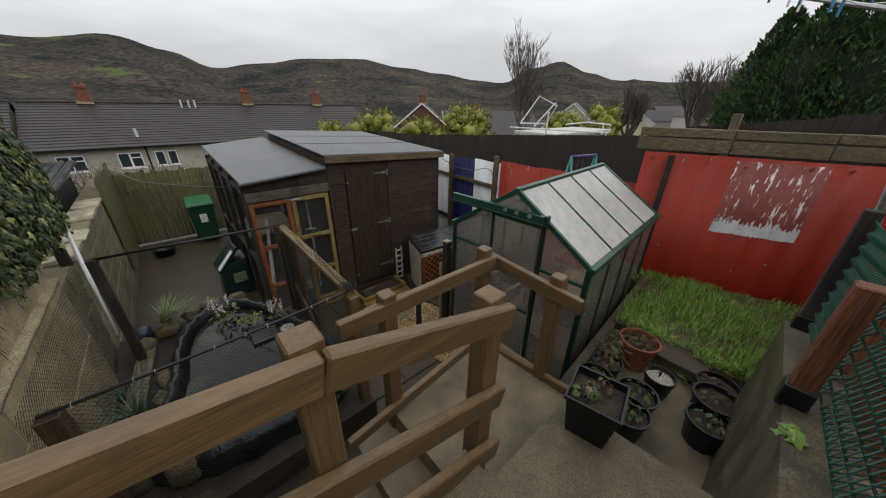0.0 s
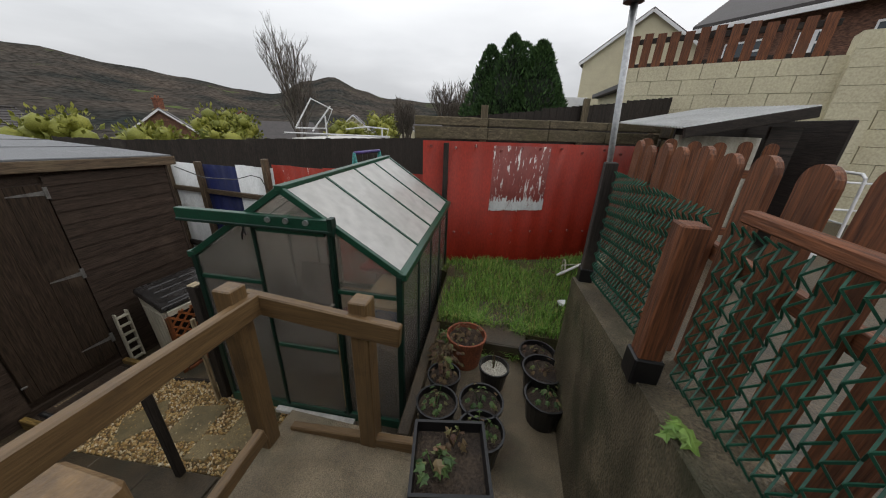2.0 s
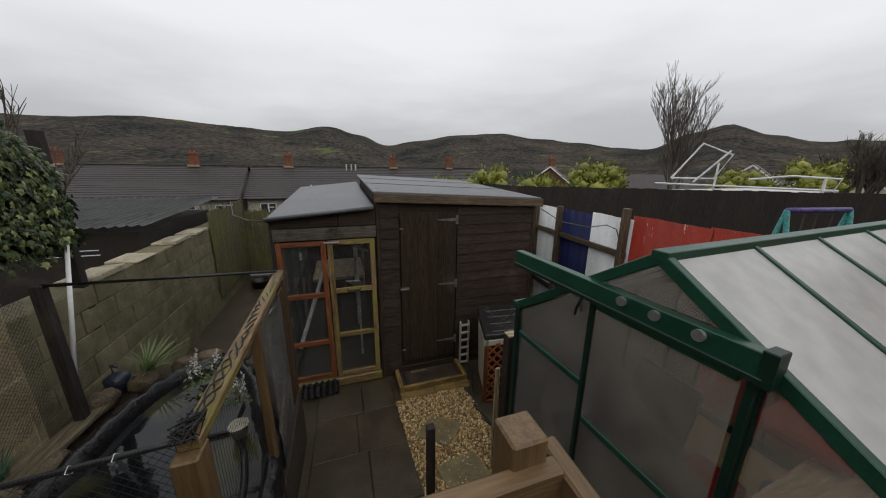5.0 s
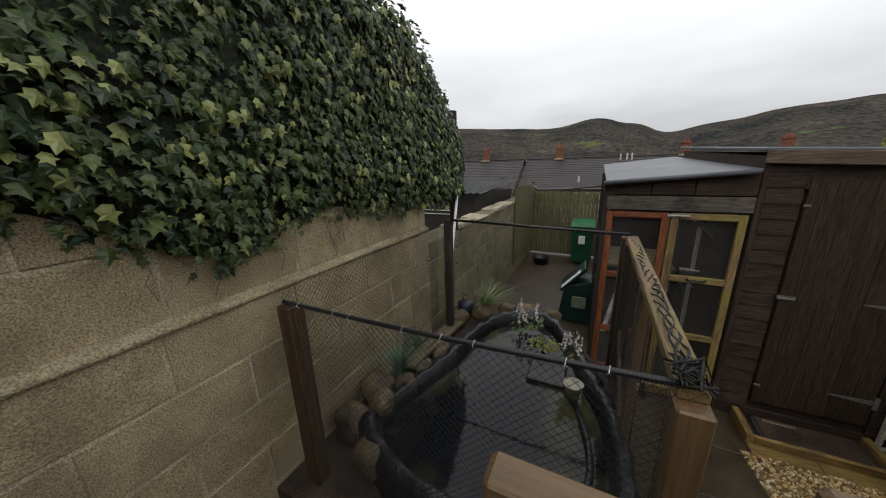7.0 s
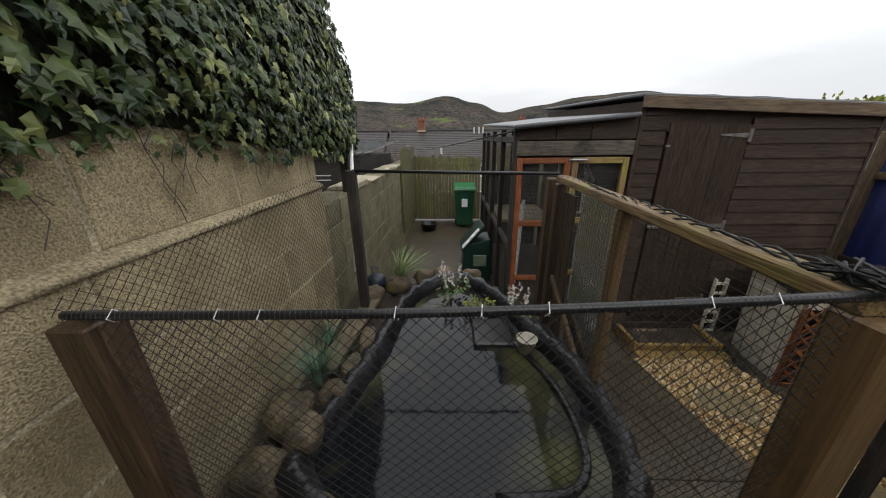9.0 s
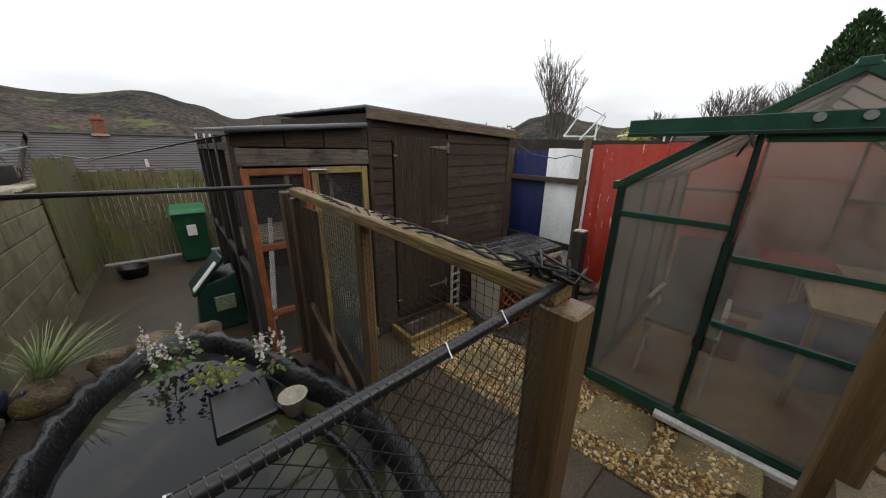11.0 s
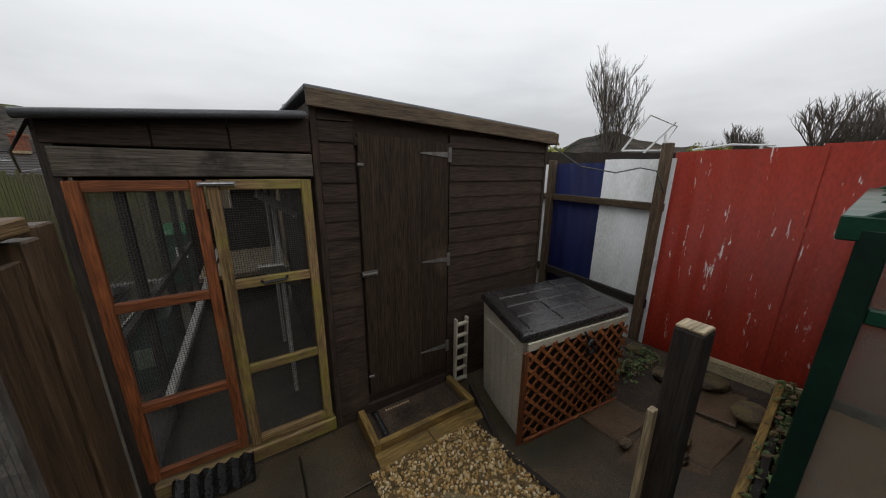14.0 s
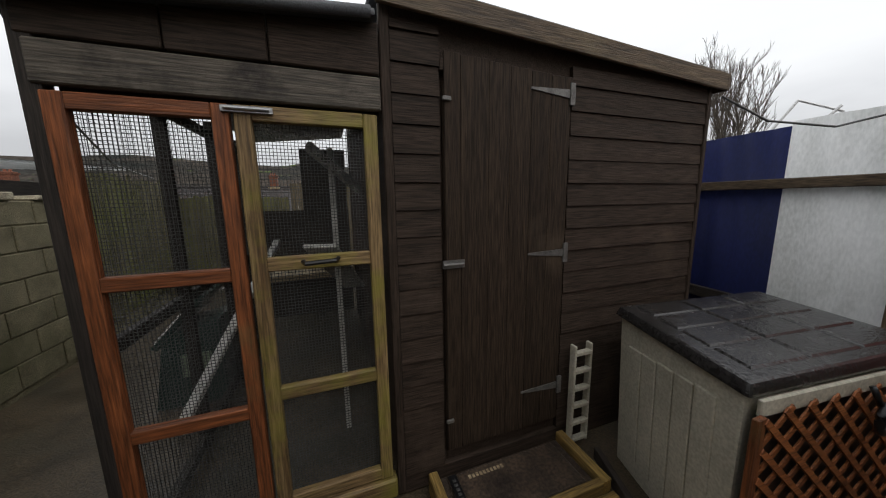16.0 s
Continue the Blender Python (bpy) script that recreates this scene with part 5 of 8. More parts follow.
w1 = wall_core("wall_west", -0.32, 0.0575, -1.2, 4.36, -0.3, 1.835, M_MORTAR, "ochre concrete block retaining wall")
block_wall(w1, 0.4, 4.36, 0.45, 1.835, 0.062, 0.60, 0.277)
w2 = wall_core("wall_west_upper", -0.32, 0.0255, -1.2, 4.36, 1.865, 3.3, M_MORTAR, "ochre block wall above the ledge, under ivy")
block_wall(w2, 0.4, 4.36, 1.865, 2.40, 0.030, 0.62, 0.30)
bm = BM()
rows = []
for i in range(90):
    y = -1.2 + 5.56 * i / 89
    o = 0.012 * noise.noise(Vector((y * 6, 0, 0))) + 0.006 * noise.noise(Vector((y * 23, 1, 0)))
    rows.append([bm.verts.new(p) for p in ((-0.1, y, 1.828), (0.074 + o, y, 1.83 + o * 0.5), (0.068 + o, y, 1.85 + o), (0.025, y, 1.874 + o * 0.6), (-0.1, y, 1.874))])
for a, b in zip(rows, rows[1:]):
    for k in range(4):
        bm.faces.new((a[k], b[k], b[k + 1], a[k + 1]))
tagged(part("trim", bm, M_LEDGE, smooth=True), "pale rough mortar ledge along the wall", "ledge", kind="structure")
w3 = wall_core("wall_yard", -0.30, -0.012, 4.36, 10.35, -0.3, 1.66, M_CONCY, "lower concrete block wall beside the yard")
block_wall(w3, 4.37, 8.3, 0.1, 1.66, 0.0, 0.46, 0.225, mat=M_CONCY)
for y0, y1, tilt in ((5.25, 5.75, 0.02), (5.95, 6.38, -0.03), (6.9, 7.4, 0.02), (7.6, 8.1, 0.0)):
    t = thing("coping_slab", (-0.12, (y0 + y1) / 2, 1.66), "loose pale coping slab on the yard wall", "coping")
    bm = BM()
    hull8(bm, ((-0.27, y0, 1.662), (0.03, y0, 1.662), (0.03, y1, 1.662), (-0.27, y1, 1.662)), ((-0.27, y0, 1.70), (0.03, y0 + 0.02, 1.705 + tilt), (0.03, y1, 1.71 + tilt), (-0.27, y1, 1.70)))
    part("stone", bevelled(bm, 0.01), M_COPING, t)


def leaf_shape(bm, c, n, up, size, lobes=True):
    """One ivy leaf with five points, folded along its rib."""
    n = n.normalized()
    s = n.cross(up)
    if s.length < 0.1:
        s = n.cross(Vector((1, 0, 0.3)))
    s.normalize()
    t = s.cross(n)
    pts = ((0, -0.5), (0.38, -0.32), (0.30, -0.02), (0.52, 0.14), (0.18, 0.22), (0, 0.62), (-0.18, 0.22), (-0.52, 0.14), (-0.30, -0.02), (-0.38, -0.32))
    mid = bm.verts.new(c + n * size * 0.10)
    vs = [bm.verts.new(c + s * (x * size) + t * (y * size) - n * abs(x) * size * 0.25) for x, y in pts]
    for i in range(len(vs)):
        bm.faces.new((mid, vs[i], vs[(i + 1) % len(vs)]))


def build_ivy():
    t = thing("ivy", (0.1, 2.5, 2.1), "dense variegated ivy over the top of the block wall", "ivy")
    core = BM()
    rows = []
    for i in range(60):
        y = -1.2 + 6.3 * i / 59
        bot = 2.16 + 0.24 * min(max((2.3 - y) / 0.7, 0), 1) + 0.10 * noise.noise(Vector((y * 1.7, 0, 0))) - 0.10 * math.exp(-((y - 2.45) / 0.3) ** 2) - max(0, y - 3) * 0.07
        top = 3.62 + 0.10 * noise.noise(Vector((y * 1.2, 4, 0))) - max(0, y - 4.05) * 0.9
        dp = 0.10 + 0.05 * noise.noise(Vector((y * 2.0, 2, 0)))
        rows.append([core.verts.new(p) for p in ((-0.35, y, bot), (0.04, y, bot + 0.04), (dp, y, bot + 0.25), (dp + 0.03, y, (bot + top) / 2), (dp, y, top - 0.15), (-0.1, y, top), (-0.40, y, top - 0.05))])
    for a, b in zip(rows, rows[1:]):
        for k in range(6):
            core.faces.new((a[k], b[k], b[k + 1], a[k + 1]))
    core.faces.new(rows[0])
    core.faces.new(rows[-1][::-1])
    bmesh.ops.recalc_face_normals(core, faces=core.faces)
    # near-black core: the shade between the leaves is put into its colour
    part("shade_mass", core, material("ivy_inner_shade", (0.020, 0.028, 0.012), (0.008, 0.011, 0.006), 0.95, (14, 14, 14), 60.0, 1.0), t, smooth=True)
    bm = BM()
    r = random.Random(3)
    for k in range(14500):
        y = r.uniform(-0.6, 5.16)
        i = (y + 1.2) / 5.75 * 59
        bot = 2.16 + 0.24 * min(max((2.3 - y) / 0.7, 0), 1) + 0.10 * noise.noise(Vector((y * 1.7, 0, 0))) - 0.10 * math.exp(-((y - 2.45) / 0.3) ** 2) - max(0, y - 3) * 0.07
        top = 3.62 + 0.10 * noise.noise(Vector((y * 1.2, 4, 0))) - max(0, y - 4.05) * 0.9
        z = bot - 0.05 + (top - bot + 0.1) * r.random() ** 0.9
        if z < bot + 0.05 and r.random() < 0.5:
            continue
        dp = 0.125 + 0.05 * noise.noise(Vector((y * 2.0, 2, 0))) + 0.03 * noise.noise(Vector((y * 5, z * 5, 1)))
        u = (z - bot) / (top - bot)
        if u < 0.16:
            dp = 0.055 + (dp - 0.055) * max(u, 0) / 0.16
        x = dp + r.uniform(-0.03, 0.05)
        nn = Vector((1, r.uniform(-0.6, 0.6), r.uniform(-0.3, 0.75)))
        if y > 5.02:
            nn = Vector((0.5, 1, r.uniform(-0.2, 0.6)))
            x = r.uniform(-0.3, 0.15)
        if u > 0.93:
            nn = Vector((0.4, r.uniform(-0.5, 0.5), 1))
            x = r.uniform(-0.3, 0.14)
            z += r.uniform(0, 0.08)
        leaf_shape(bm, Vector((x, y, z)), nn, Vector((r.uniform(-0.4, 0.4), r.uniform(-0.6, 0.6), -1)), r.choice((0.035, 0.045, 0.055, 0.07)))
    lv = part("foliage", bm, M_IVY, t, "dark and cream-edged ivy leaves")
    lv["kind"] = "stuff"
    for k in range(26):
        bm = BM()
        y = r.uniform(2.1, 4.2)
        z0 = 2.25 + r.uniform(-0.05, 0.1)
        pts = [(0.040, y, z0)]
        for j in range(5):
            pts.append((0.040 + r.uniform(0, 0.008), pts[-1][1] + r.uniform(-0.06, 0.06), pts[-1][2] - r.uniform(0.03, 0.08)))
        tube(bm, pts, 0.0017, 5)
        part("hanging_stem", bm, M_TWIG, t)


build_ivy()

# ---- pond with liner, stones and net ----
POND = ((0.40, 2.98), (0.46, 3.35), (0.57, 3.78), (0.64, 4.30), (0.82, 4.68), (1.14, 4.80), (1.42, 4.42), (1.57, 4.0), (1.72, 3.6), (1.75, 3.1), (1.55, 2.80), (0.85, 2.78))
PZ = 0.80


def loop_points(ctrl, per=8):
    out = []
    n = len(ctrl)
    for i in range(n):
        p0, p1, p2, p3 = (Vector(ctrl[(i + k) % n]) for k in (-1, 0, 1, 2))
        for j in range(per):
            t = j / per
            out.append(0.5 * ((2 * p1) + (p2 - p0) * t + (2 * p0 - 5 * p1 + 4 * p2 - p3) * t * t + (3 * p1 - p0 - 3 * p2 + p3) * t ** 3))
    return out


def build_pond():
    t = thing("pond", (1.1, 3.8, 0.5), "garden pond with folded black liner rim", "pond")
    ring = loop_points(POND)
    c = sum(ring, Vector((0, 0))) / len(ring)
    bm = BM()
    secs = []
    for i, p in enumerate(ring):
        o = (p - c).normalized()
        w = 0.012 * math.sin(i * 1.9) + 0.01 * noise.noise(Vector((i * 0.6, 0, 0)))
        prof = ((0.13 + w, 0.15), (0.11 + w, PZ + 0.06), (0.06 + w, PZ + 0.115 + w), (0.015, PZ + 0.10 + w * 0.6), (-0.02 + w * 0.5, PZ + 0.03), (-0.06, PZ - 0.05), (-0.12, 0.3))
        secs.append([bm.verts.new((p.x + o.x * d, p.y + o.y * d, z)) for d, z in prof])
    for i in range(len(secs)):
        a, b = secs[i], secs[(i + 1) % len(secs)]
        for k in range(len(a) - 1):
            bm.faces.new((a[k], b[k], b[k + 1], a[k + 1]))
    bmesh.ops.recalc_face_normals(bm, faces=bm.faces)
    part("liner", bm, M_LINER, t, "folded black rubber liner", smooth=True)
    bm = BM()
    inner = [p - (p - c).normalized() * 0.15 for p in ring if p.x > 1.18 and p.y < 4.35]
    inner.sort(key=lambda p: math.atan2(p.y - c.y, p.x - c.x))
    tube(bm, [(p.x, p.y, PZ + 0.012 + 0.008 * math.sin(i * 0.8)) for i, p in enumerate(inner)], 0.021, 8)
    part("inner_fold", bm, M_LINER, t, "raised inner fold of the liner", smooth=True)
    bm = BM()
    bm.faces.new([bm.verts.new((p.x, p.y, PZ)) for p in ring])
    bmesh.ops.recalc_face_normals(bm, faces=bm.faces)
    part("water", bm, M_WATER, t, "dark still water")


build_pond()


def stone(name, c, s, seed, label, group="stones round the pond"):
    t = thing(name, (c[0], c[1], c[2] - s[2] * 0.7), label, "stone", group)
    bm = BM()
    bmesh.ops.create_icosphere(bm, subdivisions=3, radius=1.0)
    for v in bm.verts:
        k = 1 + 0.28 * noise.noise(v.co * 1.3 + Vector((seed * 7.1, 0, 0))) + 0.10 * noise.noise(v.co * 4 + Vector((seed, 3, 0)))
        m = max(abs(v.co.x), abs(v.co.y), abs(v.co.z))
        k *= 0.75 + 0.25 / max(m, 0.4) * 0.9
        k = round(k * 9) / 9 * 0.6 + k * 0.4
        v.co = Vector((c[0] + v.co.x * s[0] * k, c[1] + v.co.y * s[1] * k, c[2] + v.co.z * s[2] * k))
    part("rock", bm, M_STONE, t, smooth=True)


STONES = ((0.22, 2.98, 0.80, 0.13, 0.11, 0.13), (0.34, 3.12, 0.88, 0.09, 0.10, 0.10), (0.20, 3.26, 0.82, 0.11, 0.13, 0.14), (0.38, 3.38, 0.86, 0.07, 0.08, 0.08), (0.42, 3.58, 0.84, 0.07, 0.10, 0.08), (0.44, 3.85, 0.86, 0.06, 0.12, 0.07), (0.50, 4.75, 0.84, 0.12, 0.10, 0.09), (0.74, 4.92, 0.84, 0.10, 0.08, 0.08), (0.95, 4.98, 0.84, 0.12, 0.08, 0.08), (0.30, 4.55, 0.82, 0.10, 0.12, 0.10), (0.50, 2.80, 0.82, 0.10, 0.09, 0.11), (1.22, 4.98, 0.83, 0.10, 0.07, 0.07))
for i, (x, y, z, a, b, c) in enumerate(STONES):
    stone("rockery_stone", (x, y, z), (a, b, c), i + 1, "rough brown rockery stone at the pond edge")
slab("pond_bank", ((0.05, 2.5), (1.86, 2.5), (1.86, 4.35), (1.62, 4.55), (1.38, 4.95), (1.0, 5.05), (0.05, 5.05)), 0.1, 0.70, M_SOIL, "dark soil bank round the pond", "soil")


def tuft(name, base, n, ln, spread, mat, label, category, seed, width=0.006, lean=(0, 0), up=1.0):
    t = thing(name, base, label, category)
    r = random.Random(seed)
    bm = BM()
    for i in range(n):
        a = r.uniform(0, 2 * math.pi)
        d = Vector((math.cos(a), math.sin(a), 0))
        s = r.uniform(0.25, 1.0) * spread
        L = ln * r.uniform(0.6, 1.05)
        p0 = Vector(base) + d * r.uniform(0, 0.03)
        side = Vector((-d.y, d.x, 0)) * width
        prev = None
        for j in range(5):
            u = j / 4
            p = p0 + d * (s * u * u * 1.0 + 0.2 * s * u) + Vector((lean[0], lean[1], 0)) * u + Vector((0, 0, L * (u * up - 0.32 * s / max(spread, 0.01) * u * u)))
            w = side * (1 - u * 0.9)
            cur = (bm.verts.new(p - w), bm.verts.new(p + w))
            if prev:
                bm.faces.new((prev[0], prev[1], cur[1], cur[0]))
            prev = cur
    ob = part("foliage", bm, mat, t)
    return t


tuft("reed_clump", (0.27, 3.45, 0.86), 90, 0.34, 0.20, M_REED, "blue-green grassy reeds among the pond stones", "reed", 11)
tuft("reed_clump", (0.46, 4.82, 0.84), 110, 0.40, 0.26, M_REEDP, "pale green arching reeds at the pond end", "reed", 12, lean=(0.16, 0))
tuft("reed_clump", (0.15, 3.9, 0.80), 40, 0.22, 0.16, M_REED, "low green grass tuft by the wall", "reed", 13)
tuft("reed_clump", (1.62, 2.72, 0.78), 60, 0.14, 0.14, M_HERB, "small green weed by the pond rim", "weed", 14)


def leafy(name, base, n, rad, h, mat, label, category, seed, size=0.03, flowers=0, fm=None):
    t = thing(name, base, label, category)
    r = random.Random(seed)
    bm = BM()
    for i in range(n):
        a, q = r.uniform(0, 6.283), math.sqrt(r.random()) * rad
        z = h * (0.25 + 0.75 * r.random()) * (1 - 0.4 * (q / rad) ** 2)
        c = Vector(base) + Vector((q * math.cos(a), q * math.sin(a), z))
        leaf_shape(bm, c, Vector((math.cos(a) * 0.6, math.sin(a) * 0.6, 1)) + Vector((r.uniform(-0.5, 0.5), r.uniform(-0.5, 0.5), 0)), Vector((math.cos(a), math.sin(a), -0.3)), size * r.uniform(0.6, 1.3))
    for i in range(max(4, n // 10)):
        a, q = r.uniform(0, 6.283), math.sqrt(r.random()) * rad * 0.7
        tube(bm, [Vector(base), Vector(base) + Vector((q * math.cos(a), q * math.sin(a), h * 0.7))], 0.003, 4)
    part("foliage", bm, mat, t)
    if flowers:
        for i in range(flowers):
            bm = BM()
            a, q = r.uniform(0, 6.283), math.sqrt(r.random()) * rad
            p = Vector(base) + Vector((q * math.cos(a), q * math.sin(a), h * r.uniform(0.7, 1.0)))
            for j in range(9):
                leaf_shape(bm, p + Vector((r.uniform(-0.012, 0.012), r.uniform(-0.012, 0.012), 0.012 * j)), Vector((r.uniform(-1, 1), r.uniform(-1, 1), 0.5)), Vector((0, 0, 1)), 0.022)
            part("flower_spike", bm, fm or M_FLOWER, t)
    return t


leafy("pond_plant", (1.02, 4.62, 0.83), 70, 0.17, 0.16, M_HERB, "leafy marsh plant with pale flower spikes in the pond", "pond plant", 21, 0.035, 14)
leafy("pond_plant", (1.24, 4.28, 0.82), 80, 0.13, 0.17, M_SHRUB, "yellow-green leafy marsh plant in the pond", "pond plant", 22, 0.032)
leafy("pond_plant", (1.48, 3.98, 0.95), 40, 0.09, 0.17, M_HERB, "flowering plant in a small cream basket", "pond plant", 23, 0.03, 9)


def build_basket():
    t = thing("plant_basket", (1.5, 3.82, 0.86), "small cream planting basket at the pond rim", "basket")
    bm = BM()
    lathe(bm, (1.51, 3.80, 0.82), ((0, 0), (0.045, 0), (0.065, 0.10), (0.072, 0.105), (0.06, 0.105), (0.05, 0.07), (0, 0.07)), 14)
    part("basket", bm, M_BOXBODY, t, smooth=True)
    t = thing("pond_crate", (1.32, 4.02, 0.7), "black square pond planting crate standing in the water", "crate")
    bbox_part("crate", (1.17, 1.45, 3.86, 4.18, 0.5, 0.835), M_BLACKP, t, 0.01)


build_basket()


def build_net():
    t = thing("pond_net_frame", (1.0, 2.63, 0.6), "black net stretched over a timber and pole frame round the pond", "net frame")
    A, B = Vector((0.20, 2.635, 1.818)), Vector((1.80, 2.60, 1.892))
    C, D = Vector((0.30, 4.36, 1.945)), Vector((1.785, 4.345, 1.915))
    bm = BM()
    pts = [A.lerp(B, i / 16) - Vector((0, 0, 0.014 * math.sin(math.pi * i / 16))) for i in range(17)]
    tube(bm, pts, 0.0098, 8)
    pole = part("pole", bm, M_BLACKP, t, "black pole with net tied round it", smooth=True)
    for i in range(8):
        p = A.lerp(B, (i + 0.6 + 0.3 * math.sin(i * 2.3)) / 8.5) - Vector((0, 0, 0.014 * math.sin(math.pi * (i + 0.6) / 8.5)))
        bm = BM()
        tube(bm, [p + Vector((-0.003, 0, -0.016)), p + Vector((0.0, -0.015, 0.0)), p + Vector((0.002, 0, 0.015)), p + Vector((0.003, 0.014, 0.0)), p + Vector((0.005, 0, -0.016))], 0.0013, 5)
        part("cable_tie", bm, M_UPVC, pole, "white cable tie")
    bm = BM()
    for k in range(150):
        p = A.lerp(B, (k + 0.5) / 150) - Vector((0, 0, 0.014 * math.sin(math.pi * (k + 0.5) / 150)))
        tube(bm, [p + Vector((0.0035 * math.sin(a * 0.5), 0.0106 * math.cos(a), 0.0106 * math.sin(a))) for a in (0.0, 1.1, 2.2, 3.3, 4.4, 5.5)], 0.0009, 4)
    ls = part("lashing", bm, M_WIRE, pole, "grey net cord wound round the pole")
    ls["kind"] = "stuff"
    bm = BM()
    tube(bm, [C, D], 0.012, 8)
    part("pole", bm, M_BLACKP, t, smooth=True)
    beam_part("post", (0.235, 2.65, 0.5), (0.225, 2.65, 1.80), 0.09, 0.09, DARKR, t, 0.006, "dark wet timber post")
    beam_part("post", (0.285, 4.36, 0.5), (0.285, 4.36, 1.95), 0.07, 0.07, DARKW[2], t, 0.006)
    bm = BM()
    # diamond net: the front, and the side along the wall
    def net(o, du, dv, w, h, cell):
        n = int((w + h) / cell) + 1
        for s in (1, -1):
            for k in range(n + 1):
                c = k * cell
                if s > 0:
                    a, b = (max(0, c - h), min(c, h)), (min(c, w), max(0, c - w))
                else:
                    a, b = (max(0, c - h), h - min(c, h)), (min(c, w), h - max(0, c - w))
                p = o + du * a[0] + dv * a[1]
                q = o + du * b[0] + dv * b[1]
                if (q - p).length > 0.03:
                    beam(bm, p, q, 0.0013, 0.0013)
    net(A + Vector((0.03, 0.0, -1.15)), (B - A).normalized(), Vector((0, 0, 1)), 1.60, 1.14, 0.034)
    net(Vector((0.10, 2.66, 0.80)), (Vector((0.16, 4.36, 0.95)) - Vector((0.10, 2.66, 0.80))).normalized(), Vector((0.03, 0, 1)).normalized(), 1.70, 1.03, 0.034)
    nt = part("net", bm, M_NET, t, "fine black diamond netting")
    nt["kind"] = "stuff"


build_net()


def build_side_panel():
    t = thing("mesh_screen", (1.82, 3.45, 0.5), "timber framed wire mesh screen between pond and path", "screen")
    a, b = Vector((1.80, 2.60, 0)), Vector((1.80, 4.34, 0))
    up = Vector((0, 0, 1))
    for u, w in ((0.0, 0.10), (0.50, 0.06), (1.0, 0.085)):
        p = a.lerp(b, u)
        beam_part("post", p + up * 0.35, p + up * 1.845, w, w * 0.8, RAIL[2] if u < 0.9 else DARKR, t, 0.006)
    beam_part("post", b + Vector((-0.02, 0.14, 0.30)), b + Vector((-0.02, 0.14, 1.87)), 0.10, 0.07, DARKR, t, 0.006, "dark wet end post")
    bm = BM()
    n = 64
    rows = []
    for i in range(n + 1):
        p = a.lerp(b, 0.53 + 0.30 * i / n) + Vector((0.046 + 0.004 * math.sin(i * math.pi / 2), 0, 0))
        rows.append((bm.verts.new(p + up * 0.70), bm.verts.new(p + up * 1.83)))
    for p, q in zip(rows, rows[1:]):
        bm.faces.new((p[0], q[0], q[1], p[1]))
    part("ribbed_sheet", bm, M_FILM, t, "clear ribbed plastic sheet nailed to the frame", smooth=True)
    for k in range(2):
        p = a.lerp(b, 0.875 + 0.06 * k) + Vector((0.02, 0, 0))
        beam_part("infill_board", p + up * 0.70, p + up * 1.80, 0.018, 0.10, DARKR, t, 0.003, up=(0, 1, 0))
    beam_part("top_rail", a + up * 1.865, b + up * 1.885, 0.075, 0.045, RUNG[1], t, 0.006)
    beam_part("bottom_rail", a + up * 0.66, b + up * 0.66, 0.05, 0.07, RAIL[1], t, 0.006)
    beam_part("mid_rail", a.lerp(b, 0.5) + up * 0.72, b + up * 1.15, 0.03, 0.04, RAIL[1], t, 0.005)
    off = Vector((0.045, 0, 0))
    bm = BM()
    d = (b - a).normalized()
    ln = (b - a).length
    k = 0.04
    while k < ln:
        beam(bm, a + d * k - off * 0.9 + up * 0.62, a + d * k - off * 0.9 + up * 1.85, 0.0010, 0.0010)
        k += 0.026
    z = 0.64
    while z < 1.85:
        beam(bm, a - off * 0.9 + up * z, b - off * 0.9 + up * z, 0.0010, 0.0010)
        z += 0.026
    ms = part("wire_mesh", bm, M_NET, t)
    ms["kind"] = "stuff"
    bm = BM()
    for j in range(3):
        pts = []
        for i in range(41):
            p = a.lerp(b, i / 40) + up * (1.897 + 0.010 * math.sin(i * 1.3 + j * 2)) + Vector((0.02 * math.sin(i * 0.9 + j * 2.1), 0, 0))
            pts.append(p)
        tube(bm, pts, 0.0038, 6)
    part("bundled_net", bm, M_NET, t, "black net bundled along the rail", smooth=True)
    # loose end of the net at the corner
    bm = BM()
    for k in range(8):
        p = a + up * 1.9
        r = rnd
        pts = [p + Vector((r.uniform(-0.06, 0.04), r.uniform(-0.04, 0.12), r.uniform(-0.005, 0.03))) for _ in range(5)]
        tube(bm, pts, 0.0035, 5)
    part("bundled_net", bm, M_NET, t, smooth=True)


build_side_panel()


# ---- boundary wall with chain link and pickets ----
def wall_top(x):
    return 2.475 - 0.146 * x


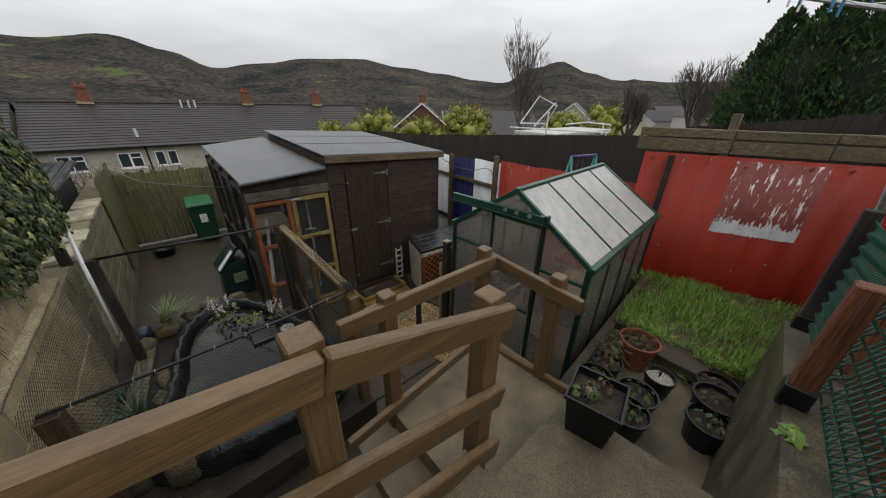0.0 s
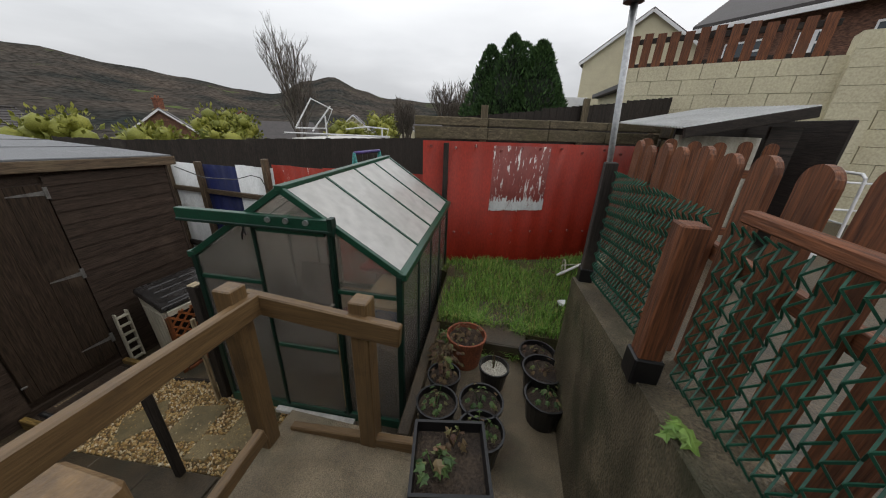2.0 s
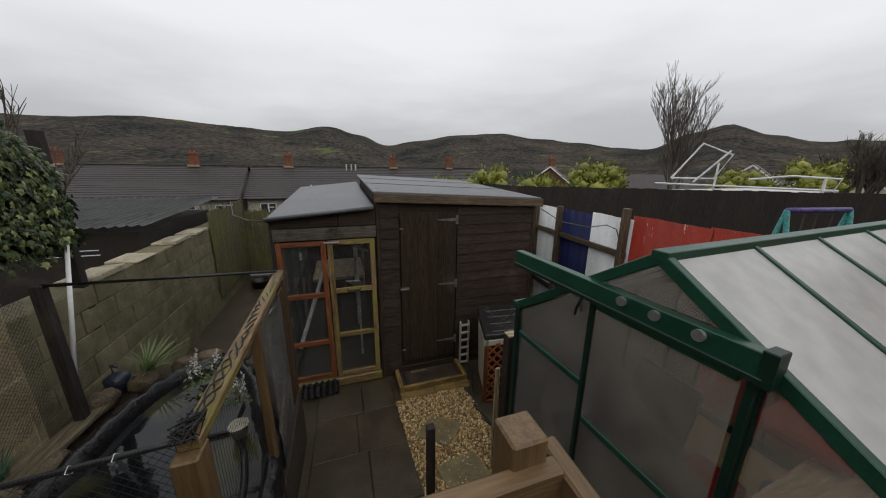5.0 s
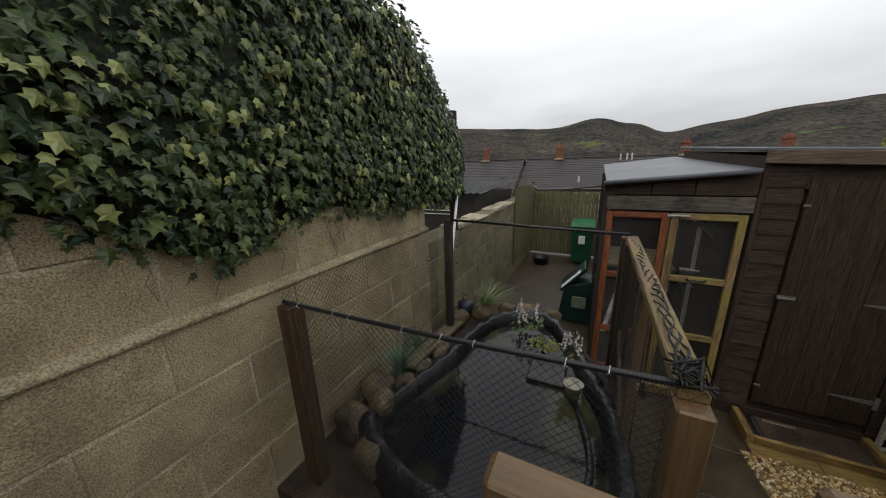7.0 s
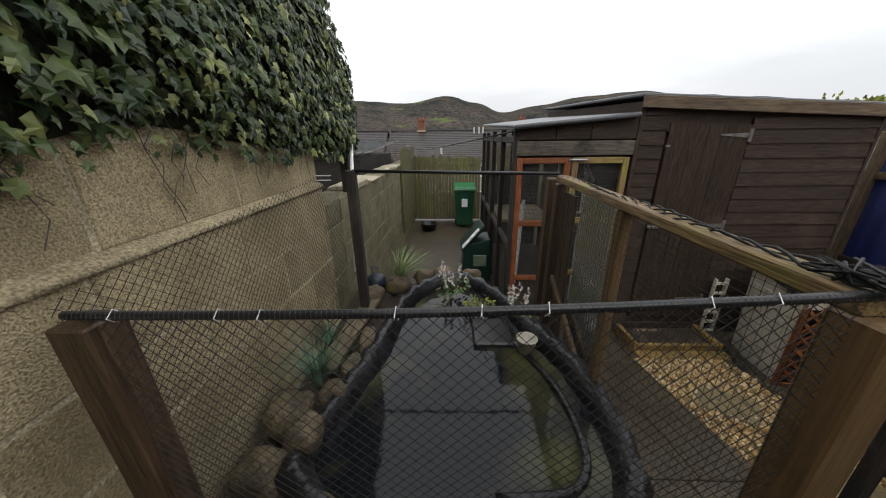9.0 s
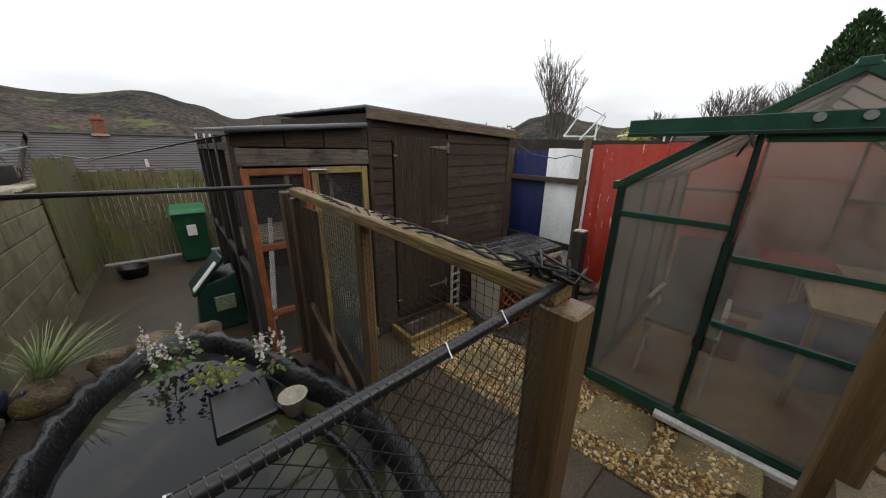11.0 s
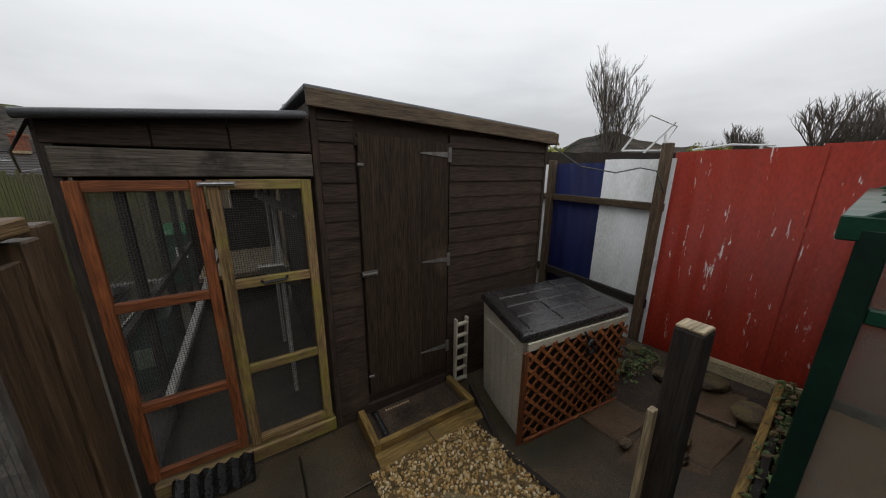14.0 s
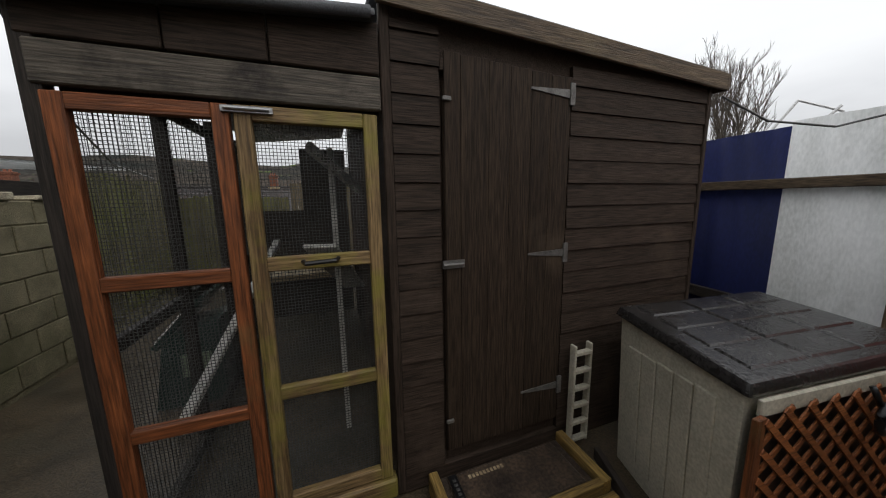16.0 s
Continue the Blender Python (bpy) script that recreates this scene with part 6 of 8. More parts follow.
def build_boundary():
    bm = BM()
    hull8(bm, ((-0.3, 0.10, 0.1), (3.84, 0.10, 0.1), (3.84, 0.35, 0.1), (-0.3, 0.35, 0.1)), ((-0.3, 0.10, wall_top(-0.3)), (3.84, 0.10, wall_top(3.84)), (3.84, 0.35, wall_top(3.84)), (-0.3, 0.35, wall_top(-0.3))))
    bmesh.ops.subdivide_edges(bm, edges=bm.edges[:], cuts=6, use_grid_fill=True)
    for v in bm.verts:
        if v.co.z > 1:
            v.co += Vector((0, 0.012 * noise.noise(v.co * 3), 0.012 * noise.noise(v.co * 2.3)))
    tagged(part("wall_south", bm, M_WALLS), "low stained concrete wall carrying the fence", "wall", kind="structure")
    t = thing("chain_link_fence", (2.6, 0.25, 2.0), "green plastic chain link fence on red-brown timber posts", "fence")
    y = 0.25
    for x, s, z1, m in ((2.715, 0.075, 2.655, PICKET[2]), (3.79, 0.07, 2.72, DARKW[2]), (0.95, 0.10, 2.70, PICKET[2])):
        yp = y + (0.075 if x < 3 else 0.03)
        beam_part("post", (x, yp, wall_top(x) - 0.02), (x, yp, z1), s, s, m, t, 0.006)
        bm = BM()
        box(bm, x - s * 0.62, x + s * 0.62, yp - s * 0.62, yp + s * 0.62, wall_top(x) - 0.01, wall_top(x) + 0.10)
        part("post_shoe", bevelled(bm, 0.006), M_BLACKP, t, "black metal post shoe")
    for x0, x1 in ((-0.2, 2.66),):
        beam_part("top_rail", (x0, y - 0.02, 2.705), (x1, y - 0.02, 2.700), 0.04, 0.035, PICKET[0], t, 0.005)
    bm = BM()
    cell = 0.040

    def fold(p, q):
        beam(bm, p, q, 0.0045, 0.0045)

    for x0, x1 in ((0.6, 2.66), (2.77, 3.75)):
        k = x0
        while k < x1:
            z = wall_top(k) + 0.02
            side = 0
            while z < 2.665:
                h = cell * 0.95
                a = (k if side == 0 else k + cell * 0.5, y + 0.012 * (1 if side else -1), z)
                b = (k + cell * 0.5 if side == 0 else k, y - 0.012 * (1 if side else -1), min(z + h, 2.68))
                fold(a, b)
                a2 = (k + cell if side == 0 else k + cell * 0.5, a[1], z)
                b2 = (k + cell * 0.5 if side == 0 else k + cell, b[1], min(z + h, 2.68))
                fold(a2, b2)
                z += h
                side = 1 - side
            k += cell
    ch = part("chain_link", bm, M_CHAIN, t, "green plastic coated diamond wire")
    ch["kind"] = "stuff"

    def picket(t, x, y, z0, z1, w=0.095, along="x", lean=0.0):
        bm = BM()
        n = 8
        pts = [(-w / 2, z0), (w / 2, z0)] + [(w / 2 * math.cos(a), z1 - w / 2 + w / 2 * math.sin(a)) for a in [math.pi * i / n for i in range(n + 1)]]
        f, b = [], []
        for s, z in pts:
            l = lean * (z - z0)
            p = (x + s + l, y + 0.011, z) if along == "x" else (x + 0.011, y + s + l, z)
            q = (x + s + l, y - 0.011, z) if along == "x" else (x - 0.011, y + s + l, z)
            f.append(bm.verts.new(p))
            b.append(bm.verts.new(q))
        bm.faces.new(f)
        bm.faces.new(b[::-1])
        for i in range(len(f)):
            bm.faces.new((f[i], b[i], b[(i + 1) % len(f)], f[(i + 1) % len(f)]))
        bmesh.ops.recalc_face_normals(bm, faces=bm.faces)
        part("picket", bm, PICKET[2], t)

    t = thing("picket_fence", (3.2, 0.13, 2.0), "red-brown round-topped picket fence behind the chain link", "fence")
    x = 0.75
    while x < 3.95:
        picket(t, x, 0.13, 1.78, 2.885 - 0.012 * x + rnd.uniform(-0.012, 0.012), 0.10, "x", rnd.uniform(-0.01, 0.01))
        x += 0.172
    for z in (2.0, 2.50):
        beam_part("rail", (0.6, 0.095, z), (3.95, 0.095, z), 0.035, 0.06, PICKET[0], t, 0.004)
    t = thing("picket_fence", (4.95, -0.6, 1.8), "red-brown picket gate beside the lean-to", "gate")
    y = -0.30
    while y > -1.30:
        picket(t, 4.95, y, 1.80, 2.84 + rnd.uniform(-0.01, 0.01), 0.10, "y")
        y -= 0.19
    for z in (2.05, 2.58):
        beam_part("rail", (4.98, -0.24, z), (4.98, -1.30, z), 0.04, 0.07, PICKET[1], t, 0.004)


build_boundary()
slab("patio", ((-0.3, -7.0), (9.5, -7.0), (8.6, -1.5), (6.62, -1.45), (4.3, 0.05), (4.2, 0.09), (-0.3, 0.09)), 0.0, 1.76, M_CONC, "damp concrete upper patio", "patio")


def build_leanto():
    t = thing("lean_to", (5.8, -1.2, 1.76), "dark board lean-to with corrugated clear roof", "lean-to")
    n = 30
    bm = BM()
    r0, r1 = [], []
    for i in range(n * 4 + 1):
        x = 5.12 + 1.5 * i / (n * 4)
        o = 0.012 * math.sin(i * math.pi / 2)
        r0.append(bm.verts.new((x - 0.17, -0.55 + 0.07 * (x - 5.12), 2.94 + 0.036 * (x - 5.12) + o)))
        r1.append(bm.verts.new((x + 0.05, -1.62 + 0.10 * (x - 5.12), 3.15 + 0.03 * (x - 5.12) + o)))
    for i in range(n * 4):
        bm.faces.new((r0[i], r0[i + 1], r1[i + 1], r1[i]))
    bmesh.ops.solidify(bm, geom=bm.faces[:], thickness=0.005)
    part("roof_sheet", bm, M_WHITEP, t, "pale corrugated roof sheet", smooth=True)
    beam_part("barge_board", (4.97, -0.57, 2.90), (5.17, -1.62, 3.105), 0.03, 0.09, DARKW[1], t)
    corrugated("wall_sheet", (5.22, -0.62), (5.26, -1.35), 1.76, 2.88, M_BOXBODY, t, 0.11, 0.012, "pale corrugated wall sheet")
    z = 1.78
    while z < 2.95:
        bm = BM()
        box(bm, 5.22, 5.25, -1.60, -1.36, z, z + 0.115)
        part("board", bm, DARKW[1], t)
        z += 0.12
    bbox_part("back", (6.5, 6.55, -1.95, -1.15, 1.76, 3.0), DARKW[1], t)
    bbox_part("side", (5.2, 6.5, -1.95, -1.92, 1.76, 3.05), DARKW[0], t)


build_leanto()


def build_cream_wall():
    w = wall_core("wall_far", 8.2, 8.5, -1.4, -1.1, 1.5, 1.7, M_CREAM, "cream painted block wall")
    a, b = Vector((8.6, -0.95, 0)), Vector((6.3, -5.8, 0))
    d = (b - a).normalized()
    ln = (b - a).length
    z = 1.7
    r = 0
    while z < 3.70:
        s = -0.22 * (r % 2)
        while s < ln:
            p, q = a + d * max(s, 0), a + d * min(s + 0.44, ln)
            if (q - p).length > 0.05:
                bm = BM()
                beam(bm, p + d * 0.004 + Vector((0, 0, z + 0.11)), q - d * 0.004 + Vector((0, 0, z + 0.11)), 0.2, 0.216)
                part("block", bm, M_CREAM, w)
            s += 0.44
        z += 0.222
        r += 1
    p = a + d * 2.75
    for k in range(12):
        bm = BM()
        c = p + Vector((-0.08, -0.04, 1.8 + k * 0.205))
        beam(bm, c - d * 0.21, c + d * 0.21, 0.36, 0.2)
        part("pier_block", bm, M_CREAM, w)
    t = thing("board_fence", tuple(a + d * 1.5 + Vector((0, 0, 3.76))), "brown picket boards on top of the cream wall", "fence")
    s = 0.05
    while s < 2.45:
        c = a + d * s
        bm = BM()
        beam(bm, c + Vector((0, 0, 3.76)), c + Vector((0, 0, 4.42 + rnd.uniform(-0.02, 0.02))), 0.02, 0.125, up=(d.x, d.y, 0))
        part("board", bm, PICKET[2], t)
        s += 0.19
    for z in (3.95, 4.32):
        beam_part("rail", a + d * 0.0 + Vector((0.05, 0.05, z)), a + d * 2.5 + Vector((0.05, 0.05, z)), 0.03, 0.08, DARKW[0], t)
    t = thing("board_fence", tuple(a + d * 4 + Vector((0, 0, 3.76))), "dark horizontal boards on top of the cream wall", "fence")
    for z in (3.8, 4.0, 4.22):
        beam_part("board", a + d * 3.0 + Vector((0, 0, z + 0.1)), b + Vector((0, 0, z + 0.1)), 0.025, 0.19, DARKW[0], t)


build_cream_wall()


def build_walking_frame():
    t = thing("walking_frame", (6.3, -2.6, 1.76), "white tubular walking frame on the patio", "walking frame")
    o = Vector((5.55, -2.55, 1.76))
    for y in (0, -0.55):
        for x in (0, 0.45):
            bm = BM()
            tube(bm, [o + Vector((x * 1.15, y, 0)), o + Vector((x * 0.8 + 0.05, y, 0.78))], 0.014, 8)
            lg = part("leg", bm, M_UPVC, t)
            bm = BM()
            tube(bm, [o + Vector((x * 1.15, y, 0)), o + Vector((x * 1.15, y, 0.03))], 0.02, 8)
            part("rubber_foot", bm, M_BLACKP, lg)
        bm = BM()
        tube(bm, [o + Vector((0.05, y, 0.78)), o + Vector((0.10, y, 0.82)), o + Vector((0.36, y, 0.82)), o + Vector((0.41, y, 0.78))], 0.015, 8)
        part("grip", bm, M_UPVC, t)
        bm = BM()
        tube(bm, [o + Vector((0.03, y, 0.32)), o + Vector((0.48, y, 0.32))], 0.011, 8)
        part("side_bar", bm, M_UPVC, t)
    for z in (0.40, 0.70):
        bm = BM()
        tube(bm, [o + Vector((0.42, 0, z)), o + Vector((0.42, -0.55, z))], 0.012, 8)
        part("cross_bar", bm, M_UPVC, t)
    t = thing("plastic_jug", (5.3, -2.1, 1.76), "translucent white plastic jug on the patio", "jug")
    bm = BM()
    lathe(bm, (5.3, -2.1, 1.762), ((0, 0), (0.09, 0), (0.10, 0.02), (0.10, 0.16), (0.04, 0.22), (0.03, 0.25), (0, 0.25)), 14)
    part("bottle", bm, M_UPVC, t, smooth=True)
    t = thing("garden_hose", (5.6, -2.2, 1.76), "yellowed coil of hose on the patio", "hose")
    bm = BM()
    tube(bm, [(5.65 + 0.26 * math.cos(k * 0.4), -2.2, 2.05 + 0.28 * math.sin(k * 0.4)) for k in range(17)], 0.012, 6)
    part("coil", bm, M_BOXBODY, t, smooth=True)


build_walking_frame()


def build_airer():
    t = thing("rotary_airer", (3.75, 0.42, 1.9), "grey rotary clothes line with pegs on a leaning pole", "clothes line")
    f, h = Vector((4.12, 0.13, 1.73)), Vector((3.78, 0.355, 3.57))
    bm = BM()
    tube(bm, [f, h], 0.019, 10)
    pole = part("pole", bm, M_STEEL, t, "grey steel pole", smooth=True)
    bm = BM()
    tube(bm, [f, f.lerp(h, 0.50)], 0.027, 10)
    part("sleeve", bm, M_BLACKP, t, "black lower pole sleeve with rings", smooth=True)
    for k in range(7):
        p = f.lerp(h, 0.10 + 0.06 * k)
        bm = BM()
        tube(bm, [p, p + Vector((0, 0, 0.015))], 0.034, 10)
        part("ring", bm, M_BLACKP, pole)
    bm = BM()
    tube(bm, [h - Vector((0, 0, 0.07)), h + Vector((0, 0, 0.03))], 0.05, 12)
    part("hub", bm, M_BLACKP, t, "black hub")
    up = h + Vector((0, 0, 0.55))
    ends = []
    for k in range(4):
        a = math.radians(35 + 90 * k)
        e = h + Vector((1.35 * math.cos(a), 1.35 * math.sin(a), 0.42))
        ends.append(e)
        bm = BM()
        tube(bm, [h, e], 0.013, 8)
        part("arm", bm, M_STEEL, t)
    r = random.Random(5)
    for lv in (0.45, 0.60, 0.75, 0.88, 1.0):
        pts = [h.lerp(e, lv) for e in ends]
        for p, q in zip(pts, pts[1:] + pts[:1]):
            bm = BM()
            tube(bm, [p, p.lerp(q, 0.5) - Vector((0, 0, 0.03)), q], 0.003, 4)
            part("line", bm, M_UPVC, t)
            for j in range(2):
                m = p.lerp(q, r.uniform(0.15, 0.85)) - Vector((0, 0, 0.03))
                bm = BM()
                beam(bm, m + Vector((0, 0, 0.012)), m - Vector((0.006, 0, 0.07)), 0.012, 0.012)
                part("peg", bm, r.choice((M_UPVC, M_CHAIN, M_BLUEPEG)), t)


M_BLUEPEG = material("blue_peg_plastic", (0.05, 0.22, 0.45), (0.03, 0.14, 0.3), 0.5)
build_airer()


def build_retaining():
    """Rough stone retaining wall between lawn and patio."""
    t = thing("stone_wall", (5.3, -0.4, 1.0), "dark rough stone retaining wall beside the lawn", "wall")
    a, b = Vector((4.22, 0.10)), Vector((6.60, -1.02))
    d = (b - a).normalized()
    ln = (b - a).length
    z = 0.95
    while z < 1.78:
        h = rnd.uniform(0.13, 0.20)
        s = rnd.uniform(-0.2, 0)
        while s < ln:
            w = rnd.uniform(0.22, 0.42)
            p, q = a + d * max(s, 0), a + d * min(s + w - 0.01, ln)
            if (q - p).length > 0.06:
                bm = BM()
                beam(bm, (p.x, p.y - 0.1, z + h / 2), (q.x, q.y - 0.1, z + h / 2), 0.24 + rnd.uniform(-0.03, 0.03), h - 0.01)
                bmesh.ops.recalc_face_normals(bm, faces=bm.faces)
                part("stone", bevelled(bm, 0.02), M_STONE, t)
            s += w
        z += h


build_retaining()


# ---- lawn ----
def build_lawn():
    out = ((4.24, -1.45), (6.72, -1.25), (6.2, 0.15), (5.62, 1.9), (5.3, 1.52), (4.24, 1.42))
    slab("lawn", out, 0.1, 1.06, M_GRASS_SOIL, "rough uneven grass plot before the red fence", "lawn")
    t = thing("grass", (5.2, 0.3, 1.06), "bright uneven tufted winter grass", "grass", kind="stuff")
    r = random.Random(9)
    bm = BM()

    def inside(x, y):
        c = False
        for (x0, y0), (x1, y1) in zip(out, out[1:] + out[:1]):
            if (y0 > y) != (y1 > y) and x < (x1 - x0) * (y - y0) / (y1 - y0) + x0:
                c = not c
        return c

    n = 0
    while n < 23000:
        x, y = r.uniform(4.15, 6.75), r.uniform(-1.5, 1.95)
        d = noise.noise(Vector((x * 1.6, y * 1.6, 0))) + 0.5 * noise.noise(Vector((x * 5, y * 5, 2)))
        if not inside(x, y) or d < -0.45 * r.random() - 0.12:
            n += 0.2
            continue
        n += 1
        h = (0.05 + 0.05 * max(d + 0.4, 0)) * r.uniform(0.6, 1.4)
        a = r.uniform(0, 6.283)
        w = 0.0035
        s = Vector((math.cos(a), math.sin(a), 0)) * w
        b = Vector((-math.sin(a), math.cos(a), 0)) * h * r.uniform(0.1, 0.8)
        p = Vector((x, y, 1.055))
        m = p + b * 0.35 + Vector((0, 0, h * 0.6))
        v = [bm.verts.new(q) for q in (p - s, p + s, m + s * 0.8, m - s * 0.8)]
        bm.faces.new(v)
        tip = bm.verts.new(p + b + Vector((0, 0, h)))
        bm.faces.new((v[3], v[2], tip))
    g = part("grass_blades", bm, M_GRASS, t)
    g["kind"] = "stuff"
    # sprawling clumps along the bed edge
    for k in range(34):
        x, y = r.uniform(4.0, 4.5), r.uniform(0.35, 1.36)
        tuft("weed_tuft", (x, y, 0.94 if x < 4.24 else 1.06), 26, 0.10, 0.11, M_GRASS, "bright green weed tuft at the edge of the bed", "weed", 100 + k, 0.005)
    t = thing("paving_slab", (4.4, 0.75, 0.93), "damp grey slab half sunk at the lawn edge", "slab")
    bm = BM()
    box(bm, 4.02, 4.72, 0.55, 1.05, 0.90, 1.075)
    part("stone", bevelled(bm, 0.012), M_CONC, t)
    t = thing("litter_scrap", (4.85, 0.15, 1.08), "scrap of white paper on the grass", "litter")
    bm = BM()
    hull8(bm, ((4.82, 0.12, 1.09), (4.90, 0.10, 1.09), (4.91, 0.19, 1.10), (4.83, 0.18, 1.09)), ((4.82, 0.12, 1.11), (4.89, 0.11, 1.14), (4.90, 0.18, 1.12), (4.84, 0.18, 1.13)))
    part("scrap", bm, M_UPVC, t)
    t = thing("pole", (5.6, -0.6, 1.12), "white pole lying against the grass with yellow hose", "pole")
    bm = BM()
    tube(bm, [(5.55, 0.12, 1.12), (6.35, -0.95, 1.42)], 0.017, 8)
    part("shaft", bm, M_UPVC, t, smooth=True)
    t = thing("garden_hose", (6.3, -0.8, 1.1), "loop of cream hose at the foot of the red fence", "hose")
    bm = BM()
    tube(bm, [(5.75 + 0.12 * math.cos(k * 0.5), 0.02, 1.16 + 0.10 * math.sin(k * 0.5)) for k in range(13)] + [(6.1, -0.5, 1.12), (6.35, -0.8, 1.2), (6.4, -0.95, 1.5), (6.38, -1.0, 1.65), (6.3, -0.9, 1.5), (6.25, -0.8, 1.2), (6.1, -0.7, 1.1)], 0.011, 6)
    part("coil", bm, M_BOXBODY, t, smooth=True)
    t = thing("kerb_edging", (4.5, 1.45, 1.0), "low concrete edging beside the greenhouse", "edging")
    beam_part("edging", (3.05, 1.36, 0.93), (5.5, 1.50, 1.05), 0.09, 0.12, M_CONC, t, 0.01)


build_lawn()


# ---- plant pots ----
def round_pot(x, y, z0, h, r, mat, label, plant=None, seed=0, group="plant pots on the bed", fill=None):
    t = thing("plant_pot", (x, y, z0), label, "plant pot", group)
    bm = BM()
    lathe(bm, (x, y, z0), ((0, 0.0), (r * 0.78, 0), (r * 0.97, h - 0.03), (r * 1.04, h - 0.028), (r * 1.05, h), (r * 0.96, h), (r * 0.93, h - 0.05), (0, h - 0.05)), 22)
    part("pot", bm, mat, t, smooth=False)
    bm = BM()
    rr = random.Random(seed)
    c = bm.verts.new((x, y, z0 + h - 0.035))
    ring = [bm.verts.new((x + r * 0.93 * math.cos(k * 0.3927), y + r * 0.93 * math.sin(k * 0.3927), z0 + h - 0.045 + rr.uniform(-0.006, 0.006))) for k in range(16)]
    for k in range(16):
        bm.faces.new((c, ring[k], ring[(k + 1) % 16]))
    part("soil", bm, fill or M_SOIL, t)
    if plant:
        kind, mat2, n, ph = plant
        bm = BM()
        for i in range(n):
            a, q = rr.uniform(0, 6.283), math.sqrt(rr.random()) * r * 0.8
            cc = Vector((x + q * math.cos(a), y + q * math.sin(a), z0 + h - 0.04 + ph * rr.uniform(0.15, 1)))
            leaf_shape(bm, cc, Vector((math.cos(a) * 0.7, math.sin(a) * 0.7, 1)), Vector((math.cos(a), math.sin(a), -0.4)), rr.uniform(0.025, 0.05))
        for i in range(max(3, n // 8)):
            a, q = rr.uniform(0, 6.283), math.sqrt(rr.random()) * r * 0.5
            tube(bm, [Vector((x, y, z0 + h - 0.05)), Vector((x + q * math.cos(a), y + q * math.sin(a), z0 + h - 0.04 + ph * rr.uniform(0.6, 1.2)))], 0.0025, 4)
        part("plant", bm, mat2, t, "small leafy shoots")
    return t


BZ = 0.932
blk = "black plastic plant pot with soil and shoots on the bed"
M_WHITEGRAVEL = material("white_chippings", (0.60, 0.57, 0.48), (0.35, 0.32, 0.26), 0.8, (60, 60, 60), 200.0, 1.0)
round_pot(3.90, 1.075, BZ, 0.29, 0.165, M_TERRA, "terracotta plant pot with wilted plants on the bed", ("w", M_HERBD, 46, 0.10), 1)
round_pot(3.68, 0.815, BZ, 0.20, 0.115, M_BLACKP, "black pot topped with white chippings on the bed", None, 2, fill=M_WHITEGRAVEL)
round_pot(3.45, 0.44, BZ, 0.23, 0.145, M_BLACKP, blk, ("g", M_HERB, 22, 0.09), 3)
round_pot(3.67, 0.45, BZ, 0.27, 0.15, M_BLACKP, blk, ("g", M_HERBD, 14, 0.08), 4)
round_pot(3.98, 0.46, BZ, 0.17, 0.15, M_BLACKP, blk, ("g", M_HERBD, 16, 0.07), 5)
round_pot(3.28, 0.88, BZ, 0.25, 0.145, M_BLACKP, blk, ("g", M_HERB, 18, 0.10), 6)
round_pot(3.06, 0.86, BZ, 0.25, 0.14, M_BLACKP, blk, ("g", M_HERB, 24, 0.11), 7)
round_pot(3.20, 1.17, BZ, 0.25, 0.135, M_BLACKP, blk, ("g", M_HERB, 24, 0.10), 8)
round_pot(3.48, 1.18, BZ, 0.22, 0.12, M_BLACKP, "black pot with tall wilted stems on the bed", ("w", M_HERBD, 60, 0.24), 9)
leafy("wilted_shrub", (3.78, 1.22, 0.95), 110, 0.16, 0.36, M_HERBD, "wilted brown and green shrub by the greenhouse corner", "shrub", 31, 0.045)
tuft("dead_stems", (3.68, 0.82, 1.12), 14, 0.17, 0.05, M_HERBD, "dead brown stems in the chippings pot", "plant", 32, 0.004)
leafy("weed", (2.44, 0.33, 2.10), 9, 0.045, 0.07, M_WEED, "pale green seedling on the wall by the fence post", "weed", 33, 0.055)
for k in range(6):
    leafy("weed", (4.1 + 0.22 * k, 1.33 + 0.012 * k, 0.96 + 0.018 * k), 26, 0.10, 0.10, M_HERB, "low green weeds beside the greenhouse", "weed", 40 + k, 0.03)


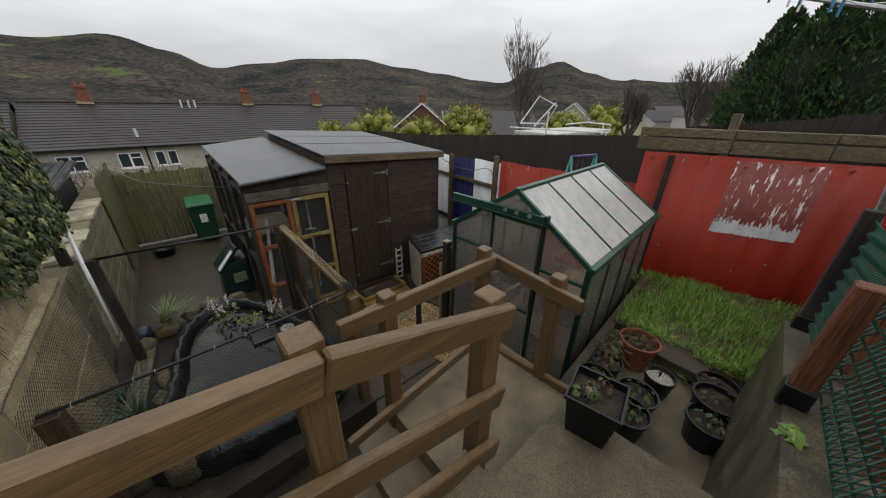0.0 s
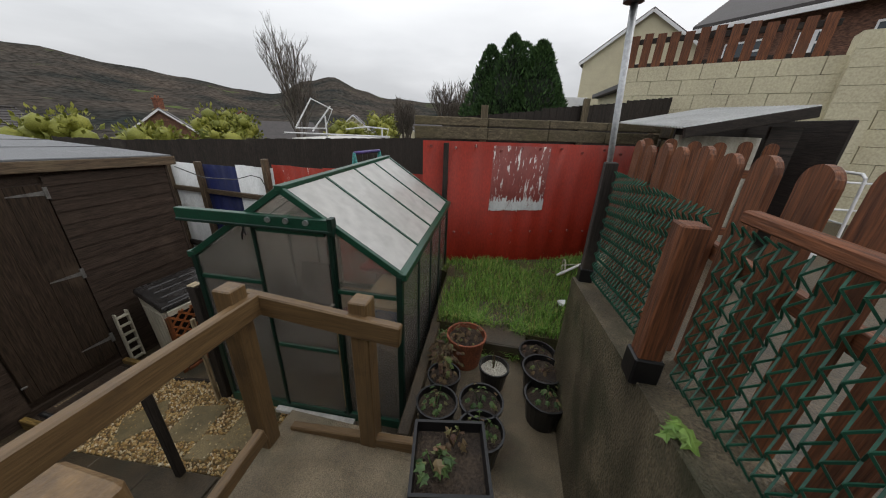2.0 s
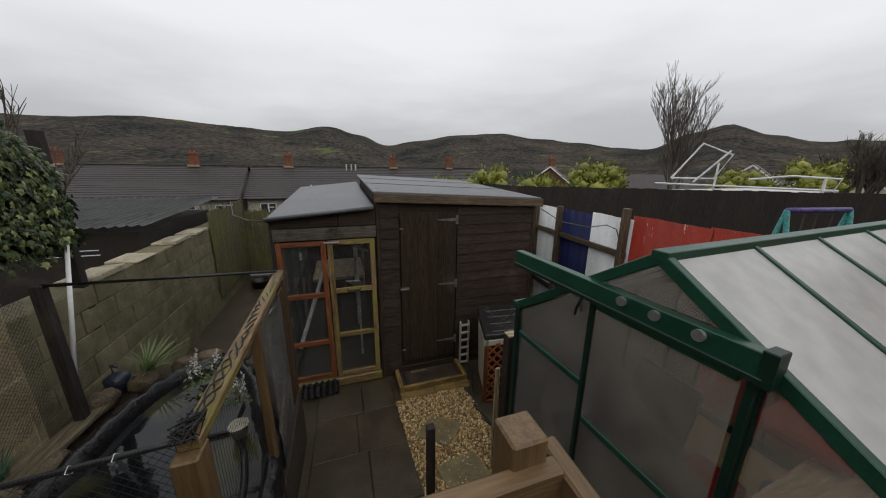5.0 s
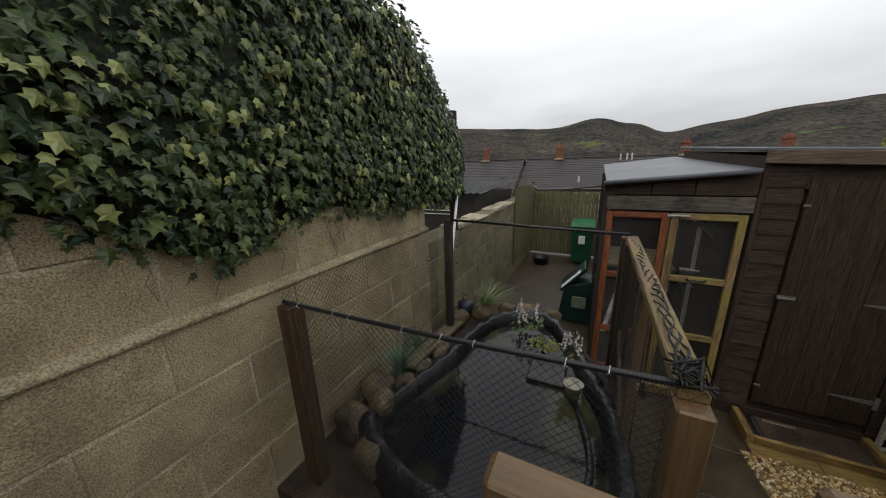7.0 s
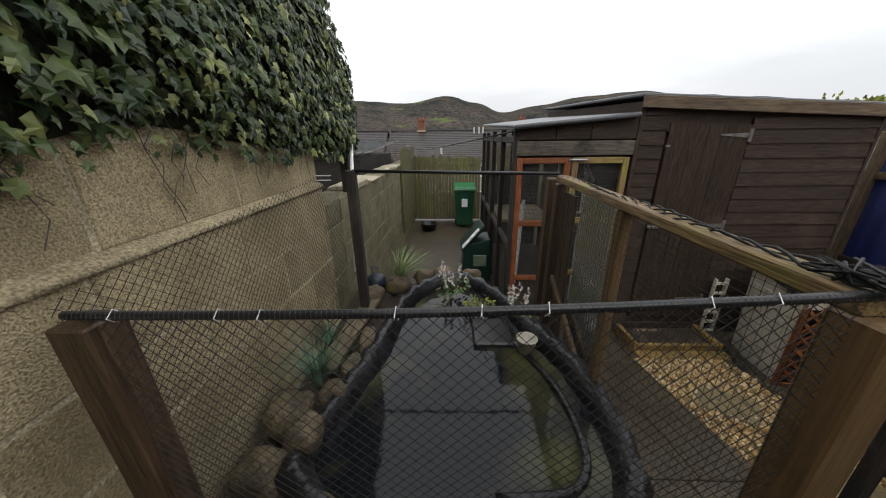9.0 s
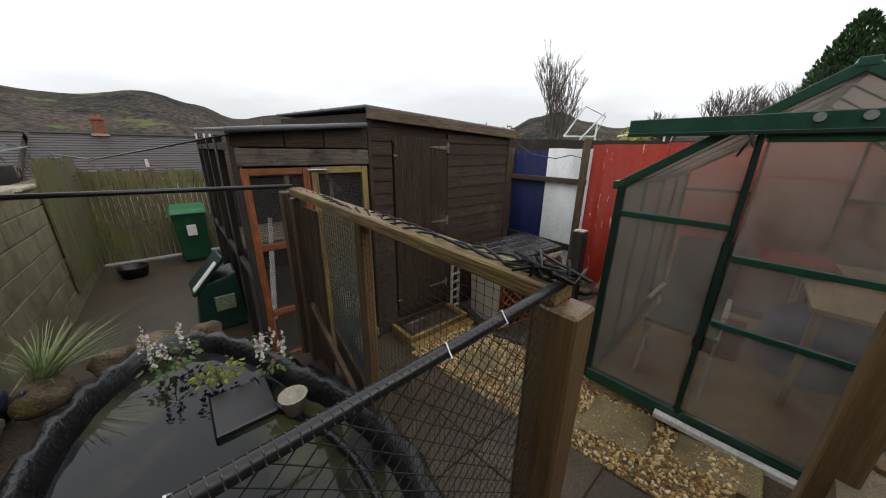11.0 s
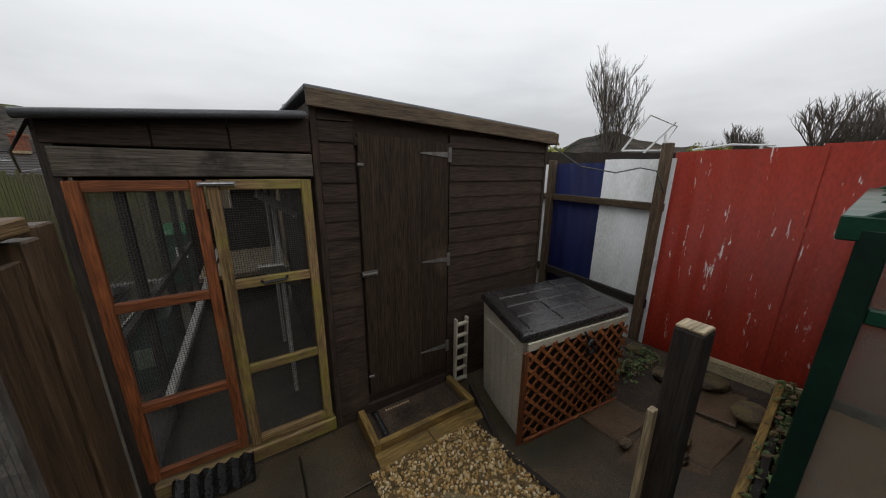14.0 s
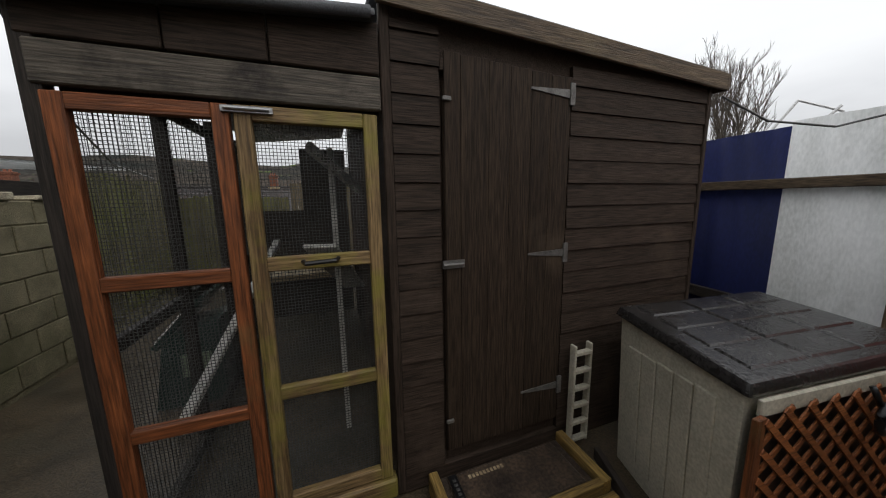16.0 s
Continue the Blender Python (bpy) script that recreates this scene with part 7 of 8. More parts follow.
def build_square_pot():
    t = thing("square_pot", (2.50, 0.95, 1.42), "black square plastic plant pot on the step", "plant pot")
    c = Vector((2.505, 0.965, 1.421))
    a = math.radians(12)
    ex, ey = Vector((math.cos(a), math.sin(a), 0)), Vector((-math.sin(a), math.cos(a), 0))

    def sq(s, z):
        return [tuple(c + ex * (i * s) + ey * (j * s) + Vector((0, 0, z))) for i, j in ((-1, -1), (1, -1), (1, 1), (-1, 1))]

    bm = BM()
    rings = [[bm.verts.new(p) for p in sq(s, z)] for s, z in ((0.105, 0), (0.135, 0.275), (0.148, 0.275), (0.148, 0.30), (0.136, 0.30), (0.130, 0.24))]
    bm.faces.new(rings[0][::-1])
    for a0, b0 in zip(rings, rings[1:]):
        for k in range(4):
            bm.faces.new((a0[k], a0[(k + 1) % 4], b0[(k + 1) % 4], b0[k]))
    bmesh.ops.recalc_face_normals(bm, faces=bm.faces)
    part("pot", bm, M_BLACKP, t)
    bm = BM()
    bm.faces.new([bm.verts.new(p) for p in sq(0.132, 0.25)])
    part("soil", bm, M_SOIL, t)
    leafy("seedling", tuple(c + Vector((-0.05, 0.05, 0.25))), 26, 0.07, 0.12, M_HERB, "green seedlings in the square pot", "plant", 51, 0.04)
    leafy("seedling", tuple(c + Vector((0.07, 0.0, 0.25))), 16, 0.05, 0.10, M_HERBD, "reddish shoots in the square pot", "plant", 52, 0.03)


build_square_pot()


# ---- gravel path, slabs and soil bed ----
def build_gravel():
    patch("gravel_bed", 2.80, 3.62, 2.2, 4.62, M_GRAVELBED, "golden gravel bed before the shed", "gravel", 0.012)
    t = thing("gravel", (3.2, 3.4, 0.3), "golden wet gravel chippings", "gravel", kind="stuff")
    r = random.Random(17)
    base = []
    for k in range(6):
        b = BM()
        bmesh.ops.create_icosphere(b, subdivisions=1, radius=1.0)
        vs = [v.co * (1 + 0.3 * noise.noise(v.co * 1.5 + Vector((k * 3, 0, 0)))) for v in b.verts]
        fs = [[v.index for v in f.verts] for f in b.faces]
        base.append((vs, fs))
        b.free()
    verts, faces = [], []
    for i in range(7200):
        x, y = r.uniform(2.80, 3.66), r.uniform(2.2, 4.62)
        if x > 3.42 and y < 3.0:
            continue
        vs, fs = base[r.randrange(6)]
        s = r.uniform(0.007, 0.016)
        m = Euler((r.uniform(0, 6), r.uniform(0, 6), r.uniform(0, 6))).to_matrix()
        o = len(verts)
        z = yard(0, y) + 0.012 + s * r.uniform(0.1, 0.7)
        for v in vs:
            q = m @ Vector((v.x * s, v.y * s * 0.8, v.z * s * 0.6))
            verts.append((x + q.x, y + q.y, z + q.z))
        faces += [[o + j for j in f] for f in fs]
    me = bpy.data.meshes.new("gravel_stones")
    me.from_pydata(verts, [], faces)
    me.materials.append(M_STONEG)
    ob = new("gravel_stones", me)
    ob.parent = t
    ob.matrix_parent_inverse = Matrix.Translation(t.location).inverted()
    ob["kind"] = "stuff"
    c = 0
    for cx, cy, rot, w in ((3.13, 3.97, 45, 0.36), (3.17, 3.38, 8, 0.38), (3.18, 2.78, 6, 0.38), (2.98, 3.05, 4, 0.22), (3.28, 2.30, 3, 0.36)):
        s = thing("paving_slab", (cx, cy, yard(0, cy)), "square yellow stone slab set in the gravel", "slab", "stepping slabs in the gravel")
        bm = BM()
        a = math.radians(rot)
        pts = [(cx + (i * math.cos(a) - j * math.sin(a)) * w / 2, cy + (i * math.sin(a) + j * math.cos(a)) * w / 2) for i, j in ((-1, -1), (1, -1), (1, 1), (-1, 1))]
        hull8(bm, [(x, y, yard(0, y) - 0.02) for x, y in pts], [(x, y, yard(0, y) + 0.030) for x, y in pts])
        part("stone", bevelled(bm, 0.008), M_SLAB, s)
    # concrete slabs of the path, split by joints
    y = 2.7
    k = 0
    while y < 4.9:
        h = 0.62
        x0 = 1.93
        for w in ((0.42, 0.45), (0.5, 0.37))[k % 2]:
            bm = BM()
            p = ((x0 + 0.004, y + 0.004), (x0 + w - 0.004, y + 0.004), (x0 + w - 0.004, min(y + h, 5.05) - 0.004), (x0 + 0.004, min(y + h, 5.05) - 0.004))
            dz = rnd.uniform(0.004, 0.012)
            hull8(bm, [(a, b, yard(0, b) - 0.05) for a, b in p], [(a, b, yard(0, b) + 0.012 + dz) for a, b in p])
            ob = part("slab", bevelled(bm, 0.006), M_CONC, bpy.data.objects["pavement"])
            x0 += w
        y += h
        k += 1
    # soil bed with rubble between box and red fence
    slab("soil_bed", ((3.66, 3.05), (5.74, 3.10), (5.74, 5.1), (4.9, 5.1), (4.9, 4.2), (3.66, 4.2)), -0.1, 0.20, M_SOIL, "bare wet soil strewn with rubble", "soil", slope=lambda x, y: 0.12 + (x - 3.6) * 0.04 + max(0, 4.2 - y) * 0.14)
    for i, (x, y, s) in enumerate(((4.9, 3.75, 0.13), (5.3, 4.0, 0.10), (5.45, 3.7, 0.12), (5.1, 4.3, 0.09), (5.55, 4.35, 0.11), (4.6, 3.6, 0.07), (5.2, 3.4, 0.14), (4.3, 3.8, 0.05), (4.45, 3.55, 0.06), (5.6, 3.3, 0.13))):
        stone("rubble_stone", (x, y, 0.18 + (x - 3.6) * 0.05 + max(0, 4.2 - y) * 0.14), (s, s * 0.8, s * 0.35), 40 + i, "broken flat stone lying on the soil", "rubble on the soil")
    b = thing("brick", (5.40, 3.85, 0.35), "loose orange brick on the rubble", "brick")
    beam_part("block", (5.30, 3.83, 0.36), (5.48, 3.87, 0.36), 0.10, 0.07, M_CHIM, b, 0.006)
    for k in range(9):
        leafy("weed", (5.0 + 0.07 * k, 4.15 + 0.05 * (k % 3), 0.26), 24, 0.10, 0.09, M_HERB, "low green weeds among the rubble", "weed", 60 + k, 0.028)
    for p, q in (((3.66, 3.1, 0.32), (3.64, 4.22, 0.12)), ((3.62, 4.22, 0.1), (3.9, 4.98, 0.06)), ((3.70, 3.15, 0.40), (4.9, 3.25, 0.42))):
        e = thing("timber_edging", p, "dark timber edging board along the gravel", "edging")
        beam_part("board", p, q, 0.035, 0.12, DARKW[1], e, 0.004)
    e = thing("timber_edging", (4.6, 3.3, 0.3), "wet brown timber board on edge beside the greenhouse", "edging")
    beam_part("board", (3.72, 3.20, 0.36), (5.62, 3.36, 0.44), 0.045, 0.14, STEPW[0], e, 0.005)
    for i, (cx, cy, w, d, rot) in enumerate(((4.28, 3.58, 0.44, 0.40, 4), (4.76, 3.60, 0.46, 0.42, -3), (5.26, 3.66, 0.44, 0.40, 6), (4.52, 3.98, 0.40, 0.30, -8))):
        g = thing("paving_slab", (cx, cy, 0.2), "wet brown paving slab sunk in the soil bed", "slab", "slabs in the soil bed")
        bm = BM()
        a = math.radians(rot)
        pts = [(cx + i2 * math.cos(a) * w / 2 - j2 * math.sin(a) * d / 2, cy + i2 * math.sin(a) * w / 2 + j2 * math.cos(a) * d / 2) for i2, j2 in ((-1, -1), (1, -1), (1, 1), (-1, 1))]
        top = [0.12 + (x - 3.6) * 0.04 + max(0, 4.2 - y) * 0.14 for x, y in pts]
        hull8(bm, [(x, y, z - 0.03) for (x, y), z in zip(pts, top)], [(x, y, z + 0.028) for (x, y), z in zip(pts, top)])
        part("stone", bevelled(bm, 0.008), M_BEDSLAB, g)
    for k in range(15):
        leafy("weed", (3.95 + 0.115 * k, 3.135 + 0.010 * k, 0.34 + 0.006 * k), 34, 0.10, 0.16, M_HERB if k % 3 else M_HERBD, "green leafy weeds between edging and greenhouse", "weed", 300 + k, 0.035)
    pl = thing("plinth", (5.7, 3.5, 0.2), "pale concrete plinth at the foot of the red iron sheets", "plinth", kind="structure")
    bm = BM()
    hull8(bm, ((5.66, 3.05, 0.05), (5.755, 3.05, 0.05), (5.755, 3.98, 0.05), (5.66, 3.98, 0.05)), ((5.69, 3.05, 0.47), (5.755, 3.05, 0.47), (5.755, 3.98, 0.41), (5.69, 3.98, 0.41)))
    part("concrete", bevelled(bm, 0.02), M_LEDGE, pl)
    leafy("weed", (3.62, 3.14, 0.36), 60, 0.12, 0.14, M_HERB, "green weeds at the greenhouse corner", "weed", 75, 0.03)


def pebble_material():
    m, n, l = node_material("golden_gravel")
    p = n["Principled BSDF"]
    g = n.new("ShaderNodeNewGeometry")
    r = n.new("ShaderNodeValToRGB")
    cols = ((0.0, (0.12, 0.072, 0.030, 1)), (0.3, (0.36, 0.215, 0.070, 1)), (0.6, (0.50, 0.335, 0.125, 1)), (0.85, (0.62, 0.49, 0.28, 1)), (1.0, (0.70, 0.63, 0.48, 1)))
    r.color_ramp.elements[0].color = cols[0][1]
    r.color_ramp.elements[1].color = cols[-1][1]
    for pos, c in cols[1:-1]:
        r.color_ramp.elements.new(pos).color = c
    l.new(g.outputs["Random Per Island"], r.inputs["Fac"])
    l.new(r.outputs["Color"], p.inputs["Base Color"])
    p.inputs["Roughness"].default_value = 0.35
    return m


M_STONEG = pebble_material()
build_gravel()


# ---- bins and clutter of the back yard ----
def build_yard_things():
    t = thing("wheelie_bin", (1.32, 9.75, 0.06), "green wheeled rubbish bin by the mossy fence", "wheelie bin")
    x, y, z = 1.32, 9.75, 0.06
    bm = BM()
    hull8(bm, ((x - 0.2, y - 0.24, z + 0.05), (x + 0.2, y - 0.24, z + 0.05), (x + 0.2, y + 0.22, z + 0.05), (x - 0.2, y + 0.22, z + 0.05)), ((x - 0.25, y - 0.30, z + 0.92), (x + 0.25, y - 0.30, z + 0.92), (x + 0.25, y + 0.30, z + 0.95), (x - 0.25, y + 0.30, z + 0.95)))
    part("body", bevelled(bm, 0.02, 2), M_BINGREEN, t)
    bm = BM()
    hull8(bm, ((x - 0.28, y - 0.34, z + 0.925), (x + 0.28, y - 0.34, z + 0.925), (x + 0.28, y + 0.33, z + 0.96), (x - 0.28, y + 0.33, z + 0.96)), ((x - 0.25, y - 0.30, z + 1.0), (x + 0.25, y - 0.30, z + 1.0), (x + 0.24, y + 0.31, z + 1.04), (x - 0.24, y + 0.31, z + 1.04)))
    part("lid", bevelled(bm, 0.02, 2), material("bright_green_lid", (0.02, 0.16, 0.055), (0.014, 0.10, 0.04), 0.4), t, "brighter green lid")
    bbox_part("emblem", (x - 0.07, x + 0.07, y - 0.300, y - 0.287, z + 0.52, z + 0.72), M_UPVC, t, 0.01, "white printed emblem")
    for s in (-0.2, 0.2):
        bm = BM()
        tube(bm, [(x + s - 0.03, y + 0.22, z + 0.10), (x + s + 0.03, y + 0.22, z + 0.10)], 0.10, 14)
        part("wheel", bm, M_BLACKP, t)
    t = thing("compost_bin", (1.36, 6.75, 0.06), "dark green compost bin with tilted open lid", "compost bin")
    bm = BM()
    hull8(bm, ((1.15, 6.45, 0.06), (1.62, 6.45, 0.06), (1.62, 7.0, 0.06), (1.15, 7.0, 0.06)), ((1.22, 6.52, 0.62), (1.60, 6.52, 0.72), (1.60, 6.95, 0.72), (1.22, 6.95, 0.62)))
    part("body", bevelled(bm, 0.02, 2), M_COMPOST, t)
    bm = BM()
    beam(bm, (1.16, 6.75, 0.52), (1.50, 6.78, 0.90), 0.52, 0.05, up=(-1, 0, 0.8))
    bmesh.ops.recalc_face_normals(bm, faces=bm.faces)
    l = part("lid", bevelled(bm, 0.012), M_COMPOST, t)
    bm = BM()
    beam(bm, (1.18, 6.56, 0.58), (1.43, 6.58, 0.86), 0.13, 0.012, up=(-1, 0, 0.8))
    bmesh.ops.recalc_face_normals(bm, faces=bm.faces)
    part("lid_label", bm, M_UPVC, l, "white printed strip")
    bbox_part("hatch", (1.34, 1.54, 6.455, 6.48, 0.30, 0.48), material("pale_green_hatch", (0.20, 0.25, 0.17), (0.13, 0.17, 0.11), 0.6), t, 0.006, "pale green hatch")
    t = thing("watering_tub", (0.42, 9.3, 0.06), "dark low plastic tub on the yard floor", "tub")
    bm = BM()
    lathe(bm, (0.45, 9.3, 0.06), ((0, 0), (0.16, 0), (0.20, 0.16), (0.21, 0.17), (0.18, 0.17), (0.15, 0.04), (0, 0.04)), 18)
    part("bowl", bm, M_BLACKP, t, smooth=True)
    t = thing("watering_can", (0.3, 4.78, 0.75), "dark blue watering can on the pond bank", "watering can")
    bm = BM()
    lathe(bm, (0.28, 4.80, 0.75), ((0, 0), (0.09, 0), (0.095, 0.14), (0.05, 0.17), (0, 0.17)), 14)
    tube(bm, [(0.34, 4.76, 0.80), (0.46, 4.70, 0.92)], 0.014, 8)
    tube(bm, [(0.24, 4.84, 0.9), (0.22, 4.86, 0.98), (0.30, 4.80, 0.99)], 0.010, 6)
    part("can", bm, material("blue_black_plastic", (0.018, 0.024, 0.04), (0.01, 0.014, 0.024), 0.4), t, smooth=True)
    t = thing("pipe", (0.15, 4.75, 1.1), "white plastic pipe leaning on the block wall", "pipe")
    bm = BM()
    tube(bm, [(0.13, 4.93, 2.12), (0.16, 4.58, 1.05)], 0.016, 8)
    part("tube", bm, M_UPVC, t, smooth=True)
    t = thing("wall_post", (-0.05, 4.9, 1.0), "dark weathered post and board at the wall end", "post")
    bbox_part("board", (-0.08, 0.0, 5.17, 5.25, 1.2, 3.05), DARKW[2], t)
    t = thing("timber_plank", (0.3, 3.95, 0.9), "brown plank laid along the pond bank", "plank")
    beam_part("board", (0.22, 3.62, 0.80), (0.32, 4.55, 0.82), 0.14, 0.04, SLEEP[1], t)
    # neighbour's shed and cables
    t = thing("garden_shed", (-1.3, 8.4, 0.0), "black neighbouring shed with pale corrugated roof", "shed")
    bbox_part("body", (-2.6, -0.42, 7.0, 9.6, -0.3, 1.86), DARKW[1], t)
    bm = BM()
    r0, r1 = [], []
    for i in range(121):
        x = -2.75 + 2.5 * i / 120
        o = 0.02 * math.sin(i * math.pi / 3)
        r0.append(bm.verts.new((x, 6.85, 1.93 + o + 0.05 * (x + 2.7) / 2.5)))
        r1.append(bm.verts.new((x, 9.75, 2.12 + o)))
    for i in range(120):
        bm.faces.new((r0[i], r0[i + 1], r1[i + 1], r1[i]))
    bmesh.ops.solidify(bm, geom=bm.faces[:], thickness=0.01)
    part("roof", bm, M_WHITEP, t, "pale corrugated roof sheet", smooth=True)
    for z in (1.55, 1.62):
        bbox_part("trim_line", (-2.3, -0.9, 6.985, 6.998, z, z + 0.012), M_UPVC, t, 0.001)
    c = thing("cable", (5.2, 5.0, 2.2), "grey cable slung from the shed along the fence", "cable")
    bm = BM()
    tube(bm, [(4.96, 5.14, 2.26), (5.2, 5.0, 2.09), (5.5, 4.8, 2.03), (5.65, 4.65, 2.08), (5.66, 4.5, 2.05), (5.68, 4.42, 1.85)], 0.007, 6)
    part("wire", bm, M_WIRE, c, smooth=True)
    c = thing("cable", (1.2, 5.2, 2.2), "black cable from the run roof across the yard", "cable")
    bm = BM()
    tube(bm, [(1.62, 5.10, 2.22), (1.2, 6.0, 2.12), (0.6, 7.6, 1.98), (-0.1, 10.0, 2.0)], 0.008, 6)
    part("wire", bm, M_BLACKP, c, smooth=True)


build_yard_things()


def build_swing():
    t = thing("swing_frame", (6.25, 3.0, 0.2), "purple and turquoise metal swing frame behind the fence", "swing")
    pur = material("purple_metal", (0.10, 0.075, 0.24), (0.06, 0.045, 0.15), 0.4)
    tq = material("turquoise_metal", (0.03, 0.24, 0.22), (0.02, 0.15, 0.14), 0.4)
    a, b = Vector((5.95, 3.10, 2.46)), Vector((6.43, 2.92, 2.47))
    bm = BM()
    tube(bm, [a, b], 0.022, 8)
    part("top_bar", bm, pur, t, smooth=True)
    for p in (a, b):
        for s in (-0.30, 0.30):
            bm = BM()
            tube(bm, [p, Vector((p.x + s * 0.15, p.y + s * 1.3, 0.2))], 0.020, 8)
            part("leg", bm, tq, t, smooth=True)
    for u in (0.3, 0.5, 0.75):
        p = a.lerp(b, u)
        bm = BM()
        tube(bm, [p, p - Vector((0, 0, 0.5))], 0.006, 6)
        part("hanger", bm, M_WIRE, t)


build_swing()


# ---- houses and trees beyond the garden ----
def window(parent, c, w, h, d=(1, 0, 0), nrm=(0, -1, 0), panes=2, mat=None):
    """A framed window on a wall: frame, sill, and its panes."""
    c, d, n = Vector(c), Vector(d), Vector(nrm)
    up = Vector((0, 0, 1))

    def plate(name, x0, x1, z0, z1, o0, o1, m, par):
        bm = BM()
        hull8(bm, [tuple(c + d * x + n * o + up * z0) for x, o in ((x0, o1), (x1, o1), (x1, o0), (x0, o0))], [tuple(c + d * x + n * o + up * z1) for x, o in ((x0, o1), (x1, o1), (x1, o0), (x0, o0))])
        bmesh.ops.recalc_face_normals(bm, faces=bm.faces)
        return part(name, bm, m, par)

    f = plate("window", -w / 2, w / 2, -h / 2, h / 2, 0.0, 0.03, M_UPVC, parent)
    for i in range(panes):
        x0 = -w / 2 + w * i / panes + 0.06
        x1 = -w / 2 + w * (i + 1) / panes - 0.06
        if i == panes - 1 and panes > 1:
            plate("pane", x0, x1, -h / 2 + 0.07, h * 0.12, 0.031, 0.036, M_GLASS, f)
            plate("pane", x0, x1, h * 0.12 + 0.08, h / 2 - 0.07, 0.031, 0.036, M_GLASS, f)
        else:
            plate("pane", x0, x1, -h / 2 + 0.07, h / 2 - 0.07, 0.031, 0.036, M_GLASS, f)
    plate("sill", -w / 2 - 0.06, w / 2 + 0.06, -h / 2 - 0.08, -h / 2, 0.0, 0.08, M_UPVC, f)
    return f


def tiled_roof(parent, x0, x1, ye, yr, ze, zr, courses, mat):
    """One roof slope with lapped tile courses; the eaves at ye, ze and the ridge at yr, zr."""
    bm = BM()
    v = [bm.verts.new(p) for p in ((x0, ye, ze - 0.06), (x1, ye, ze - 0.06), (x1, yr, zr - 0.06), (x0, yr, zr - 0.06))]
    bm.faces.new(v)
    rf = part("roof_slope", bm, mat, parent, "dark lapped roof tiles")
    for k in range(courses):
        u0, u1 = k / courses, (k + 1) / courses
        ya, yb = ye + (yr - ye) * u0, ye + (yr - ye) * u1
        za, zb = ze + (zr - ze) * u0, ze + (zr - ze) * u1
        lip = 0.06
        bm = BM()
        v = [bm.verts.new(p) for p in ((x0, ya, za), (x1, ya, za), (x1, ya, za + lip), (x0, ya, za + lip), (x1, yb, zb + 0.012), (x0, yb, zb + 0.012))]
        bm.faces.new((v[0], v[1], v[2], v[3]))
        bm.faces.new((v[3], v[2], v[4], v[5]))
        part("tile_course", bm, mat, rf)
    return rf


def chimney(parent, x, y, z, s=0.62, h=1.1):
    bm = BM()
    box(bm, x - s / 2, x + s / 2, y - s / 2, y + s / 2, z - 0.6, z + h)
    c = part("chimney", bevelled(bm, 0.02), M_CHIM, parent, "red brick chimney")
    bm = BM()
    box(bm, x - s / 2 - 0.05, x + s / 2 + 0.05, y - s / 2 - 0.05, y + s / 2 + 0.05, z + h - 0.18, z + h - 0.06)
    part("chimney_cap", bm, M_CHIM, c)
    bm = BM()
    box(bm, x - s / 2 - 0.12, x + s / 2 + 0.12, y - s / 2 - 0.12, y + s / 2 + 0.12, z - 0.1, z + 0.06)
    part("flashing", bm, M_LEDGE, c, "pale mortar flashing")
    for k in (-0.14, 0.14):
        bm = BM()
        tube(bm, [(x + k, y, z + h - 0.05), (x + k, y, z + h + 0.2)], 0.09, 8, 0.075)
        part("chimney_pot", bm, M_TERRA, c)


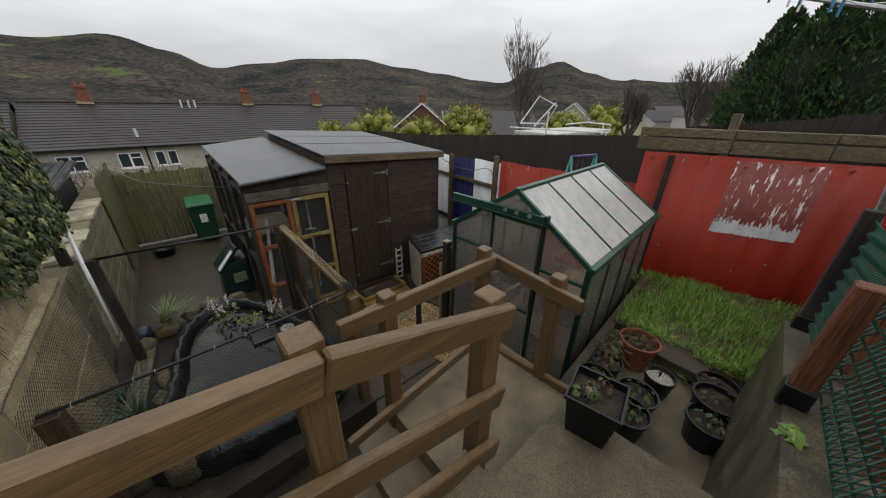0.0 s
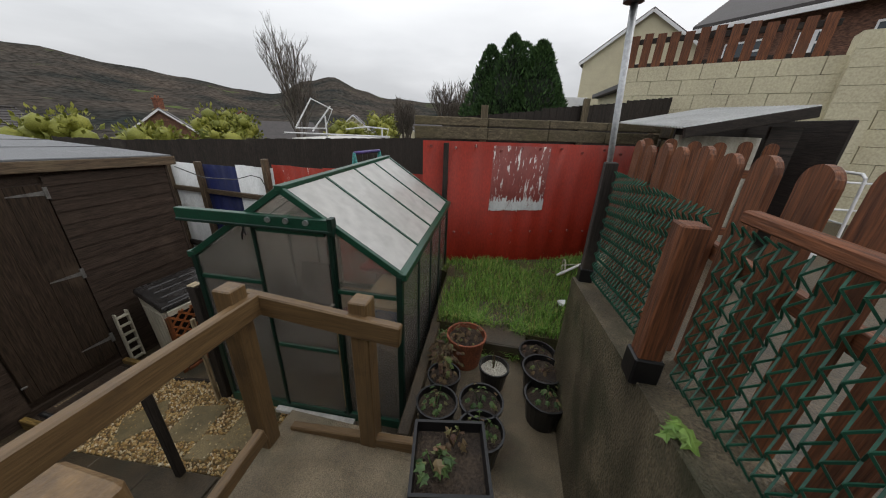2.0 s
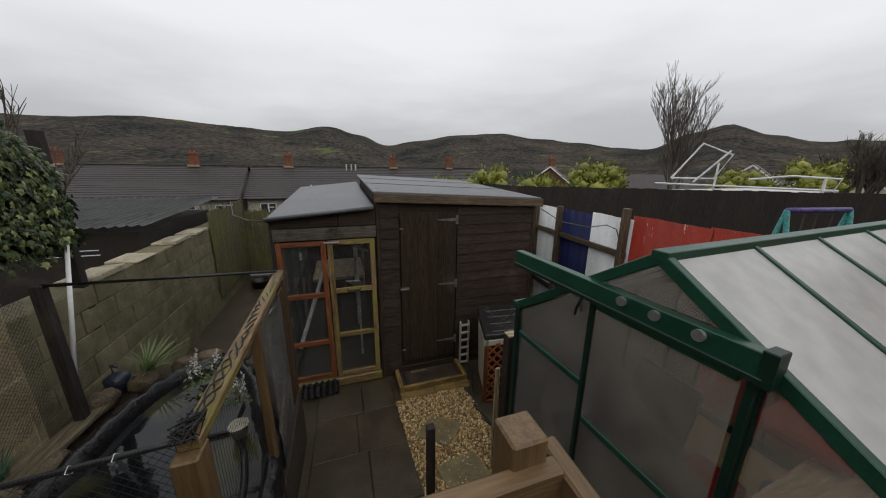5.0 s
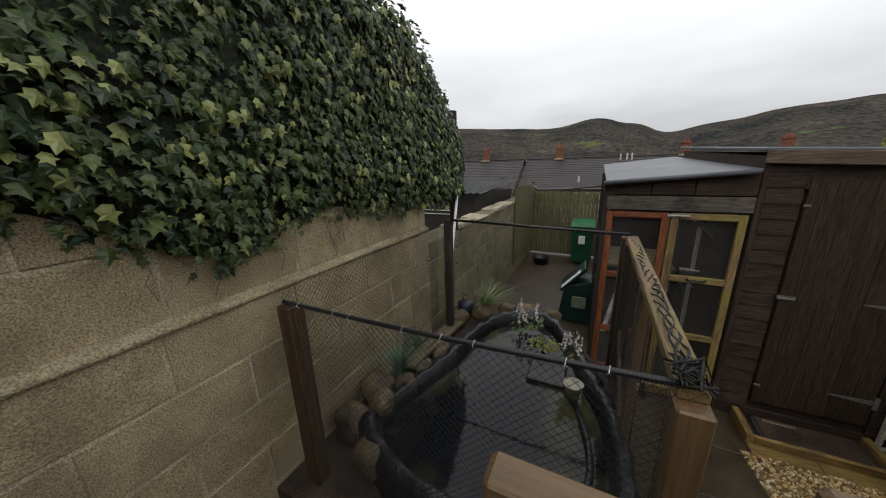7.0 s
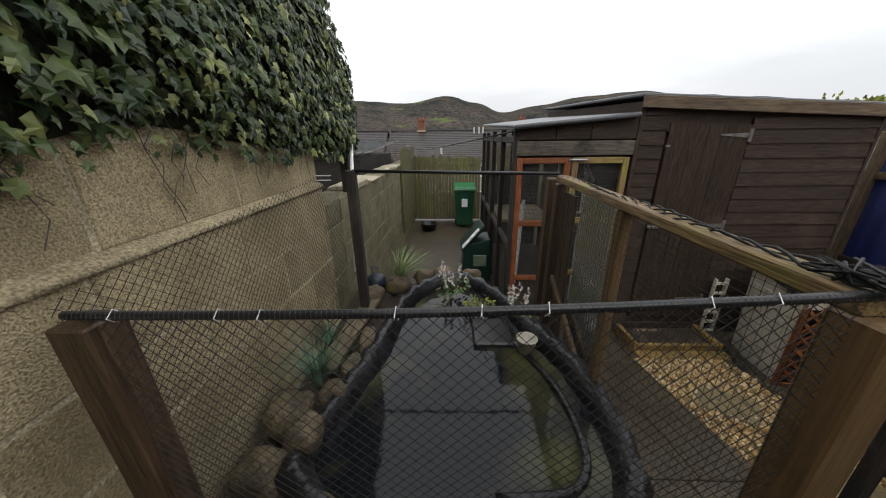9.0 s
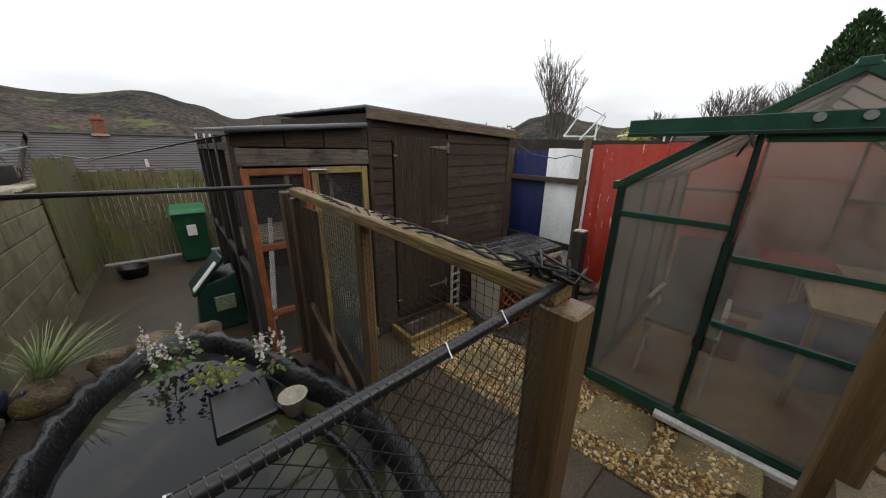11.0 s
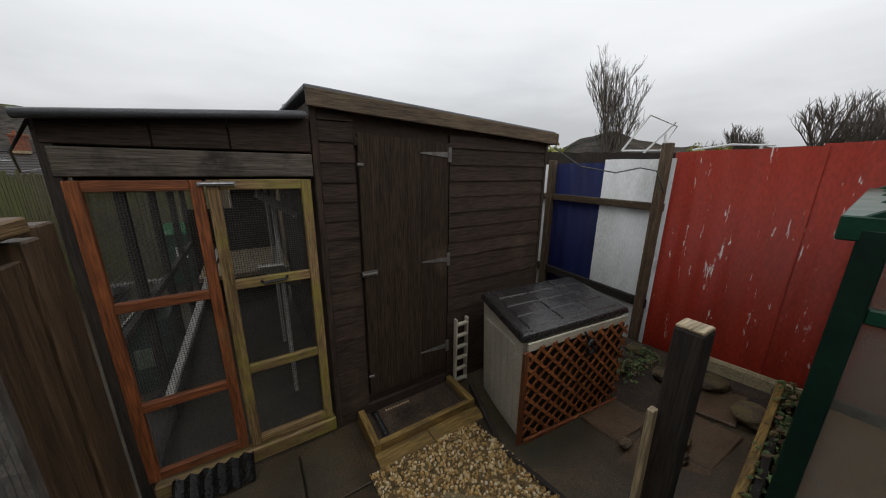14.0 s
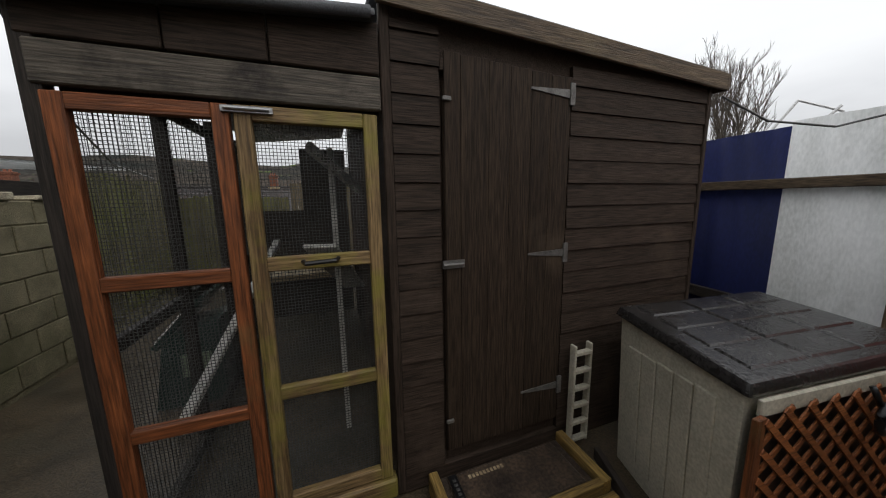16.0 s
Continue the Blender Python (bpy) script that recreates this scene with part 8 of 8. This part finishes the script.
def build_terrace():
    for x0, x1, yo, lab in ((-24.0, -5.4, -0.7, "low pebbledashed terrace house row with dark tiled roof"), (-5.3, 18.4, 0.0, "long pebbledashed terrace row with dark tiled roof and chimneys")):
        ye, yr, yb = 31.2 + yo, 35.6 + yo, 40.0 + yo
        ze, zr = 0.20, 2.88
        t = thing("terrace_house", ((x0 + x1) / 2, 35, -3.2), lab, "house", "terraces below the garden")
        bbox_part("wall", (x0 + 0.2, x1 - 0.2, ye + 0.45, yb - 0.45, -4.4, 0.35), M_PEBBLED, t, 0.01)
        tiled_roof(t, x0, x1, ye, yr, ze, zr, 17, M_TILE)
        tiled_roof(t, x1, x0, yb, yr, ze, zr, 10, M_TILE)
        for x in (x0 + 0.2, x1 - 0.2):
            bm = BM()
            v = [bm.verts.new(p) for p in ((x, ye + 0.45, 0.3), (x, yb - 0.45, 0.3), (x, yr, zr - 0.03))]
            bm.faces.new(v)
            part("gable", bm, M_PEBBLED, t)
        bbox_part("ridge_tiles", (x0, x1, yr - 0.14, yr + 0.14, zr - 0.02, zr + 0.10), M_TILE, t, 0.03)
        bm = BM()
        tube(bm, [(x0, ye - 0.05, ze + 0.01), (x1, ye - 0.05, ze + 0.01)], 0.06, 8)
        part("gutter", bm, M_BLACKP, t, "black gutter")
        xs = [-22.4, -19.8, -16.0, -13.0, -9.2, -6.6] if x0 < -10 else [-3.55, -0.75, 0.85, 1.55, 3.9, 4.9, 7.9, 10.6, 13.2, 16.0]
        for x in xs:
            nar = x in (0.85, 1.55, 3.9, 4.9)
            window(t, (x, ye + 0.45, -0.72), 0.55 if nar else 1.25, 1.0, panes=1 if nar else 2)
            window(t, (x, ye + 0.45, -3.2), 1.25, 1.1, panes=2)
        for x in ([-12.0] if x0 < -10 else [0.2, 9.2]):
            bm = BM()
            tube(bm, [(x, ye + 0.40, -4.3), (x, ye + 0.40, 0.2)], 0.05, 8)
            part("downpipe", bm, M_BLACKP, t)
        for x in ([-18.5, -9.5] if x0 < -10 else [-2.1, 8.0, 14.3]):
            chimney(t, x, yr, zr)
        if x0 > -10:
            for x in (3.2, 3.7, 4.1):
                bm = BM()
                tube(bm, [(x, yr - 0.5, zr - 0.4), (x, yr - 0.5, zr + 0.28)], 0.07, 8)
                vt = part("vent_pipe", bm, M_WHITETRIM, t, "roof vent with pale flashing")
            bm = BM()
            tube(bm, [(0.0, ye + 0.9, ze + 0.5), (0.0, ye + 0.9, ze + 1.1)], 0.09, 8)
            part("vent_pipe", bm, M_WHITETRIM, t)
        else:
            bm = BM()
            beam(bm, (x0, ye, ze + 0.05), (x0, yr, zr + 0.05), 0.2, 0.12)
            part("verge", bm, M_UPVC, t, "white verge")


build_terrace()


def gable_house(name, c, w, dp, wall_h, roof_h, az, wall, roof, label, wins=(), chim=False, base=0.0, gable_front=True):
    """A house whose gable end looks towards the viewer; az is the way its gable faces."""
    t = thing(name, c, label, "house")
    a = math.radians(az)
    n = Vector((math.sin(a), math.cos(a), 0))
    s = Vector((n.y, -n.x, 0))
    o = Vector(c)
    up = Vector((0, 0, 1))

    def P(x, y, z):
        return tuple(o + s * x + n * y + up * z)

    bm = BM()
    prof = ((-w / 2, 0), (w / 2, 0), (w / 2, wall_h), (0, wall_h + roof_h), (-w / 2, wall_h))
    f = [bm.verts.new(P(x, 0, z)) for x, z in prof]
    b = [bm.verts.new(P(x, -dp, z)) for x, z in prof]
    bm.faces.new(f)
    bm.faces.new(b[::-1])
    for i in range(5):
        bm.faces.new((f[i], f[(i + 1) % 5], b[(i + 1) % 5], b[i]))
    bmesh.ops.recalc_face_normals(bm, faces=bm.faces)
    part("wall", bm, wall, t)
    for sgn in (-1, 1):
        bm = BM()
        e = 0.25
        k = (w / 2 + e) / (w / 2)
        z0 = wall_h - roof_h * (k - 1)
        low = [P(sgn * (w / 2 + e), 0.2, z0 + 0.03), P(0, 0.2, wall_h + roof_h + 0.03), P(0, -dp - 0.2, wall_h + roof_h + 0.03), P(sgn * (w / 2 + e), -dp - 0.2, z0 + 0.03)]
        hi = [tuple(Vector(p) + Vector((0, 0, 0.14))) for p in low]
        hull8(bm, low, hi)
        bmesh.ops.recalc_face_normals(bm, faces=bm.faces)
        rf = part("roof_slope", bm, roof, t)
        bm = BM()
        beam(bm, P(sgn * (w / 2 + e), 0.22, z0 + 0.0), P(0, 0.22, wall_h + roof_h), 0.04, 0.16)
        part("bargeboard", bm, M_UPVC, t)
    for x, z, ww, hh in wins:
        window(t, P(x, 0.0, z), ww, hh, tuple(s), tuple(n), 2 if ww > 0.8 else 1)
    if chim:
        q = P(0, -dp * 0.35, wall_h + roof_h)
        chimney(t, *q)
    return t


def build_houses():
    # cream gable and brown brick house up the slope
    gable_house("detached_house", (26.3, -6.4, 2.4), 6.9, 9.0, 4.7, 2.5, 287, M_CREAM, M_TILE, "cream rendered house gable with small windows up the slope", ((0.5, 3.9, 0.9, 1.1),))
    t = thing("brick_house", (17.5, -10.0, 2.2), "brown brick house with white windows and dark eaves up the slope", "house")
    a, b = Vector((20.2, -7.0, 0)), Vector((9.0, -16.0, 0))
    d = (b - a).normalized()
    n = Vector((d.y, -d.x, 0))
    if n.x > 0:
        n = -n
    bm = BM()
    back = -n * 7
    hull8(bm, [tuple(p + Vector((0, 0, 2.0))) for p in (a, b, b + back, a + back)], [tuple(p + Vector((0, 0, 7.2))) for p in (a, b, b + back, a + back)])
    bmesh.ops.recalc_face_normals(bm, faces=bm.faces)
    part("wall", bm, M_BRICKD, t)
    bm = BM()
    e = n * 0.5
    hull8(bm, [tuple(p) for p in (a + e - d * 0.4 + Vector((0, 0, 7.15)), b + e + Vector((0, 0, 7.15)), b + back * 0.5 + Vector((0, 0, 9.6)), a + back * 0.5 - d * 0.4 + Vector((0, 0, 9.6)))], [tuple(p) for p in (a + e - d * 0.4 + Vector((0, 0, 7.3)), b + e + Vector((0, 0, 7.3)), b + back * 0.5 + Vector((0, 0, 9.75)), a + back * 0.5 - d * 0.4 + Vector((0, 0, 9.75)))])
    bmesh.ops.recalc_face_normals(bm, faces=bm.faces)
    part("roof", bm, M_TILE, t, "dark tiled roof")
    beam_part("fascia", a + e - d * 0.4 + Vector((0, 0, 7.08)), b + e + Vector((0, 0, 7.08)), 0.06, 0.18, M_UPVC, t, 0.01, "white fascia")
    for s, z in ((1.6, 5.9), (3.6, 5.9), (5.4, 5.9), (8.0, 5.9), (2.4, 3.4), (6.5, 3.4)):
        window(t, tuple(a + d * s + n * 0.01 + Vector((0, 0, z))), 1.5 if s in (1.6, 8.0) else 0.9, 1.15, tuple(d), tuple(n), 2)
    # flat-roofed outbuildings between
    t = thing("outbuilding", (18.5, -3.4, 2.0), "flat roofed cream outbuilding with white door", "outbuilding")
    bbox_part("wall", (16.5, 22.0, -6.4, -3.4, 1.0, 4.5), M_CREAM, t)
    bbox_part("roof", (16.2, 22.3, -6.7, -3.1, 4.5, 4.7), M_TILE, t, 0.02)
    bbox_part("door", (16.44, 16.5, -4.9, -4.0, 2.2, 4.2), M_UPVC, t, 0.02, "white door")
    t = thing("outbuilding", (25, 0.5, 2.0), "low white outbuilding beyond the conifer", "outbuilding")
    bbox_part("wall", (23, 29, -3.0, -1.6, 1.5, 4.6), M_UPVC, t)
    # valley houses
    gable_house("bungalow", (43.0, 22.5, -4.2), 8.0, 12, 4.3, 3.4, 245, M_CREAM, M_TILE, "cream gabled house with dark roof further down", ((0, 3.6, 1.2, 1.2),))
    gable_house("bungalow", (26.5, 33.5, -3.8), 8.5, 12, 3.6, 3.4, 219, M_BRICKD, M_TILE, "dark brick gabled house with white windows down the slope", ((-2.4, 2.4, 1.0, 1.3), (-0.8, 2.4, 1.0, 1.3), (0.8, 2.4, 1.0, 1.3), (2.4, 2.4, 1.0, 1.3)), True)
    gable_house("bungalow", (34.0, 38.0, -5.0), 8.0, 14, 4.0, 3.2, 300, M_PEBBLED, M_TILE, "pebbledashed house with dark roof down the slope", (), True)
    gable_house("bungalow", (58.0, 22.0, -4.5), 9.0, 10, 5.0, 3.4, 255, M_CREAM, M_TILE, "pale house with dark roof in the valley", ())
    # valley town, one countless crowd of small houses
    t = thing("valley_town", (-150, 260, -30), "distant pale houses scattered along the valley", "town", kind="stuff")
    r = random.Random(41)
    bms = [BM(), BM()]
    for k in range(420):
        if k < 230:
            az, rr = math.radians(r.uniform(-46, -20)), r.uniform(190, 520)
        elif k < 330:
            az, rr = math.radians(r.uniform(26, 50)), r.uniform(150, 420)
        else:
            az, rr = math.radians(r.uniform(50, 76)), r.uniform(110, 380)
        x, y = 2 + rr * math.sin(az), 2 + rr * math.cos(az)
        z = land_height(x, y)
        w, d, h = r.uniform(6, 14), r.uniform(6, 8), r.uniform(4, 6)
        a = r.uniform(-0.5, 0.5) - az
        c, s = math.cos(a), math.sin(a)

        def Q(i, j, zz):
            return (x + c * i - s * j, y + s * i + c * j, z + zz)

        hull8(bms[0], [Q(i, j, -3) for i, j in ((-w / 2, -d / 2), (w / 2, -d / 2), (w / 2, d / 2), (-w / 2, d / 2))], [Q(i, j, h) for i, j in ((-w / 2, -d / 2), (w / 2, -d / 2), (w / 2, d / 2), (-w / 2, d / 2))])
        hull8(bms[1], [Q(i, j, h) for i, j in ((-w / 2, -d / 2 - 0.3), (w / 2, -d / 2 - 0.3), (w / 2, d / 2 + 0.3), (-w / 2, d / 2 + 0.3))], [Q(i, j, h + 2.6) for i, j in ((-w / 2, -0.1), (w / 2, -0.1), (w / 2, 0.1), (-w / 2, 0.1))])
    for bm, m, nm in ((bms[0], M_TOWN, "house_walls"), (bms[1], M_TILE, "house_roofs")):
        ob = part(nm, bm, m, t)
        ob["kind"] = "stuff"


def town_material():
    m, n, l = node_material("town_walls")
    p = n["Principled BSDF"]
    g = n.new("ShaderNodeNewGeometry")
    r = n.new("ShaderNodeValToRGB")
    r.color_ramp.elements[0].color, r.color_ramp.elements[1].color = (0.16, 0.15, 0.14, 1), (0.55, 0.53, 0.49, 1)
    l.new(g.outputs["Random Per Island"], r.inputs["Fac"])
    l.new(r.outputs["Color"], p.inputs["Base Color"])
    p.inputs["Roughness"].default_value = 0.9
    return m


M_TOWN = town_material()
build_houses()


# ---- trees ----
def bare_tree(name, base, height, seed, label, trunk=0.10, spread=0.55, levels=5, stems=1):
    t = thing(name, base, label, "tree")
    r = random.Random(seed)
    tb, cr = BM(), BM()

    def grow(bm, p, d, ln, rad, lev):
        pts = [p]
        n = 4
        for i in range(n):
            d = (d + Vector((r.uniform(-1, 1), r.uniform(-1, 1), r.uniform(-0.2, 0.7))) * 0.10).normalized()
            pts.append(pts[-1] + d * ln / n)
        tube(bm, pts, rad, 6 if lev < 2 else 4, rad * 0.62)
        if lev >= levels:
            return
        kids = r.randint(3, 4) if lev < 3 else r.randint(2, 4)
        for k in range(kids):
            i = r.randint(2, n)
            a = r.uniform(0, 6.283)
            side = Vector((math.cos(a), math.sin(a), 0))
            nd = (d * 1.0 + side * spread * r.uniform(0.7, 1.2) + Vector((0, 0, 0.42))).normalized()
            grow(cr, pts[i], nd, ln * r.uniform(0.55, 0.74), max(rad * 0.55, 0.0045), lev + 1)
        if lev < 3:
            grow(cr, pts[-1], (d + Vector((0, 0, 0.3))).normalized(), ln * 0.7, rad * 0.6, lev + 1)

    for s in range(stems):
        a = r.uniform(0, 6.283)
        d0 = Vector((0.18 * math.cos(a) * (stems > 1), 0.18 * math.sin(a) * (stems > 1), 1)).normalized()
        grow(tb, Vector(base) + Vector((0.15 * s, 0.1 * s, 0)), d0, height * 0.36, trunk, 0)
    part("trunk", tb, M_TWIG, t, smooth=True)
    c = part("crown", cr, M_TWIG, t, "bare grey branches and twigs")
    return t


def clump_crown(name, base, h, rx, ry, mat, label, seed, n=5000, leaf=0.12, trunk=True, cone=False, tops=1):
    t = thing(name, base, label, "tree" if trunk else "shrub")
    r = random.Random(seed)
    if trunk:
        bm = BM()
        tube(bm, [Vector(base), Vector(base) + Vector((0.1, 0, h * 0.3)), Vector(base) + Vector((0, 0.1, h * 0.75))], 0.16, 8, 0.06)
        part("trunk", bm, M_TWIG, t, smooth=True)
    bm = BM()
    b = Vector(base)
    lumps = []
    for k in range(70):
        a, u = r.uniform(0, 6.283), r.random() ** 0.8
        env = (math.sin(math.pi * min(0.12 + 0.80 * u, 1)) ** 0.6) * (1 - 0.45 * u if cone else 1)
        q = math.sqrt(r.random()) * 0.9
        lumps.append((b + Vector((rx * env * q * math.cos(a), ry * env * q * math.sin(a), h * (0.06 + 0.90 * u))), r.uniform(0.25, 0.5) * min(rx, ry) * (1 - 0.45 * u)))
    if tops > 1:
        for k in range(tops):
            lumps.append((b + Vector((r.uniform(-0.7, 0.7) * rx, r.uniform(-0.7, 0.7) * ry, h * r.uniform(0.9, 1.02))), 0.22 * rx))
    core = BM()
    for c, s in lumps:
        m = bmesh.ops.create_icosphere(core, subdivisions=1, radius=s * 0.75, matrix=Matrix.Translation(c))
    part("inner_mass", core, mat, t, smooth=True)
    for i in range(n):
        c, s = lumps[r.randrange(len(lumps))]
        v = Vector((r.gauss(0, 1), r.gauss(0, 1), r.gauss(0, 1))).normalized()
        p = c + v * s * r.uniform(0.75, 1.12)
        d = (v + Vector((r.uniform(-0.6, 0.6), r.uniform(-0.6, 0.6), r.uniform(0, 0.9)))).normalized()
        sd = d.cross(Vector((r.uniform(-1, 1), r.uniform(-1, 1), r.uniform(-1, 1)))).normalized()
        L = leaf * r.uniform(0.6, 1.4)
        q = [bm.verts.new(x) for x in (p, p + d * L * 0.5 + sd * L * 0.28, p + d * L, p + d * L * 0.5 - sd * L * 0.28)]
        bm.faces.new(q)
    f = part("crown", bm, mat, t)
    f["kind"] = "stuff"
    return t


bare_tree("bare_tree", (14.3, 9.85, -0.9), 7.5, 5, "slender bare multi-branched birch beyond the fence", 0.085, 0.44, 6)
for i, (x, y, h) in enumerate(((27, 9.5, 5.2), (30, 6.5, 6.6), (33, 5.0, 7.2), (29, 11.5, 4.6))):
    bare_tree("bare_tree", (x, y, -0.4), h, 60 + i, "bare winter tree beside the conifer", 0.16, 0.70, 5, 2)
bare_tree("bare_tree", (-5.0, 12.0, -0.5), 5.5, 90, "bare winter tree behind the ivy wall", 0.08, 0.6, 4)
# very dark colour that paints the shade deep inside the conifer
M_CONSHADE = material("conifer_inner_shade", (0.012, 0.020, 0.008), (0.006, 0.010, 0.005), 0.95, (6, 6, 6), 40.0, 0.6)


def build_conifer(base, h, rad, seed):
    """Dense rounded conifer grown together from several upright leaders."""
    t = thing("conifer", base, "dense dark green rounded conifer with feathery tips", "tree")
    r = random.Random(seed)
    b = Vector(base)
    bm = BM()
    tube(bm, [b, b + Vector((0.05, 0, h * 0.4)), b + Vector((0, 0.05, h * 0.8))], 0.16, 8, 0.05)
    part("trunk", bm, M_TWIG, t, smooth=True)
    cols = [(b + Vector((0, 0, 0)), h * 0.96, rad * 0.85)]
    for k in range(11):
        a = 6.283 * k / 11 + r.uniform(-0.2, 0.2)
        q = rad * r.uniform(0.42, 0.62)
        cols.append((b + Vector((q * math.cos(a), q * math.sin(a), 0)), h * r.uniform(0.74, 1.0), rad * r.uniform(0.42, 0.60)))
    core, bm = BM(), BM()

    def prof(u):
        return (1 - u ** 3.2) ** 0.75 * (0.72 + 0.28 * math.sin(math.pi * min(u * 1.3, 1)))

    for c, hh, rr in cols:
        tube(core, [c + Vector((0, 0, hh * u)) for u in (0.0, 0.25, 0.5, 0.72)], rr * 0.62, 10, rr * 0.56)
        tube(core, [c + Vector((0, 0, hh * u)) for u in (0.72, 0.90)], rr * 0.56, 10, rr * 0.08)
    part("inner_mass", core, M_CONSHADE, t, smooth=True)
    for i in range(60000):
        c, hh, rr = cols[r.randrange(len(cols))]
        u = r.random() ** 0.75
        a = r.uniform(0, 6.283)
        q = rr * prof(u) * (0.86 + 0.22 * r.random() + 0.16 * noise.noise(Vector((3 * math.cos(a), 3 * math.sin(a), u * 7 + c.x))))
        o = Vector((math.cos(a), math.sin(a), 0))
        p = c + o * q + Vector((0, 0, hh * u))
        d = (o * r.uniform(0.2, 0.9) + Vector((r.uniform(-0.4, 0.4), r.uniform(-0.4, 0.4), r.uniform(0.4, 1.2)))).normalized()
        sd = d.cross(Vector((r.uniform(-1, 1), r.uniform(-1, 1), r.uniform(-1, 1)))).normalized()
        L = 0.15 * r.uniform(0.6, 1.5)
        bm.faces.new([bm.verts.new(x) for x in (p, p + d * L * 0.5 + sd * L * 0.2, p + d * L, p + d * L * 0.5 - sd * L * 0.2)])
    f = part("crown", bm, M_CONIFER, t)
    f["kind"] = "stuff"


build_conifer((18.4, 0.9, 1.2), 5.35, 2.55, 71)
for i, (x, y, h, rx) in enumerate(((8.4, 13.6, 3.9, 1.5), (10.4, 13.0, 3.6, 1.5), (12.6, 12.2, 4.3, 1.6), (20.5, 11.2, 4.0, 1.7), (22.5, 9.6, 4.4, 1.6), (6.9, 14.5, 3.5, 1.3))):
    clump_crown("shrub", (x, y, -1.2), h, rx, rx, M_SHRUB, "yellow-green spring shrub beyond the black fence", 80 + i, 2600, 0.15, False)


def build_brambles():
    """Bare scrub along the back of the yard fences."""
    for i, (x, y, z) in enumerate(((-0.25, 10.9, 0.6), (0.6, 11.1, 0.6), (-0.8, 10.2, 0.8), (2.6, 11.2, 0.9))):
        t = thing("bramble", (x, y, z), "tangled bare brown bramble behind the fence", "shrub")
        r = random.Random(200 + i)
        bm = BM()
        for k in range(46):
            p = Vector((x + r.uniform(-0.5, 0.5), y + r.uniform(-0.2, 0.2), z))
            a = r.uniform(0, 6.28)
            tube(bm, [p, p + Vector((0.15 * math.cos(a), 0.15 * math.sin(a), 0.7)), p + Vector((0.45 * math.cos(a), 0.45 * math.sin(a), r.uniform(0.8, 1.25))), p + Vector((0.75 * math.cos(a), 0.6 * math.sin(a), r.uniform(0.5, 1.1)))], 0.007, 4, 0.003)
        part("canes", bm, M_BRAMBLE, t)


M_BRAMBLE = material("bramble_cane", (0.13, 0.075, 0.052), (0.06, 0.036, 0.026), 0.9, (6, 6, 6), 60.0, 0.0)
build_brambles()


def build_frames():
    """Bent white garden frames beyond the black fence."""
    t = thing("trampoline_frame", (11.5, 6.6, 1.0), "bent white tubular frame beyond the black fence", "frame")
    for pts in (((11.2, 7.9, 2.6), (11.6, 7.5, 3.5), (12.0, 7.0, 3.2), (11.8, 7.2, 2.6), (11.2, 7.9, 2.6)), ((11.5, 7.5, 2.5), (11.9, 7.0, 3.3)), ((12.1, 6.6, 2.6), (12.3, 5.9, 2.7), (12.5, 5.2, 2.65), (12.4, 5.3, 2.2)), ((11.7, 7.1, 1.5), (11.7, 7.1, 3.0)), ((12.4, 5.4, 1.5), (12.4, 5.4, 2.65)), ((11.0, 8.2, 2.45), (12.5, 5.2, 2.40))):
        bm = BM()
        tube(bm, pts, 0.028, 6)
        part("tube", bm, M_UPVC, t)
    t = thing("garden_cabin", (17, 10, 0), "white low cabin roof beyond the black fence", "cabin")
    bbox_part("wall", (13.5, 18.5, 7.8, 9.5, -0.5, 2.0), M_UPVC, t)
    bbox_part("roof", (13.3, 18.7, 7.6, 9.7, 2.0, 2.15), M_WHITETRIM, t, 0.02)


build_frames()
